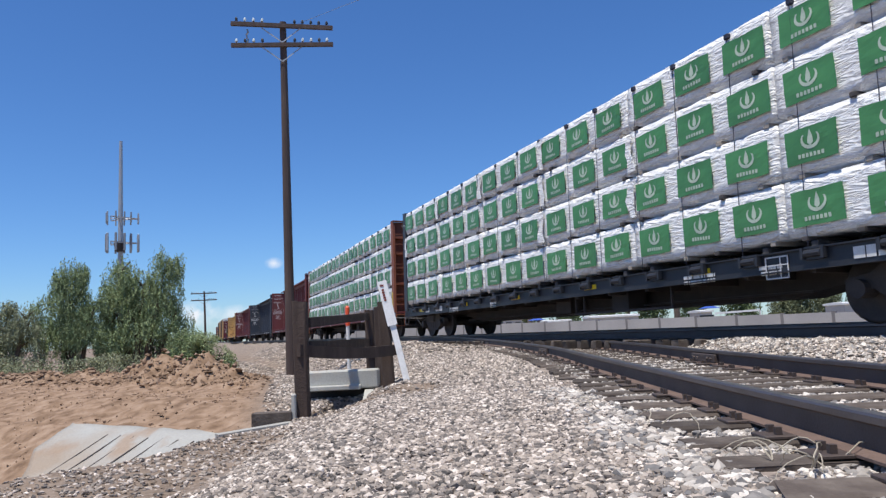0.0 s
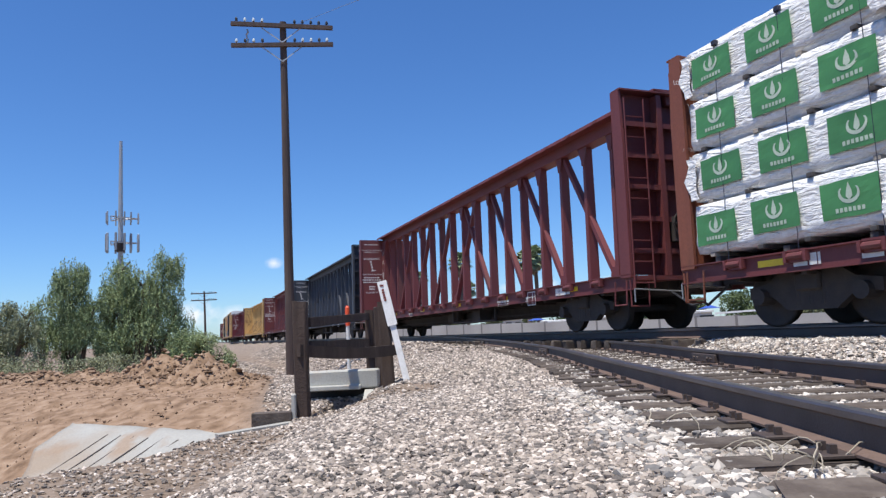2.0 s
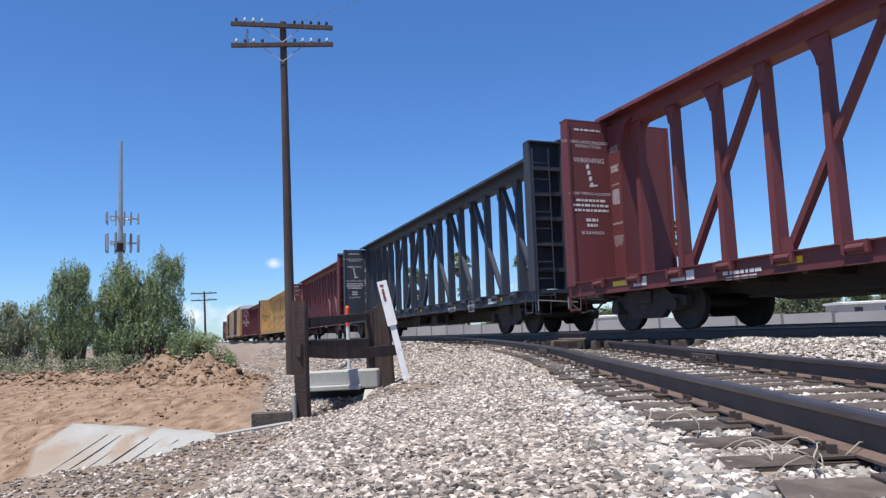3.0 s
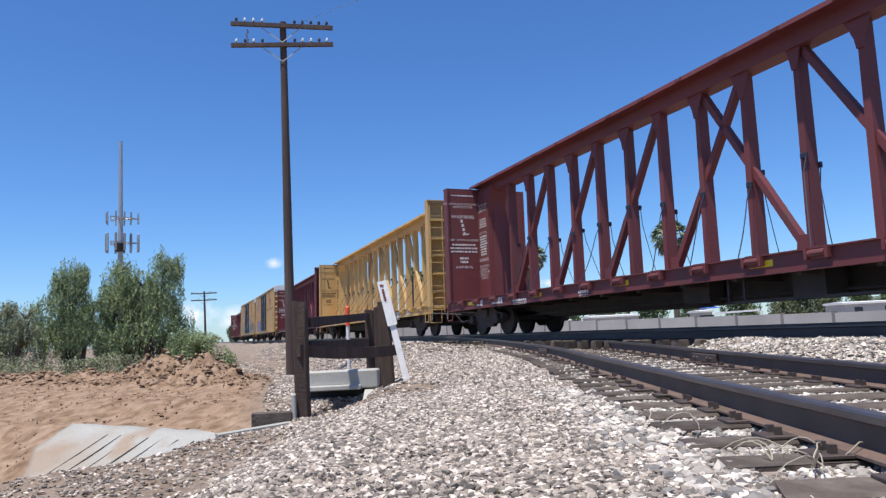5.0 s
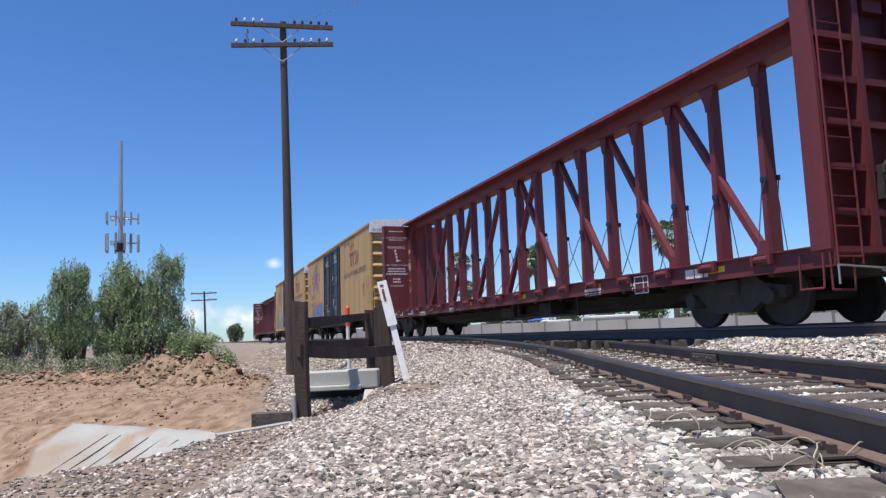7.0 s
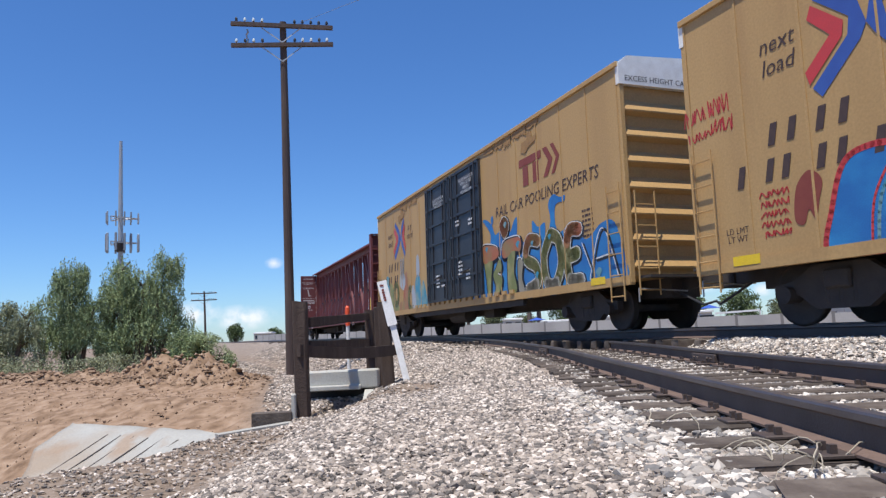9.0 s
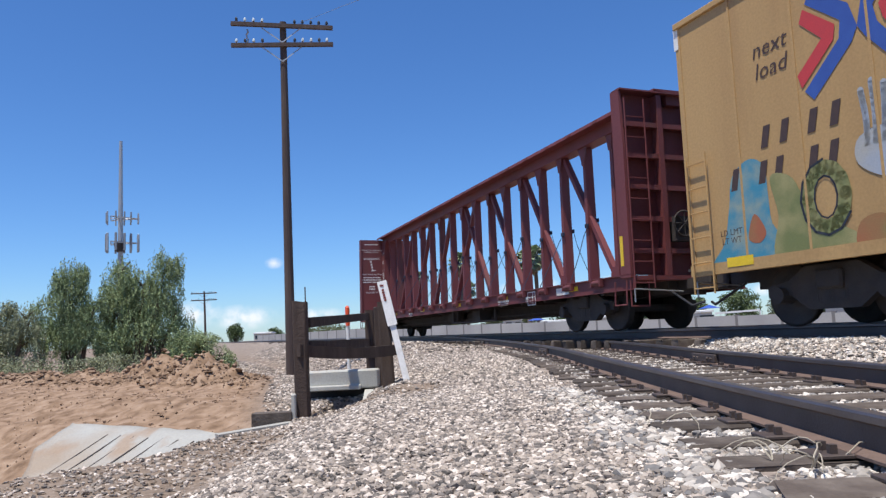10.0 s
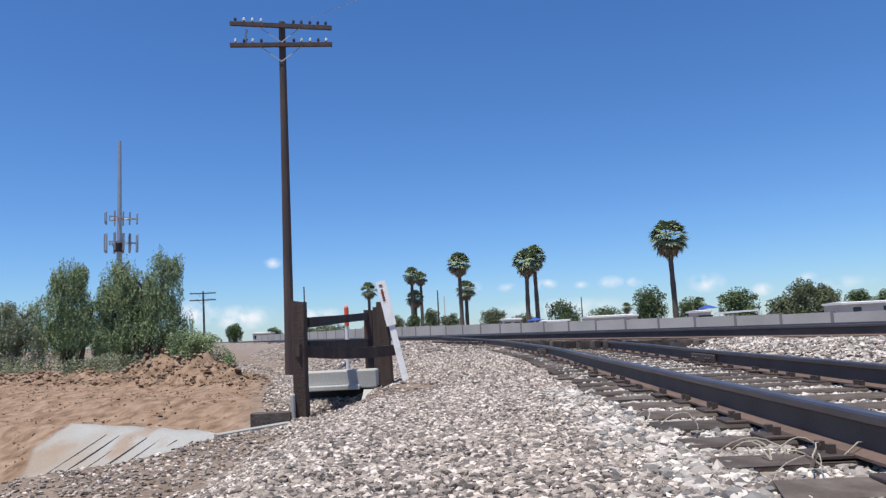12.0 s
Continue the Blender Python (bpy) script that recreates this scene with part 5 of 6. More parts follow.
    glyphs("CLOSE THIS DOOR\nBEFORE CLOSING\nMAIN DOOR", 0.125, Matrix.Translation((-1.2, -BSIDE - 0.092, 4.45)) @ NEAR, M["print"], car)
    for x, z, r in ((-1.4, 1.95, 4), (0.55, 3.5, 2), (1.6, 3.4, 2), (0.7, 2.2, 4), (1.3, 1.9, 3), (-0.9, 1.6, 1)):
        bars(r, 0.35, 0.06, 0.06, M["print"], car, Matrix.Translation((x, -BSIDE - 0.092, z)) @ NEAR, seed=seed + int(z * 10))
    bars(6, 0.5, 0.05, 0.06, M["darkprint"], car, at(8.0, 2.55), seed=seed + 7)
    if kind == "full":
        graffiti(car, "full")
        graffiti(car, "light")
    else:
        graffiti(car, "block")
    return car


SPEED = 20.528
TAIL = 6.295 + SPEED * 11  # the train's last bulkhead at 0 s
CARS = [
    (beam_car("red centre-beam rail car, empty, with loose load cables", "red", "red", seed=11), 11.38, 9.15),
    (box_car("mustard yellow box car with black doors and bright graffiti", "full", 3), 34.1, 7.1),
    (box_car("mustard yellow box car with black doors and blue graffiti", "block", 4), 54.76, 7.1),
    (beam_car("dark red centre-beam rail car, empty, slightly rusty", "darkred", "darkred", seed=13), 77.5, 9.15),
    (beam_car("yellow centre-beam rail car, empty and rust-stained", "yellow", "yellow", ink="darkprint", seed=14, gus=0.75), 102.0, 9.15),
    (beam_car("red centre-beam rail car, empty, with white warnings", "red", "red", seed=15, gus=0.8), 126.7, 9.15),
    (beam_car("dark slate centre-beam rail car, empty and grimy", "slate", "slate", straps=False, seed=16), 151.1, 9.15),
    (beam_car("faded red centre-beam rail car, empty", "red", "red", straps=False, seed=17), 175.6, 9.15),
    (beam_car("rusty red centre-beam rail car loaded with wrapped lumber", "red", "red", loaded=True, seed=18, bulk="rust"), 200.0, 9.15),
    (beam_car("black centre-beam rail car loaded with wrapped lumber", "slate", "black", loaded=True, seed=19), 224.5, 9.15),
]


def car_pose(s, half):
    """A car that stands on the line with its trucks at s - half and s + half."""
    xa, ya, _, za = [float(q) for q in main_line(s - half)]
    xb, yb, _, zb = [float(q) for q in main_line(s + half)]
    h = math.atan2(ya - yb, xa - xb)
    return pose((xa + xb) / 2, (ya + yb) / 2, (za + zb) / 2) @ Matrix.Rotation(h, 4, "Z") @ Matrix.Rotation(LEAN, 4, "X")


def motions():
    times = [i * 0.2 for i in range(61)]
    for car, behind, half in CARS:
        walk(car, [(t, car_pose(TAIL - SPEED * t - behind, half)) for t in times])


# ---- beside the track ----
def ground_at(x, y):
    return float(ground_height(np.array([x]), np.array([y]))[0][0])


def rough_post(x, y, z1, w, lean=(0, 0), d=None):
    z0 = ground_at(x, y) - 0.25
    sh = Shape()
    n = 5
    d = d or w
    for k in range(n + 1):
        t = k / n
        cx, cy, z = x + lean[0] * t, y + lean[1] * t, z0 + (z1 - z0) * t
        b = 0.018
        ring = [(-w / 2 + b, -d / 2), (w / 2 - b, -d / 2), (w / 2, -d / 2 + b), (w / 2, d / 2 - b), (w / 2 - b, d / 2), (-w / 2 + b, d / 2), (-w / 2, d / 2 - b), (-w / 2, -d / 2 + b)]
        sh.v += [(cx + u + random.uniform(-0.004, 0.004), cy + v + random.uniform(-0.004, 0.004), z + (0.0 if 0 < k < n else random.uniform(-0.012, 0.012))) for u, v in ring]
    for k in range(n):
        for i in range(8):
            sh.f.append((k * 8 + i, k * 8 + (i + 1) % 8, k * 8 + 8 + (i + 1) % 8, k * 8 + 8 + i))
            sh.m.append(0)
    sh.f += [tuple(range(8))[::-1], tuple(range(n * 8, n * 8 + 8))]
    sh.m += [0, 0]
    return sh


def plank(p0, p1, w, t, sag=0.0, n=6):
    """A board from p0 to p1, w high and t thick, with a slight sag."""
    p0, p1 = Vector(p0), Vector(p1)
    side = (p1 - p0).cross(Vector((0, 0, 1))).normalized() * (t / 2)
    sh = Shape()
    for k in range(n + 1):
        q = p0.lerp(p1, k / n) - Vector((0, 0, sag * math.sin(math.pi * k / n)))
        h = w / 2 * (1 + random.uniform(-0.05, 0.05))
        sh.v += [tuple(q - side - Vector((0, 0, h))), tuple(q + side - Vector((0, 0, h))), tuple(q + side + Vector((0, 0, h))), tuple(q - side + Vector((0, 0, h)))]
    for k in range(n):
        for i in range(4):
            sh.f.append((k * 4 + i, k * 4 + (i + 1) % 4, k * 4 + 4 + (i + 1) % 4, k * 4 + 4 + i))
            sh.m.append(0)
    sh.f += [(3, 2, 1, 0), (n * 4, n * 4 + 1, n * 4 + 2, n * 4 + 3)]
    sh.m += [0, 0]
    return sh


fence = thing("guard_fence", "dark weathered timber guard fence round a concrete drain", "fence")
POSTS = [(-1.77, 8.7, 0.62, 0.165, (-0.01, 0)), (-0.84, 10.1, 0.62, 0.165, (-0.04, 0)),
         (-1.31, 12.2, 0.59, 0.15, (0, 0)), (-1.06, 11.2, 0.6, 0.14, (0, 0))]
for x, y, z1, w, lean in POSTS:
    part("post", rough_post(x, y, z1, w, lean), M["timber"], fence)
part("rail", plank((-1.79, 8.6, 0.03), (-0.73, 9.98, -0.05), 0.145, 0.07, 0.04), M["timber"], fence, "sagging lower timber rail")
part("rail", plank((-1.7, 8.8, 0.36), (-1.33, 12.2, 0.49), 0.12, 0.06), M["timber"], fence)
part("rail", plank((-1.71, 8.8, 0.07), (-1.34, 12.2, 0.04), 0.13, 0.06), M["timber"], fence)

marker = thing("marker_post", "white plastic marker post with an orange top", "marker post")
_mx, _my = -1.63, 11.8
_zt, _zm = 0.67, 0.34
part("stake", Shape().tube((_mx, _my, ground_at(_mx, _my) - 0.1), (_mx, _my, _zm), 0.030, n=10), M["white"], marker)
part("cap", Shape().tube((_mx, _my, _zm), (_mx, _my, _zt - 0.03), 0.037, n=10).tube((_mx, _my, _zt - 0.03), (_mx, _my, _zt), 0.037, 0.018, n=10), M["orange"], marker, "orange reflective sleeve")

board = thing("leaning_sign_board", "white painted board leaning against the fence", "sign")
_a, _b = Vector((-0.57, 9.8, -0.47)), Vector((-0.88, 9.95, 0.91))
_a.z = min(_a.z, ground_at(_a.x, _a.y) - 0.03)
_mid = _a.lerp(_b, 0.62)
part("stake", Shape().beam(_a, _mid, 0.085, 0.035, side=(1, 0, 0)), M["signwhite"], board, "grey-white weathered lower half")
part("board", Shape().beam(_mid - (_b - _a) * 0.06 + Vector((0, -0.03, 0)), _b + Vector((0, -0.03, 0)), 0.135, 0.02, side=(1, 0, 0)), M["signwhite"], board)
_dir = (_b - _a).normalized()
_sh = Shape()
for k, (t, w) in enumerate(((0.955, 0.05), (0.91, 0.03), (0.885, 0.035), (0.86, 0.03), (0.835, 0.035), (0.81, 0.03))):
    q = _a.lerp(_b, t) + Vector((-0.012, -0.046, 0))
    _sh.box(q.x - w / 2, q.x + w / 2, q.y - 0.002, q.y + 0.002, q.z - 0.014, q.z + 0.014)
part("writing", _sh, M["brown"], board)

drain = thing("concrete_drain", "pale concrete drain inlet with the shade inside painted dark", "drain")
_x0, _x1 = -2.14, -1.3
_ztop, _zbot = -0.33, -0.6
part("headwall", Shape().bevelled(_x0, _x1 + 0.25, 10.65, 10.95, _zbot, _ztop, 0.02), M["concrete"], drain, "pale concrete lintel")
part("rim", Shape().bevelled(_x0, _x1, 10.56, 10.68, _zbot - 0.01, _zbot + 0.06, 0.012), M["concrete"], drain)
# near-black sheet below the lintel: the shade in the drain, put into colour
part("mouth_shade", Shape().box(_x0, _x1 + 0.25, 10.96, 11.05, -1.3, _ztop - 0.05), M["under"], drain, "back wall coloured dark for the shade inside the drain")
part("side_wall", Shape().bevelled(_x0 - 0.05, _x0 + 0.10, 8.8, 10.65, -1.3, -0.98, 0.02), M["concrete"], drain)
part("side_wall", Shape().extrude([(9.6, -1.3), (10.65, -1.3), (10.65, -0.62), (9.6, -1.02)], "x", _x1 + 0.05, _x1 + 0.2), M["concrete"], drain)
part("cheek", Shape().bevelled(-1.88, -1.83, 8.55, 8.9, -1.2, -0.48, 0.012), M["concrete"], drain)

block = thing("timber_block", "short weathered tie lying in the gravel", "timber")
part("timber", Shape().bevelled(-2.34, -1.87, 8.5, 8.7, -0.86 - 0.06, -0.68, 0.003), M["tie"], block)
kerb = thing("concrete_kerb", "low concrete edge half buried in gravel", "kerb")
part("slab", Shape().beam((-2.58, 8.0, -0.88), (-1.8, 8.5, -0.83), 0.16, 0.10, side=(0.4, -1, 0)), M["dustycon"], kerb)

# the concrete apron in the ditch, scored by slanting grooves
apron = thing("concrete_apron", "dusty pale concrete apron with slanting grooves in the ditch", "concrete slab")
_top0, _top1 = Vector((-5.75, 11.06, -1.03)), Vector((-2.65, 8.93, -1.03))
_down = Vector((-0.50, -0.84, -0.50))
_sh = Shape()
_N, _K = 26, 10
for i in range(_N + 1):
    t = i / _N
    reach = 1.7 * min(1.0, 0.35 + 1.6 * t) * min(1.0, 0.22 + 1.7 * (1 - t))
    for k in range(_K + 1):
        q = _top0.lerp(_top1, t) + _down * (reach * k / _K) + Vector((0, 0, 0.06 + 0.02 * noise.noise(Vector((t * 9, k * 0.4, 2)))))
        q += Vector((0.05 * noise.noise(Vector((t * 6, k, 7))), 0.10 * noise.noise(Vector((t * 7, k, 1))), 0)) * (k in (0, _K))
        _sh.v.append(tuple(q))
for i in range(_N):
    for k in range(_K):
        a = i * (_K + 1) + k
        _sh.f.append((a, a + 1, a + _K + 2, a + _K + 1))
        _sh.m.append(0)
slab_ob = part("slab", _sh, M["dustycon"], apron, smooth=True)
_so = slab_ob.modifiers.new("thickness", "SOLIDIFY")
_so.thickness, _so.offset = 0.08, 0
for k, t in enumerate(np.linspace(0.34, 0.94, 8)):
    reach = 0.35 + 0.45 * min(1, 1.6 * (1.02 - t))
    p = _top0.lerp(_top1, t) + _down * 0.22 + Vector((0, 0, 0.107))
    q = _top0.lerp(_top1, t - 0.035) + _down * (0.22 + reach) + Vector((0, 0, 0.107))
    part("groove", Shape().beam(p, q, 0.015, 0.008, side=(1, 0, 0)), M["under"], apron)


# ---- poles and wires ----
def line_pole(x, y, top, lean, arms, arm_len, turn, label, detail=True):
    z0 = ground_at(x, y)
    ob = thing("telegraph_pole", label, "utility pole")
    foot, head = Vector((x, y, z0 - 0.4)), Vector((x + lean, y, top))
    sh = Shape()
    sh.sweep([foot.lerp(head, k / 10) for k in range(11)], [0.155 - 0.0055 * k for k in range(11)])
    part("pole", sh, M["pole"], ob)
    ax = Vector((math.cos(turn), math.sin(turn), 0))
    for drop, tilt in arms:
        c = head - Vector((0, 0, drop)) + Vector((0, -0.14, 0))
        p, q = c - ax * arm_len / 2 + Vector((0, 0, tilt)), c + ax * arm_len / 2 - Vector((0, 0, tilt))
        arm = part("crossarm", Shape().beam(p, q, 0.10, 0.12, side=(0, 1, 0)), M["pole"], ob)
        if not detail:
            continue
        br = Shape()
        for s in (-1, 1):
            br.beam(c + ax * s * 0.62 - Vector((0, 0, 0.05)), head - Vector((0, 0.13, drop + 0.52)), 0.012, 0.035, side=(0, 1, 0))
        part("brace", br, M["galv"], ob)
        for k in (-1.38, -1.12, -0.86, -0.60, 0.38, 0.62, 0.88, 1.12, 1.36):
            r = c + ax * k + Vector((0, 0, 0.06 - tilt * k / (arm_len / 2)))
            pin = part("pin", Shape().tube(r, r + Vector((0, 0, 0.06)), 0.014, n=5), M["under"], arm)
            clear = random.random() < 0.62
            part("insulator", Shape().tube(r + Vector((0, 0, 0.05)), r + Vector((0, 0, 0.11)), 0.045, 0.042, n=8).tube(r + Vector((0, 0, 0.11)), r + Vector((0, 0, 0.15)), 0.042, 0.02, n=8), M["glass"] if clear else M["black"], arm,
                 "clear glass insulator" if clear else "dark insulator")
    return ob, head


pole_1, head_1 = line_pole(-4.59, 21.0, 9.87, -4.61 - -4.6, ((0.17, 0.115), (0.78, 0.03)), 3.08, radians(3), "tall dark wooden telegraph pole with two crossarms and glass insulators")
_c = Shape()
_p = Vector((-5.68, 20.9, 9.66))
for k in range(6):
    _c.tube(_p + Vector((0.03 * math.sin(k * 2), 0, -0.09 * k)), _p + Vector((0.03 * math.sin(k * 2 + 2), 0, -0.09 * (k + 1))), 0.03, n=5)
part("loose_bracket", _c, M["galv"], pole_1, "bent bracket with a hanging broken wire")
pole_2, _ = line_pole(-28.29, 84.0, 6.21, -0.15, ((0.25, 0.0), (1.05, 0.0)), 3.0, radians(5), "distant wooden telegraph pole with two crossarms")


def wire(a, b, sag, r, name, label):
    sh = Shape()
    pts = [Vector(a).lerp(Vector(b), k / 24) - Vector((0, 0, sag * math.sin(math.pi * k / 24))) for k in range(25)]
    sh.rope(pts, [r] * 25)
    ob = thing(name, label, "wire")
    part("wire", sh, M["galv"], ob)


wire((-4.08, 20.8, 9.72), (2.86, 6.1, 4.42), 0.0, 0.006, "overhead_wire", "thin grey wire running from the telegraph pole")
for far_x, far_y, far_top, far_r in ((-23.6, 120.0, 8.72, 0.10), (-1.39, 150.0, 8.77, 0.12), (34.49, 180.0, 7.02, 0.12)):
    ob = thing("distant_pole", "thin distant utility pole beyond the trees", "utility pole")
    part("pole", Shape().tube((far_x, far_y, -1.5), (far_x, far_y, far_top), far_r * 1.5, far_r, n=8), M["pole"], ob)
ob = thing("distant_mast", "slim white distant mast", "mast")
part("mast", Shape().tube((-0.1, 160, -1.5), (-0.1, 160, 7.88), 0.22, 0.14, n=8), M["white"], ob)

# ---- mobile phone mast ----
mast = thing("phone_mast", "tall grey steel phone mast with two rings of antennas", "mast")
MX, MY = -50.24, 110.0
_zt = 32.57
_sh = Shape()
_sh.sweep([(MX, MY, -1.5 + (_zt + 1.5) * k / 8) for k in range(9)], [0.56 - 0.04 * k for k in range(9)], 14)
part("pole", _sh, M["galv"], mast)
for zc, reach, tall, thick in ((20.22, 2.75, 1.6, 0.20), (16.35, 2.75, 2.7, 0.34)):
    ring = Shape()
    for a in range(3):
        t0, t1 = radians(120 * a + 25), radians(120 * a + 145)
        p, q = Vector((MX + reach * math.cos(t0), MY + reach * math.sin(t0), zc - 0.1)), Vector((MX + reach * math.cos(t1), MY + reach * math.sin(t1), zc - 0.1))
        ring.tube(p, q, 0.07, n=6)
        ring.tube((MX, MY, zc - 0.1), p, 0.07, n=6)
        ring.tube((MX, MY, zc - 0.1), (p + q) / 2, 0.06, n=6)
    pf = part("platform", ring, M["galv"], mast)
    for a in range(12):
        t = radians(30 * a + 10)
        r = reach * (0.86 + 0.14 * math.cos(3 * (t - radians(25))))
        x, y = MX + r * math.cos(t), MY + r * math.sin(t)
        part("antenna", Shape().bevelled(x - thick / 2, x + thick / 2, y - 0.08, y + 0.08, zc - tall * 0.55, zc + tall * 0.45, 0.03), M["antenna"] if a % 4 else M["galv"], pf)
part("cable_bundle", Shape().tube((MX + 0.1, MY - 0.5, 14.87), (MX + 0.1, MY - 0.5, 16.11), 0.7, 0.9, n=9), M["under"], mast)

# ---- the concrete wall behind the main line ----
wall_east = thing("wall_east", "long low grey concrete panel wall with posts", "wall", kind="structure")
_wa, _wd = Vector((22.4, 36.0)), Vector((-16.7, 26.0)).normalized()
for i in range(-10, 34):
    p, q = _wa + _wd * (i * 2.95), _wa + _wd * (i * 2.95 + 2.93)
    zt = 0.15 + 0.0142 * max(0, i * 2.95)
    zt = min(zt, 0.95)
    nrm = Vector((-_wd.y, _wd.x)) * 0.09
    sh = Shape()
    sh.add([(*(p - nrm), -1.7), (*(q - nrm), -1.7), (*(q + nrm), -1.7), (*(p + nrm), -1.7), (*(p - nrm), zt), (*(q - nrm), zt), (*(q + nrm), zt), (*(p + nrm), zt)],
           [(0, 3, 2, 1), (4, 5, 6, 7), (0, 1, 5, 4), (1, 2, 6, 5), (2, 3, 7, 6), (3, 0, 4, 7)])
    part("panel", sh, M["wallcon"], wall_east)
    part("post", Shape().tube((*(p - _wd * 0.01), -1.7), (*(p - _wd * 0.01), zt + 0.04), 0.15, n=4), M["wallpost"], wall_east)


# ---- plants ----
def leaf_material(name, colour, second):
    m = material(name, colour, 0.65, 0, second, 0.8, 0.8, 0.0, 3, island=0.22, spec=0.2)
    b = m.node_tree.nodes["Principled BSDF"]
    b.inputs["Subsurface Weight"].default_value = 0.0
    return m


M["willow"] = leaf_material("willow_leaf", (0.27, 0.33, 0.165), (0.19, 0.245, 0.12))
M["scrub"] = leaf_material("scrub_leaf", (0.27, 0.29, 0.18), (0.19, 0.215, 0.125))
M["oak"] = leaf_material("dark_leaf", (0.12, 0.16, 0.07), (0.085, 0.12, 0.055))
M["olive"] = leaf_material("olive_leaf", (0.16, 0.18, 0.095), (0.10, 0.12, 0.065))
M["bark"] = material("bark", (0.12, 0.085, 0.06), 0.95, 0, (0.07, 0.05, 0.04), 4, 0.7, 0.5, 20)
M["frond"] = leaf_material("palm_frond", (0.26, 0.31, 0.18), (0.17, 0.215, 0.12))
M["deadfrond"] = leaf_material("dry_frond", (0.30, 0.23, 0.15), (0.19, 0.145, 0.095))
M["palmtrunk"] = material("palm_trunk", (0.13, 0.10, 0.08), 0.95, 0, (0.08, 0.06, 0.05), 6, 0.7, 0.4, 20)


def leaves(centres, radii, count, size, droop, rng, long=3.0):
    """Small pointed leaves filling lobes, thicker towards their outsides; droop pulls them into hanging strands."""
    vol = np.array([r[0] * r[1] * r[2] for r in radii]) ** 0.8
    pick = rng.choice(len(centres), count, p=vol / vol.sum())
    C, R = np.array(centres)[pick], np.array(radii)[pick]
    d = rng.normal(size=(count, 3))
    d /= np.linalg.norm(d, axis=1)[:, None]
    r = rng.random(count) ** 0.42
    P = C + d * R * r[:, None]
    if droop > 0.9:
        # hanging strands, a dozen leaves on each
        k = 12
        head = (np.arange(count) // k) * k
        drop = (np.arange(count) % k) / k
        long_ = (0.35 + 0.75 * rng.random(count))[head] * np.minimum(1.0, R[head, 2])
        P = P[head] + np.stack([rng.normal(size=count) * 0.035, rng.normal(size=count) * 0.035, -drop * long_], 1)
        C, R = C[head], R[head]
    # clumping: draw leaves towards strand heads
    heads = np.array([noise.noise(Vector((p[0] * 1.7, p[1] * 1.7, p[2] * 0.6))) for p in P])
    keep = heads > -0.16 - 0.25 * rng.random(count)
    P, n = P[keep], int(keep.sum())
    ax = rng.normal(size=(n, 3))
    ax[:, 2] -= droop
    ax /= np.linalg.norm(ax, axis=1)[:, None]
    sd = np.cross(ax, rng.normal(size=(n, 3)))
    sd /= np.linalg.norm(sd, axis=1)[:, None] + 1e-9
    L = size * (0.6 + 0.8 * rng.random(n))[:, None]
    w = L / long
    V = np.stack([P - ax * L / 2, P + sd * w / 2, P + ax * L / 2, P - sd * w / 2], 1).reshape(-1, 3)
    F = np.arange(4 * n).reshape(-1, 4)
    return V, F


def quick_mesh(name, V, F, mat):
    me = bpy.data.meshes.new(name)
    me.from_pydata(V.tolist(), [], F.tolist())
    me.materials.append(mat)
    me.update()
    return me


WIDE = 1.2


def tree(name, label, x, y, lobes, count, size, leaf, droop=0.6, seed=0, trunk=0.14, category="tree"):
    """lobes: (dx, dz of the centre over the ground, half width, half height)."""
    rng = np.random.default_rng(seed)
    rnd = random.Random(seed)
    g = ground_at(x, y)
    ob = thing(name, label, category, pose(x, y, g))
    cs, rs = [], []
    lobes = [(dx, dz, rw * WIDE, rh) for dx, dz, rw, rh in lobes]
    count = int(count * (3.2 if droop > 0.9 else 1.8))
    for dx, dz, rw, rh in lobes:
        cs.append((dx, rnd.uniform(-0.4, 0.4) * rw, dz))
        rs.append((rw, rw * 0.9, rh))
        for k in range(5):
            a = rnd.uniform(0, 6.28)
            cs.append((dx + math.cos(a) * rw * 0.6, math.sin(a) * rw * 0.6, dz + rnd.uniform(-0.55, 0.75) * rh))
            f = rnd.uniform(0.28, 0.5)
            rs.append((rw * f, rw * f, rh * f * 0.9))
    V, F = leaves(cs, rs, count, size, droop, rng)
    V[:, 2] = np.maximum(V[:, 2], 0.02)
    part("crown", quick_mesh("crown", V, F, M[leaf]), None, ob)
    sh = Shape()
    for dx, dz, rw, rh in lobes:
        p = Vector((dx * 0.25, 0, -0.1))
        for k in range(4):
            q = Vector((dx * (0.25 + 0.75 * (k + 1) / 4), rnd.uniform(-0.1, 0.1), (dz + rh * 0.35) * (k + 1) / 4))
            sh.tube(p, q, trunk * (1 - 0.2 * k), trunk * (1 - 0.2 * (k + 1)), n=7, caps=False)
            if k:
                for s in range(2):
                    a = rnd.uniform(0, 6.28)
                    sh.tube(q, q + Vector((math.cos(a) * rw * 0.5, math.sin(a) * rw * 0.5, rh * rnd.uniform(0.1, 0.4))), trunk * 0.35, 0.01, n=5, caps=False)
            p = q
    part("trunk", sh, M["bark"], ob)
    return ob


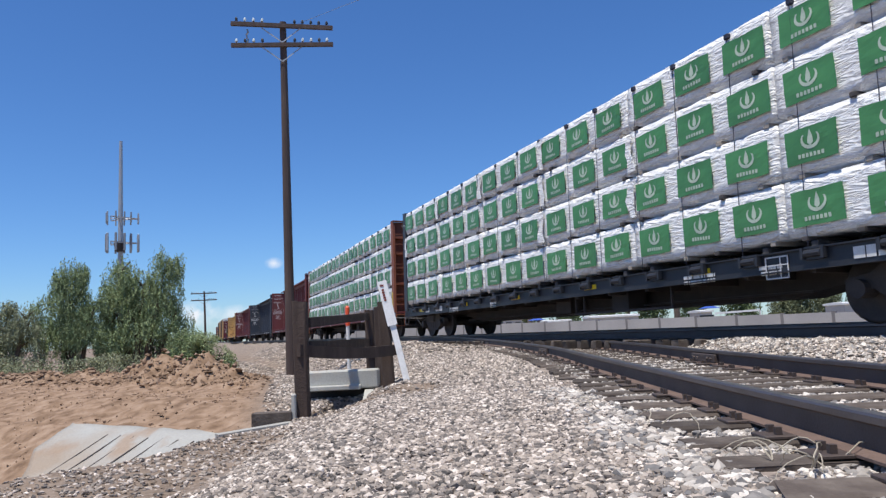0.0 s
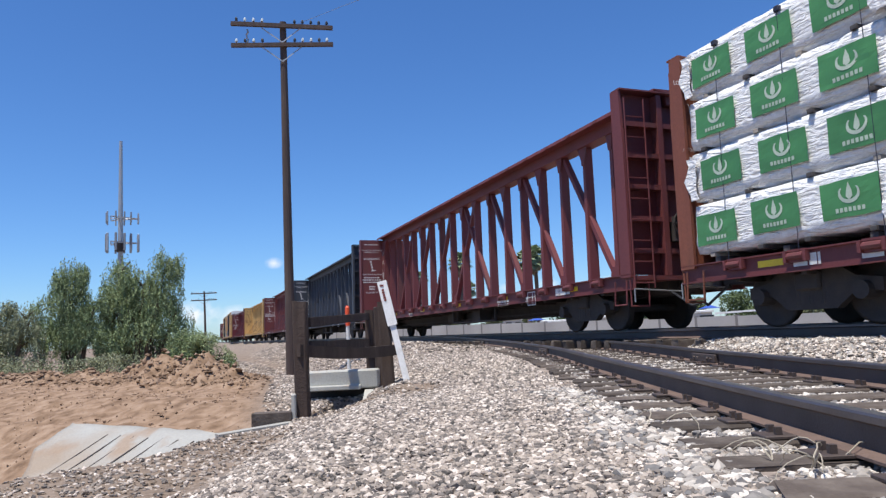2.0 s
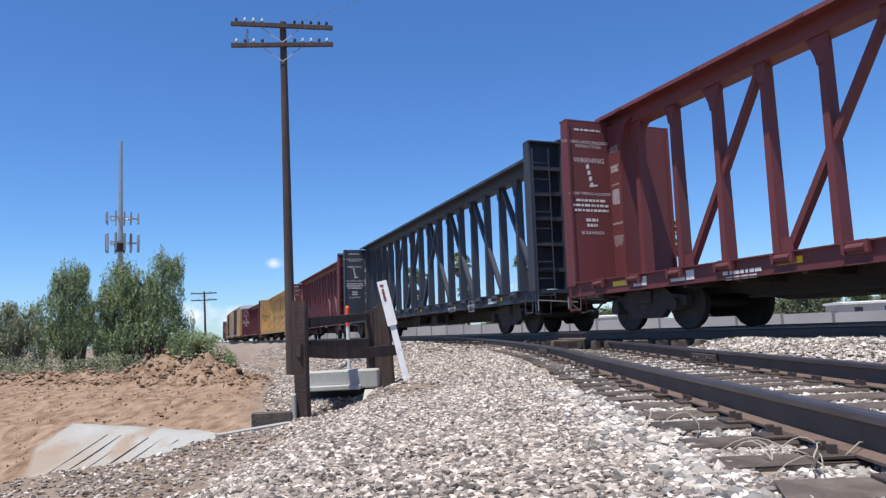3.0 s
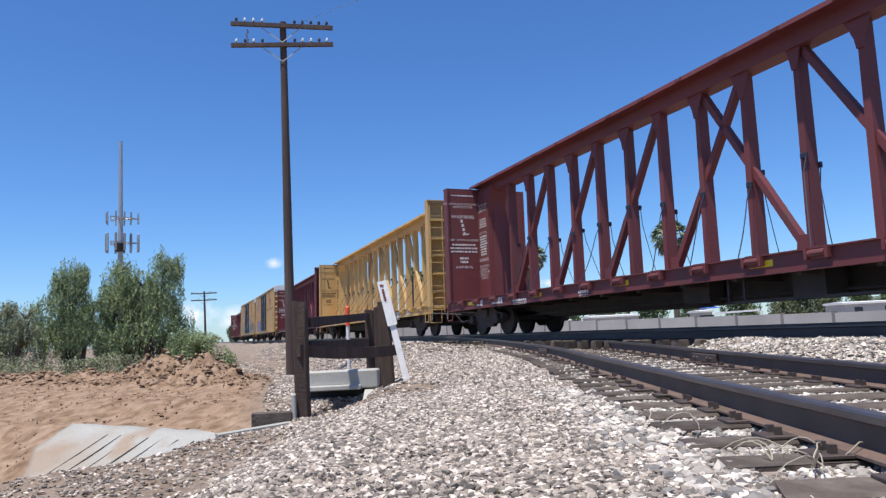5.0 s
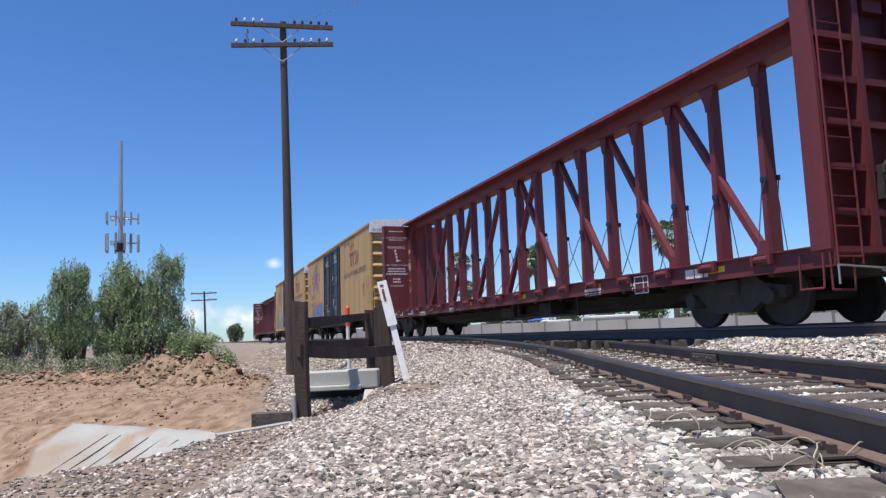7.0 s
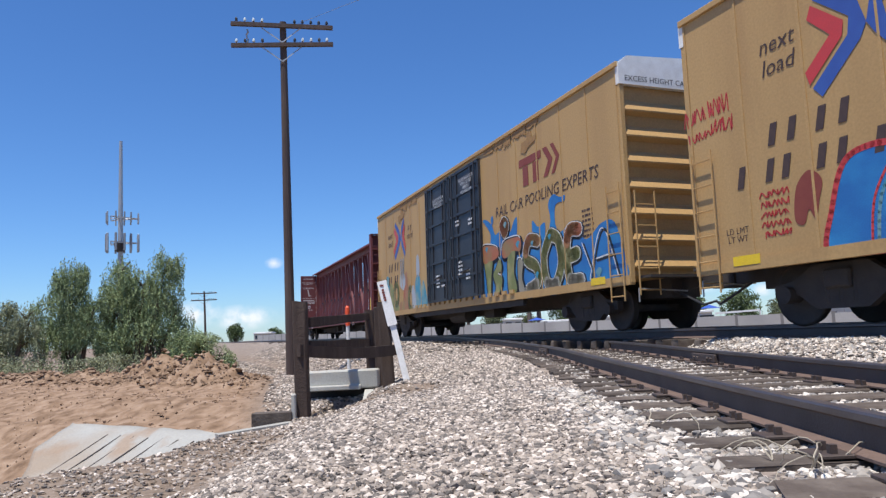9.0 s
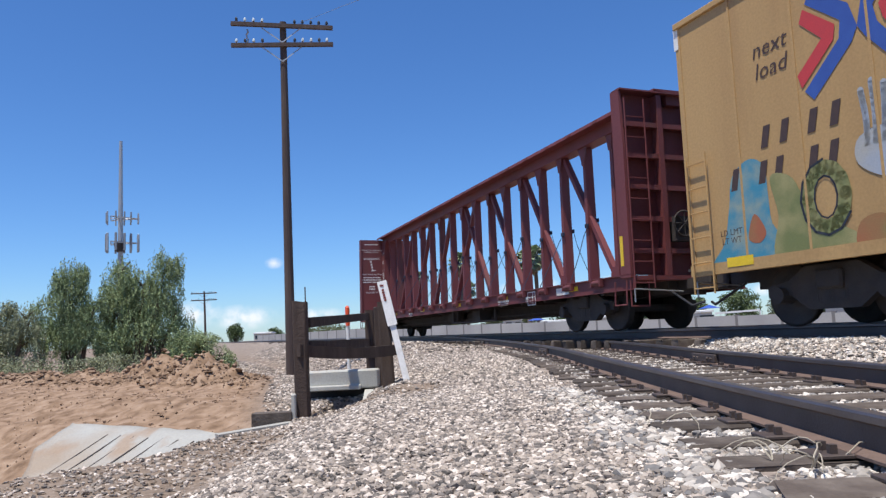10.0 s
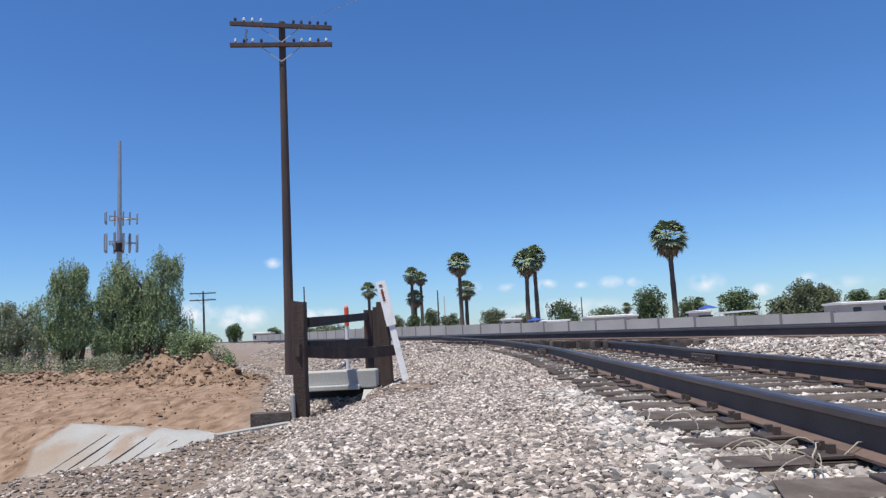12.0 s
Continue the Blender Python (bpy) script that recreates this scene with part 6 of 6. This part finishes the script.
# willows beyond the ditch
tree("willow_tree", "grey-green weeping willow on the far side of the ditch", -16.22, 31.0, [(-0.1, 3.9, 0.70, 1.5), (0.15, 2.1, 0.65, 1.5), (-0.6, 2.4, 0.45, 1.2), (0.85, 2.3, 0.5, 1.4)], 11000, 0.11, "willow", 1.4, 21)
tree("willow_tree", "tall dense green willow on the far side of the ditch", -13.92, 32.0, [(-0.75, 4.1, 0.85, 1.6), (0.1, 2.3, 1.35, 2.0), (1.3, 4.0, 0.75, 1.75), (-1.4, 2.6, 0.65, 1.7), (1.75, 1.9, 0.75, 1.7), (0.35, 3.6, 0.6, 1.3)], 21000, 0.115, "willow", 1.4, 22, 0.2)
tree("willow_tree", "spreading olive-green willow at the ditch's edge", -18.07, 29.5, [(-0.9, 1.9, 1.3, 1.5), (0.6, 2.0, 0.7, 1.3), (-2.6, 2.0, 1.4, 1.5)], 13000, 0.11, "scrub", 1.0, 23)
tree("willow_tree", "thin pale willow behind the others", -20.45, 36.0, [(0.0, 3.0, 0.65, 1.2), (0.2, 1.8, 0.5, 1.0)], 2600, 0.11, "willow", 1.5, 24, 0.08)
tree("bush", "low grey-green desert bush beside the willows", -10.39, 30.5, [(0.0, 0.95, 0.85, 0.95), (-0.7, 1.1, 0.8, 1.0), (0.7, 0.6, 0.6, 0.6)], 11000, 0.11, "willow", 0.2, 25, 0.05, "bush")
tree("bush", "dusty brown-green scrub at the heap's foot", -12.51, 28.5, [(0.0, 0.5, 1.1, 0.55), (-2.4, 0.5, 1.2, 0.5), (-4.6, 0.6, 1.4, 0.6)], 7000, 0.11, "scrub", 0.2, 26, 0.04, "bush")
# far trees: bearing, distance, half width, height
FAR = [
    (30.12, 105, 2.5, 5.43, "oak"), (41.17, 100, 2.8, 4.34, "oak"), (47.75, 95, 2.4, 5.06, "olive"),
    (52.35, 98, 2.0, 4.13, "olive"), (51.83, 110, 2.4, 3.13, "olive"), (60.8, 105, 2.2, 3.36, "oak"),
    (60.09, 95, 2.0, 3.41, "oak"), (22.42, 135, 3.2, 5.05, "oak"), (33.78, 150, 4.0, 3.74, "oak"),
    (44.72, 130, 2.6, 4.36, "oak"), (9.39, 140, 2.6, 4.24, "olive"), (1.15, 150, 2.2, 3.65, "olive"),
    (-2.89, 145, 1.8, 5.03, "olive"), (-9.44, 140, 1.8, 3.72, "olive"), (-6.57, 150, 1.6, 4.05, "oak"),
    (-44.27, 150, 1.7, 3.85, "oak"), (-35.86, 150, 1.7, 2.74, "oak"), (-25.36, 160, 4.2, 3.11, "olive"),
    (-17.55, 170, 3.0, 2.5, "olive"), (-36.86, 190, 3.5, 3.31, "olive"), (91.19, 150, 5.0, 3.41, "olive"),
    (17.63, 160, 3.0, 3.23, "olive"),
]
for i, (x, y, w, top, leaf) in enumerate(FAR):
    g = ground_at(x, y)
    h = top - g
    tree("tree", "distant %s tree beyond the concrete wall" % ("dark green" if leaf == "oak" else "dusty olive"), x, y,
         [(-w * 0.35, h * 0.58, w * 0.62, h * 0.36), (w * 0.35, h * 0.55, w * 0.62, h * 0.34), (0, h * 0.68, w * 0.6, h * 0.34), (0, h * 0.28, w * 0.8, h * 0.28)], 2600, 0.42, leaf, 0.0, 40 + i, 0.16)


def palm_parts(seed, tall, spread):
    """Trunk, green fan crown and skirt of dry fronds of a fan palm."""
    rnd = random.Random(seed)
    trunk = Shape()
    bend = rnd.uniform(-0.25, 0.25)
    for k in range(10):
        a, b = k / 10, (k + 1) / 10
        r = lambda t: 0.46 - 0.14 * t + 0.03 * math.sin(t * 40)
        trunk.tube((bend * a * a, 0, tall * a - 0.2), (bend * b * b, 0, tall * b - 0.2), r(a), r(b), n=8, caps=False)
    top = Vector((bend, 0, tall))

    def fans(sh, n, lo, hi, size):
        for i in range(n):
            az, el = rnd.uniform(0, 6.283), radians(rnd.uniform(lo, hi))
            d = Vector((math.cos(az) * math.cos(el), math.sin(az) * math.cos(el), math.sin(el)))
            s = d.cross(Vector((0, 0, 1))).normalized()
            u = s.cross(d)
            stem = size * 0.5
            sh.beam(top, top + d * stem, 0.04, 0.03, side=s)
            c = top + d * stem
            for k in range(-4, 5):
                a = k * 0.26
                q = d * math.cos(a) + s * math.sin(a)
                ln = size * (0.62 - 0.03 * abs(k)) * rnd.uniform(0.85, 1.1)
                m = c + q * ln * 0.6 + u * 0.04
                e = c + q * ln - Vector((0, 0, ln * rnd.uniform(0.15, 0.4)))
                wv = (s * math.cos(a) - d * math.sin(a)) * 0.085 * size
                sh.add([c, m - wv, m + wv, e], [(0, 1, 2), (1, 3, 2)])
    green, dry = Shape(), Shape()
    fans(green, 60, -30, 80, spread * 1.3)
    fans(dry, 50, -88, -30, spread * 1.15)
    return trunk, green, dry


def palm(x, y, top, spread, seed):
    g = ground_at(x, y)
    tall = top - g - spread * 1.1
    ob = thing("fan_palm", "tall fan palm with a skirt of dry fronds", "palm tree", pose(x, y, g), group="fan palms beyond the wall")
    t, gr, dr = palm_parts(seed, tall, spread)
    part("trunk", t, M["palmtrunk"], ob)
    part("crown", gr, M["frond"], ob)
    part("dry_skirt", dr, M["deadfrond"], ob, "hanging dry brown fronds")


for args in (
    (33.84, 105, 14.85, 2.25, 1), (15.1, 130, 14.37, 2.1, 2), (17.1, 132, 15.15, 1.95, 3),
    (3.28, 140, 15.36, 1.95, 4), (4.58, 150, 10.49, 1.75, 5), (-7.48, 165, 15.2, 1.65, 6),
    (-5.75, 180, 15.38, 1.5, 7), (-6.82, 168, 10.07, 1.75, 8), (-18.48, 175, 12.94, 1.7, 9),
):
    palm(*args)
for x, y, top, sp, sd in ((53.38, 150, 4.69, 1.2, 10), (43.24, 170, 4.78, 1.0, 11)):
    palm(x, y, top, sp, sd)

# ---- houses and trailers beyond the wall ----
M["roofwhite"] = material("white_metal_roof", (0.78, 0.77, 0.74), 0.5, 0, (0.62, 0.6, 0.56), 0.6, 0.6, 0.03, 12)
M["siding"] = material("cream_siding", (0.55, 0.50, 0.43), 0.8, 0, (0.45, 0.41, 0.36), 0.6, 0.6, 0.1, 15)
M["bluetarp"] = material("blue_canopy", (0.03, 0.09, 0.42), 0.6, 0, (0.03, 0.07, 0.3), 1, 0.5, 0.05, 10)
M["dark"] = material("dark_window", (0.03, 0.035, 0.04), 0.2, 0, (0.05, 0.05, 0.06), 1, 0.5, 0.0)


def trailer(x0, x1, y, zr, h, label):
    """A long low mobile home: walls, a shallow white roof with a deep edge, windows."""
    ob = thing("mobile_home", label, "house")
    d = 4.0
    part("wall", Shape().box(x0 + 0.15, x1 - 0.15, y, y + d, -1.6, zr - 0.3), M["siding"], ob)
    rf = Shape().extrude([(y - 0.2, zr - 0.32), (y + d + 0.2, zr - 0.32), (y + d + 0.2, zr - 0.12), (y + d / 2, zr), (y - 0.2, zr - 0.12)], "x", x0, x1)
    part("roof", rf, M["roofwhite"], ob, "white metal roof")
    n = max(2, int((x1 - x0) / 2.5))
    for i in range(n):
        cx = x0 + (i + 0.5) * (x1 - x0) / n
        part("window", Shape().bevelled(cx - 0.45, cx + 0.45, y - 0.03, y + 0.01, zr - 1.35, zr - 0.65, 0.01), M["dark"], ob)


trailer(17.88, 24.28, 90.0, 1.22, 2.6, "long white-roofed mobile home beyond the concrete wall")
trailer(43.25, 49.87, 78.0, 1.26, 2.6, "cream mobile home with a white roof beyond the wall")
trailer(8.82, 11.77, 110.0, 1.68, 2.6, "small white-roofed mobile home beyond the wall")
trailer(14.21, 18.35, 105.0, 1.05, 2.6, "low pale mobile home beyond the wall")
trailer(-37.91, -34.37, 140.0, 1.71, 2.6, "pale house with a white roof far behind the line")
trailer(29.73, 31.32, 84.0, 1.22, 2.6, "small cream shed beyond the wall")
for bx0, bx1, bz, by in ((31.73, 33.74, 1.85, 88.0), (12.9, 15.54, 1.61, 112.0)):
    ob = thing("canopy_tent", "blue canopy tent on thin poles beyond the wall", "canopy")
    mx = (bx0 + bx1) / 2
    part("canopy", Shape().add([(bx0, by, bz - 0.45), (bx1, by, bz - 0.45), (bx1, by + 2, bz - 0.45), (bx0, by + 2, bz - 0.45), (mx, by + 1, bz)], [(0, 1, 4), (1, 2, 4), (2, 3, 4), (3, 0, 4), (3, 2, 1, 0)]), M["bluetarp"], ob)
    for leg_x in (bx0 + 0.05, bx1 - 0.05):
        part("leg", Shape().tube((leg_x, by + 0.05, -1.6), (leg_x, by + 0.05, bz - 0.45), 0.03, n=6), M["galv"], ob)
ob = thing("white_frame", "white tubular carport frame beyond the wall", "carport")
_fa, _fb = Vector((26.29, 70.0, 0.62)), Vector((30.67, 70.0, 0.74))
part("beam", Shape().beam(_fa, _fb, 0.14, 0.18), M["white"], ob)
for q in (_fa, _fb):
    part("leg", Shape().tube((q.x, q.y, -1.6), (q.x, q.y, q.z), 0.06, n=6), M["white"], ob)


# ---- loose stones ----
def stone_material(name, stops):
    m = bpy.data.materials.new(name)
    m.use_nodes = True
    n, l = m.node_tree.nodes, m.node_tree.links
    b = n["Principled BSDF"]
    b.inputs["Roughness"].default_value = 0.9
    b.inputs["Specular IOR Level"].default_value = 0.25
    geo = n.new("ShaderNodeNewGeometry")
    r = n.new("ShaderNodeValToRGB")
    r.color_ramp.interpolation = "LINEAR"
    while len(r.color_ramp.elements) < len(stops):
        r.color_ramp.elements.new(0.5)
    for e, (p, c) in zip(r.color_ramp.elements, stops):
        e.position, e.color = p, (*c, 1)
    l.new(geo.outputs["Random Per Island"], r.inputs[0])
    t = n.new("ShaderNodeTexNoise")
    t.inputs["Scale"].default_value, t.inputs["Detail"].default_value = 45, 5
    l.new(geo.outputs["Position"], t.inputs["Vector"])
    mp = n.new("ShaderNodeMapRange")
    mp.inputs[3].default_value, mp.inputs[4].default_value = 0.72, 1.25
    l.new(t.outputs["Fac"], mp.inputs[0])
    h = n.new("ShaderNodeHueSaturation")
    l.new(r.outputs[0], h.inputs["Color"])
    l.new(mp.outputs[0], h.inputs["Value"])
    l.new(h.outputs[0], b.inputs["Base Color"])
    return m


M["stone"] = stone_material("ballast_stone", [(0.0, (0.09, 0.082, 0.076)), (0.2, (0.185, 0.162, 0.146)), (0.45, (0.295, 0.25, 0.212)), (0.75, (0.44, 0.372, 0.315)), (1.0, (0.78, 0.69, 0.61))])
M["palestone"] = stone_material("pale_ballast_stone", [(0.0, (0.14, 0.135, 0.135)), (0.25, (0.26, 0.242, 0.225)), (0.55, (0.42, 0.378, 0.333)), (1.0, (0.74, 0.68, 0.61))])
M["grit"] = stone_material("dusty_grit", [(0.0, (0.09, 0.07, 0.055)), (0.5, (0.22, 0.17, 0.13)), (0.85, (0.34, 0.27, 0.21)), (1.0, (0.55, 0.48, 0.41))])
M["clod"] = stone_material("earth_clod", [(0.0, (0.13, 0.085, 0.055)), (0.5, (0.25, 0.168, 0.112)), (1.0, (0.37, 0.265, 0.19))])
_ico = bmesh.new()
bmesh.ops.create_icosphere(_ico, subdivisions=1, radius=1.0)
ICO_V, ICO_F = np.array([v.co[:] for v in _ico.verts]), np.array([[v.index for v in f.verts] for f in _ico.faces])
_ico.free()
# a coarser pebble of twelve triangles for the far ones
OCT_V = np.array([(1, 0, 0), (0, 1, 0), (-1, 0, 0), (0, -1, 0), (0.2, 0.1, 1), (0, 0, -1)], float)
OCT_F = np.array([(0, 1, 4), (1, 2, 4), (2, 3, 4), (3, 0, 4), (1, 0, 5), (2, 1, 5), (3, 2, 5), (0, 3, 5)])


def scatter(name, label, x, y, size, mat, rng, coarse=False, sink=0.25, flat_=0.68):
    n = len(x)
    z, o = [np.concatenate(c) for c in zip(*[[ground_height(x[i:i + 8000], y[i:i + 8000])[k] for k in (0, 3)] for i in range(0, n, 8000)])]
    near = np.hypot(x, y) < 60
    z = z + np.where(near, fbm(x, y, 0.9) * 0.035, 0) * (0.25 + 0.75 * smooth(1.3, 2.2, abs(o)))
    base, faces = (OCT_V, OCT_F) if coarse else (ICO_V, ICO_F)
    k = len(base)
    jig = 1 + rng.normal(size=(n, k, 1)) * 0.25
    sc = size[:, None] * np.stack([0.75 + 0.6 * rng.random(n), 0.6 + 0.5 * rng.random(n), flat_ * (0.6 + 0.6 * rng.random(n))], 1)
    V = base[None] * jig * sc[:, None, :]
    t1, t2 = (rng.random(n) - 0.5) * 0.9, rng.random(n) * 6.283
    c, s = np.cos(t1)[:, None], np.sin(t1)[:, None]
    V = np.stack([V[..., 0], V[..., 1] * c - V[..., 2] * s, V[..., 1] * s + V[..., 2] * c], -1)
    c, s = np.cos(t2)[:, None], np.sin(t2)[:, None]
    V = np.stack([V[..., 0] * c - V[..., 1] * s, V[..., 0] * s + V[..., 1] * c, V[..., 2]], -1)
    V += np.stack([x, y, z + size * (0.5 - sink)], 1)[:, None, :]
    F = (faces[None] + (np.arange(n) * k)[:, None, None]).reshape(-1, 3)
    ob = tagged(new(name, quick_mesh(name, V.reshape(-1, 3), F, mat)), label, "gravel", kind="stuff")
    return ob


def candidates(rng, n, x0, x1, y0, y1, test):
    x, y = rng.uniform(x0, x1, n), rng.uniform(y0, y1, n)
    z, b, e, os_, om = [np.concatenate(c) for c in zip(*[ground_height(x[i:i + 8000], y[i:i + 8000]) for i in range(0, n, 8000)])]
    k = test(x, y, z, b, e, os_, om)
    return x[k], y[k]


_r = np.random.default_rng(7)
# thick ballast beside the spur, close to the eye
_x, _y = candidates(_r, 105000, -3.2, 2.6, 1.9, 8.0, lambda x, y, z, b, e, o, m: (o > 1.34 + 0.06 * np.sin(y * 5 + x) - 0.10 * smooth(5.5, 3.5, y) - 0.2 * (np.sin(y * 12.1) > 0.6) * _r.random(len(x))) & (_r.random(len(x)) < b * 1.0 + 0.10))
scatter("ballast_gravel", "pale pink and grey crushed stone ballast", _x, _y, _r.uniform(0.009, 0.023, len(_x)), M["stone"], _r)
_x, _y = candidates(_r, 80000, -4.5, 5.5, 8.0, 18.0, lambda x, y, z, b, e, o, m: (np.abs(o) > 1.36) & (_r.random(len(x)) < b * 0.95 + 0.06) & (np.abs(m) > 1.2) & (e < 0.3))
scatter("ballast_gravel", "pale crushed stone ballast round the fence", _x, _y, _r.uniform(0.016, 0.036, len(_x)), M["stone"], _r, True)
# between the rails and between the tracks
_x, _y = candidates(_r, 16000, 0.8, 4.2, 2.2, 8.0, lambda x, y, z, b, e, o, m: (np.abs(o) < 1.15))
scatter("ballast_gravel", "pale stones between the nearest ties of the spur", _x, _y, _r.uniform(0.012, 0.026, len(_x)), M["palestone"], _r, sink=0.2)
# larger pale stones along the ends of the nearest ties
_x, _y = candidates(_r, 9000, 0.2, 2.2, 2.0, 7.0, lambda x, y, z, b, e, o, m: (o > 1.2) & (o < 1.9) & (_r.random(len(x)) < np.exp(-((o - 1.42) / 0.22) ** 2)))
scatter("ballast_gravel", "large pale stones along the ends of the ties", _x, _y, 0.016 + 0.020 * _r.random(len(_x)) ** 2, M["palestone"], _r, sink=0.15)
_x, _y = candidates(_r, 22000, 0.5, 4.2, 8.0, 22.0, lambda x, y, z, b, e, o, m: (np.abs(o) < 1.15))
scatter("ballast_gravel", "pale stones between the ties of the spur", _x, _y, _r.uniform(0.018, 0.036, len(_x)), M["palestone"], _r, True, sink=0.15)
_x, _y = candidates(_r, 42000, 2.0, 10.5, 6.0, 22.0, lambda x, y, z, b, e, o, m: (o < -1.2) & (m > 1.0) & (m < 5))
scatter("ballast_gravel", "pale stones heaped between the two tracks", _x, _y, _r.uniform(0.022, 0.045, len(_x)), M["palestone"], _r, True)
_x, _y = candidates(_r, 44000, -18, 2.5, 18.0, 60.0, lambda x, y, z, b, e, o, m: (m > -5.5) & (m < 8.5) & (e < 0.4) & (_r.random(len(x)) < 0.8))
scatter("ballast_gravel", "stones on the shoulder of the main line", _x, _y, _r.uniform(0.03, 0.06, len(_x)), M["stone"], _r, True)
# grit on the bare ground and clods in the ditch
_x, _y = candidates(_r, 16000, -7, 2, 2.2, 11.0, lambda x, y, z, b, e, o, m: (b < 0.6) & (e < 0.3))
scatter("grit", "small stones scattered over dusty ground", _x, _y, _r.uniform(0.006, 0.020, len(_x)), M["grit"], _r, True)
_x, _y = candidates(_r, 26000, -16, -2, 7.0, 22.0, lambda x, y, z, b, e, o, m: (e > 0.5) & (_r.random(len(x)) < 0.25 + 0.9 * np.exp(-((z + 0.45) / 0.22) ** 2)))
scatter("earth_clods", "orange clods of dug earth", _x, _y, _r.uniform(0.006, 0.034, len(_x)) * _r.uniform(0.5, 1.3, len(_x)), M["clod"], _r, True)
_x, _y = candidates(_r, 60000, -22, -3, 9.0, 26.0, lambda x, y, z, b, e, o, m: (e > 0.3) & (z > -0.68) & (_r.random(len(x)) < 0.75))
scatter("earth_clods", "rough dark clods piled along the heap of dug earth", _x, _y, 0.015 + 0.075 * _r.random(len(_x)) ** 3, M["clod"], _r, True)

# dry weeds caught by the rail
weed = thing("dry_weed", "dry straw-coloured weeds lying against the rail", "weed")
M["straw"] = material("straw", (0.42, 0.37, 0.29), 0.9, 0, (0.30, 0.26, 0.2), 9, 0.5, 0.0)
_rw = random.Random(4)
for cx, cy, n in ((1.36, 3.1, 4), (1.47, 2.9, 5), (1.22, 4.2, 2), (1.05, 5.1, 2)):
    for k in range(n):
        p = Vector((cx + _rw.uniform(-0.10, 0.10), cy + _rw.uniform(-0.12, 0.12), -0.415))
        a, step = _rw.uniform(0, 6.28), _rw.uniform(0.03, 0.05)
        pts = [p]
        for j in range(7):
            a += _rw.uniform(-0.7, 0.7)
            pts.append(pts[-1] + Vector((math.cos(a) * step, math.sin(a) * step, 0.028 * math.cos(j * 0.55))))
        part("stalk", Shape().rope(pts, [0.0042 - 0.0004 * j for j in range(8)]), M["straw"], weed)

# fish plates where the spur's rails are joined
joint = Shape().bevelled(-0.45, 0.45, -0.06, -0.012, 0.02, 0.125, 0.008).bevelled(-0.45, 0.45, 0.012, 0.06, 0.02, 0.125, 0.008)
for _q in (-0.33, -0.2, 0.2, 0.33):
    joint.tube((_q, -0.085, 0.072), (_q, 0.085, 0.072), 0.016, n=6)
JOINT = joint.mesh("joint_bar", [M["rail"]])
for _s, _o in ((4.4, 0.7525), (-0.4, -0.7525)):
    _jx, _jy, _jh, _jz, _je = [float(q) for q in spur_line(_s)]
    jb = new("joint_bar", JOINT)
    jb.parent = spur_track
    jb.matrix_world = pose(_jx + math.sin(_jh) * _o, _jy - math.cos(_jh) * _o, _jz - 0.178) @ Matrix.Rotation(_jh, 4, "Z")

# spikes and plates on the spur's near rail
plate = Shape().bevelled(-0.09, 0.09, -0.18, 0.18, 0, 0.018, 0.004)
plate.box(-0.06, -0.03, 0.085, 0.115, 0.015, 0.055).box(0.03, 0.06, 0.085, 0.115, 0.015, 0.055)
plate.box(-0.06, -0.03, -0.115, -0.085, 0.015, 0.055).box(0.03, 0.06, -0.115, -0.085, 0.015, 0.055)
PLATE = plate.mesh("tie_plate", [M["rail"]])
for tie in [o for o in spur_track.children if o.name.startswith("tie")]:
    if tie.matrix_basis.translation.y > 18:
        continue
    for o in (0.7525, -0.7525):
        pl = new("tie_plate", PLATE)
        pl.parent = spur_track
        pl.matrix_world = tie.matrix_basis @ pose(0, o, 0.001)


motions()
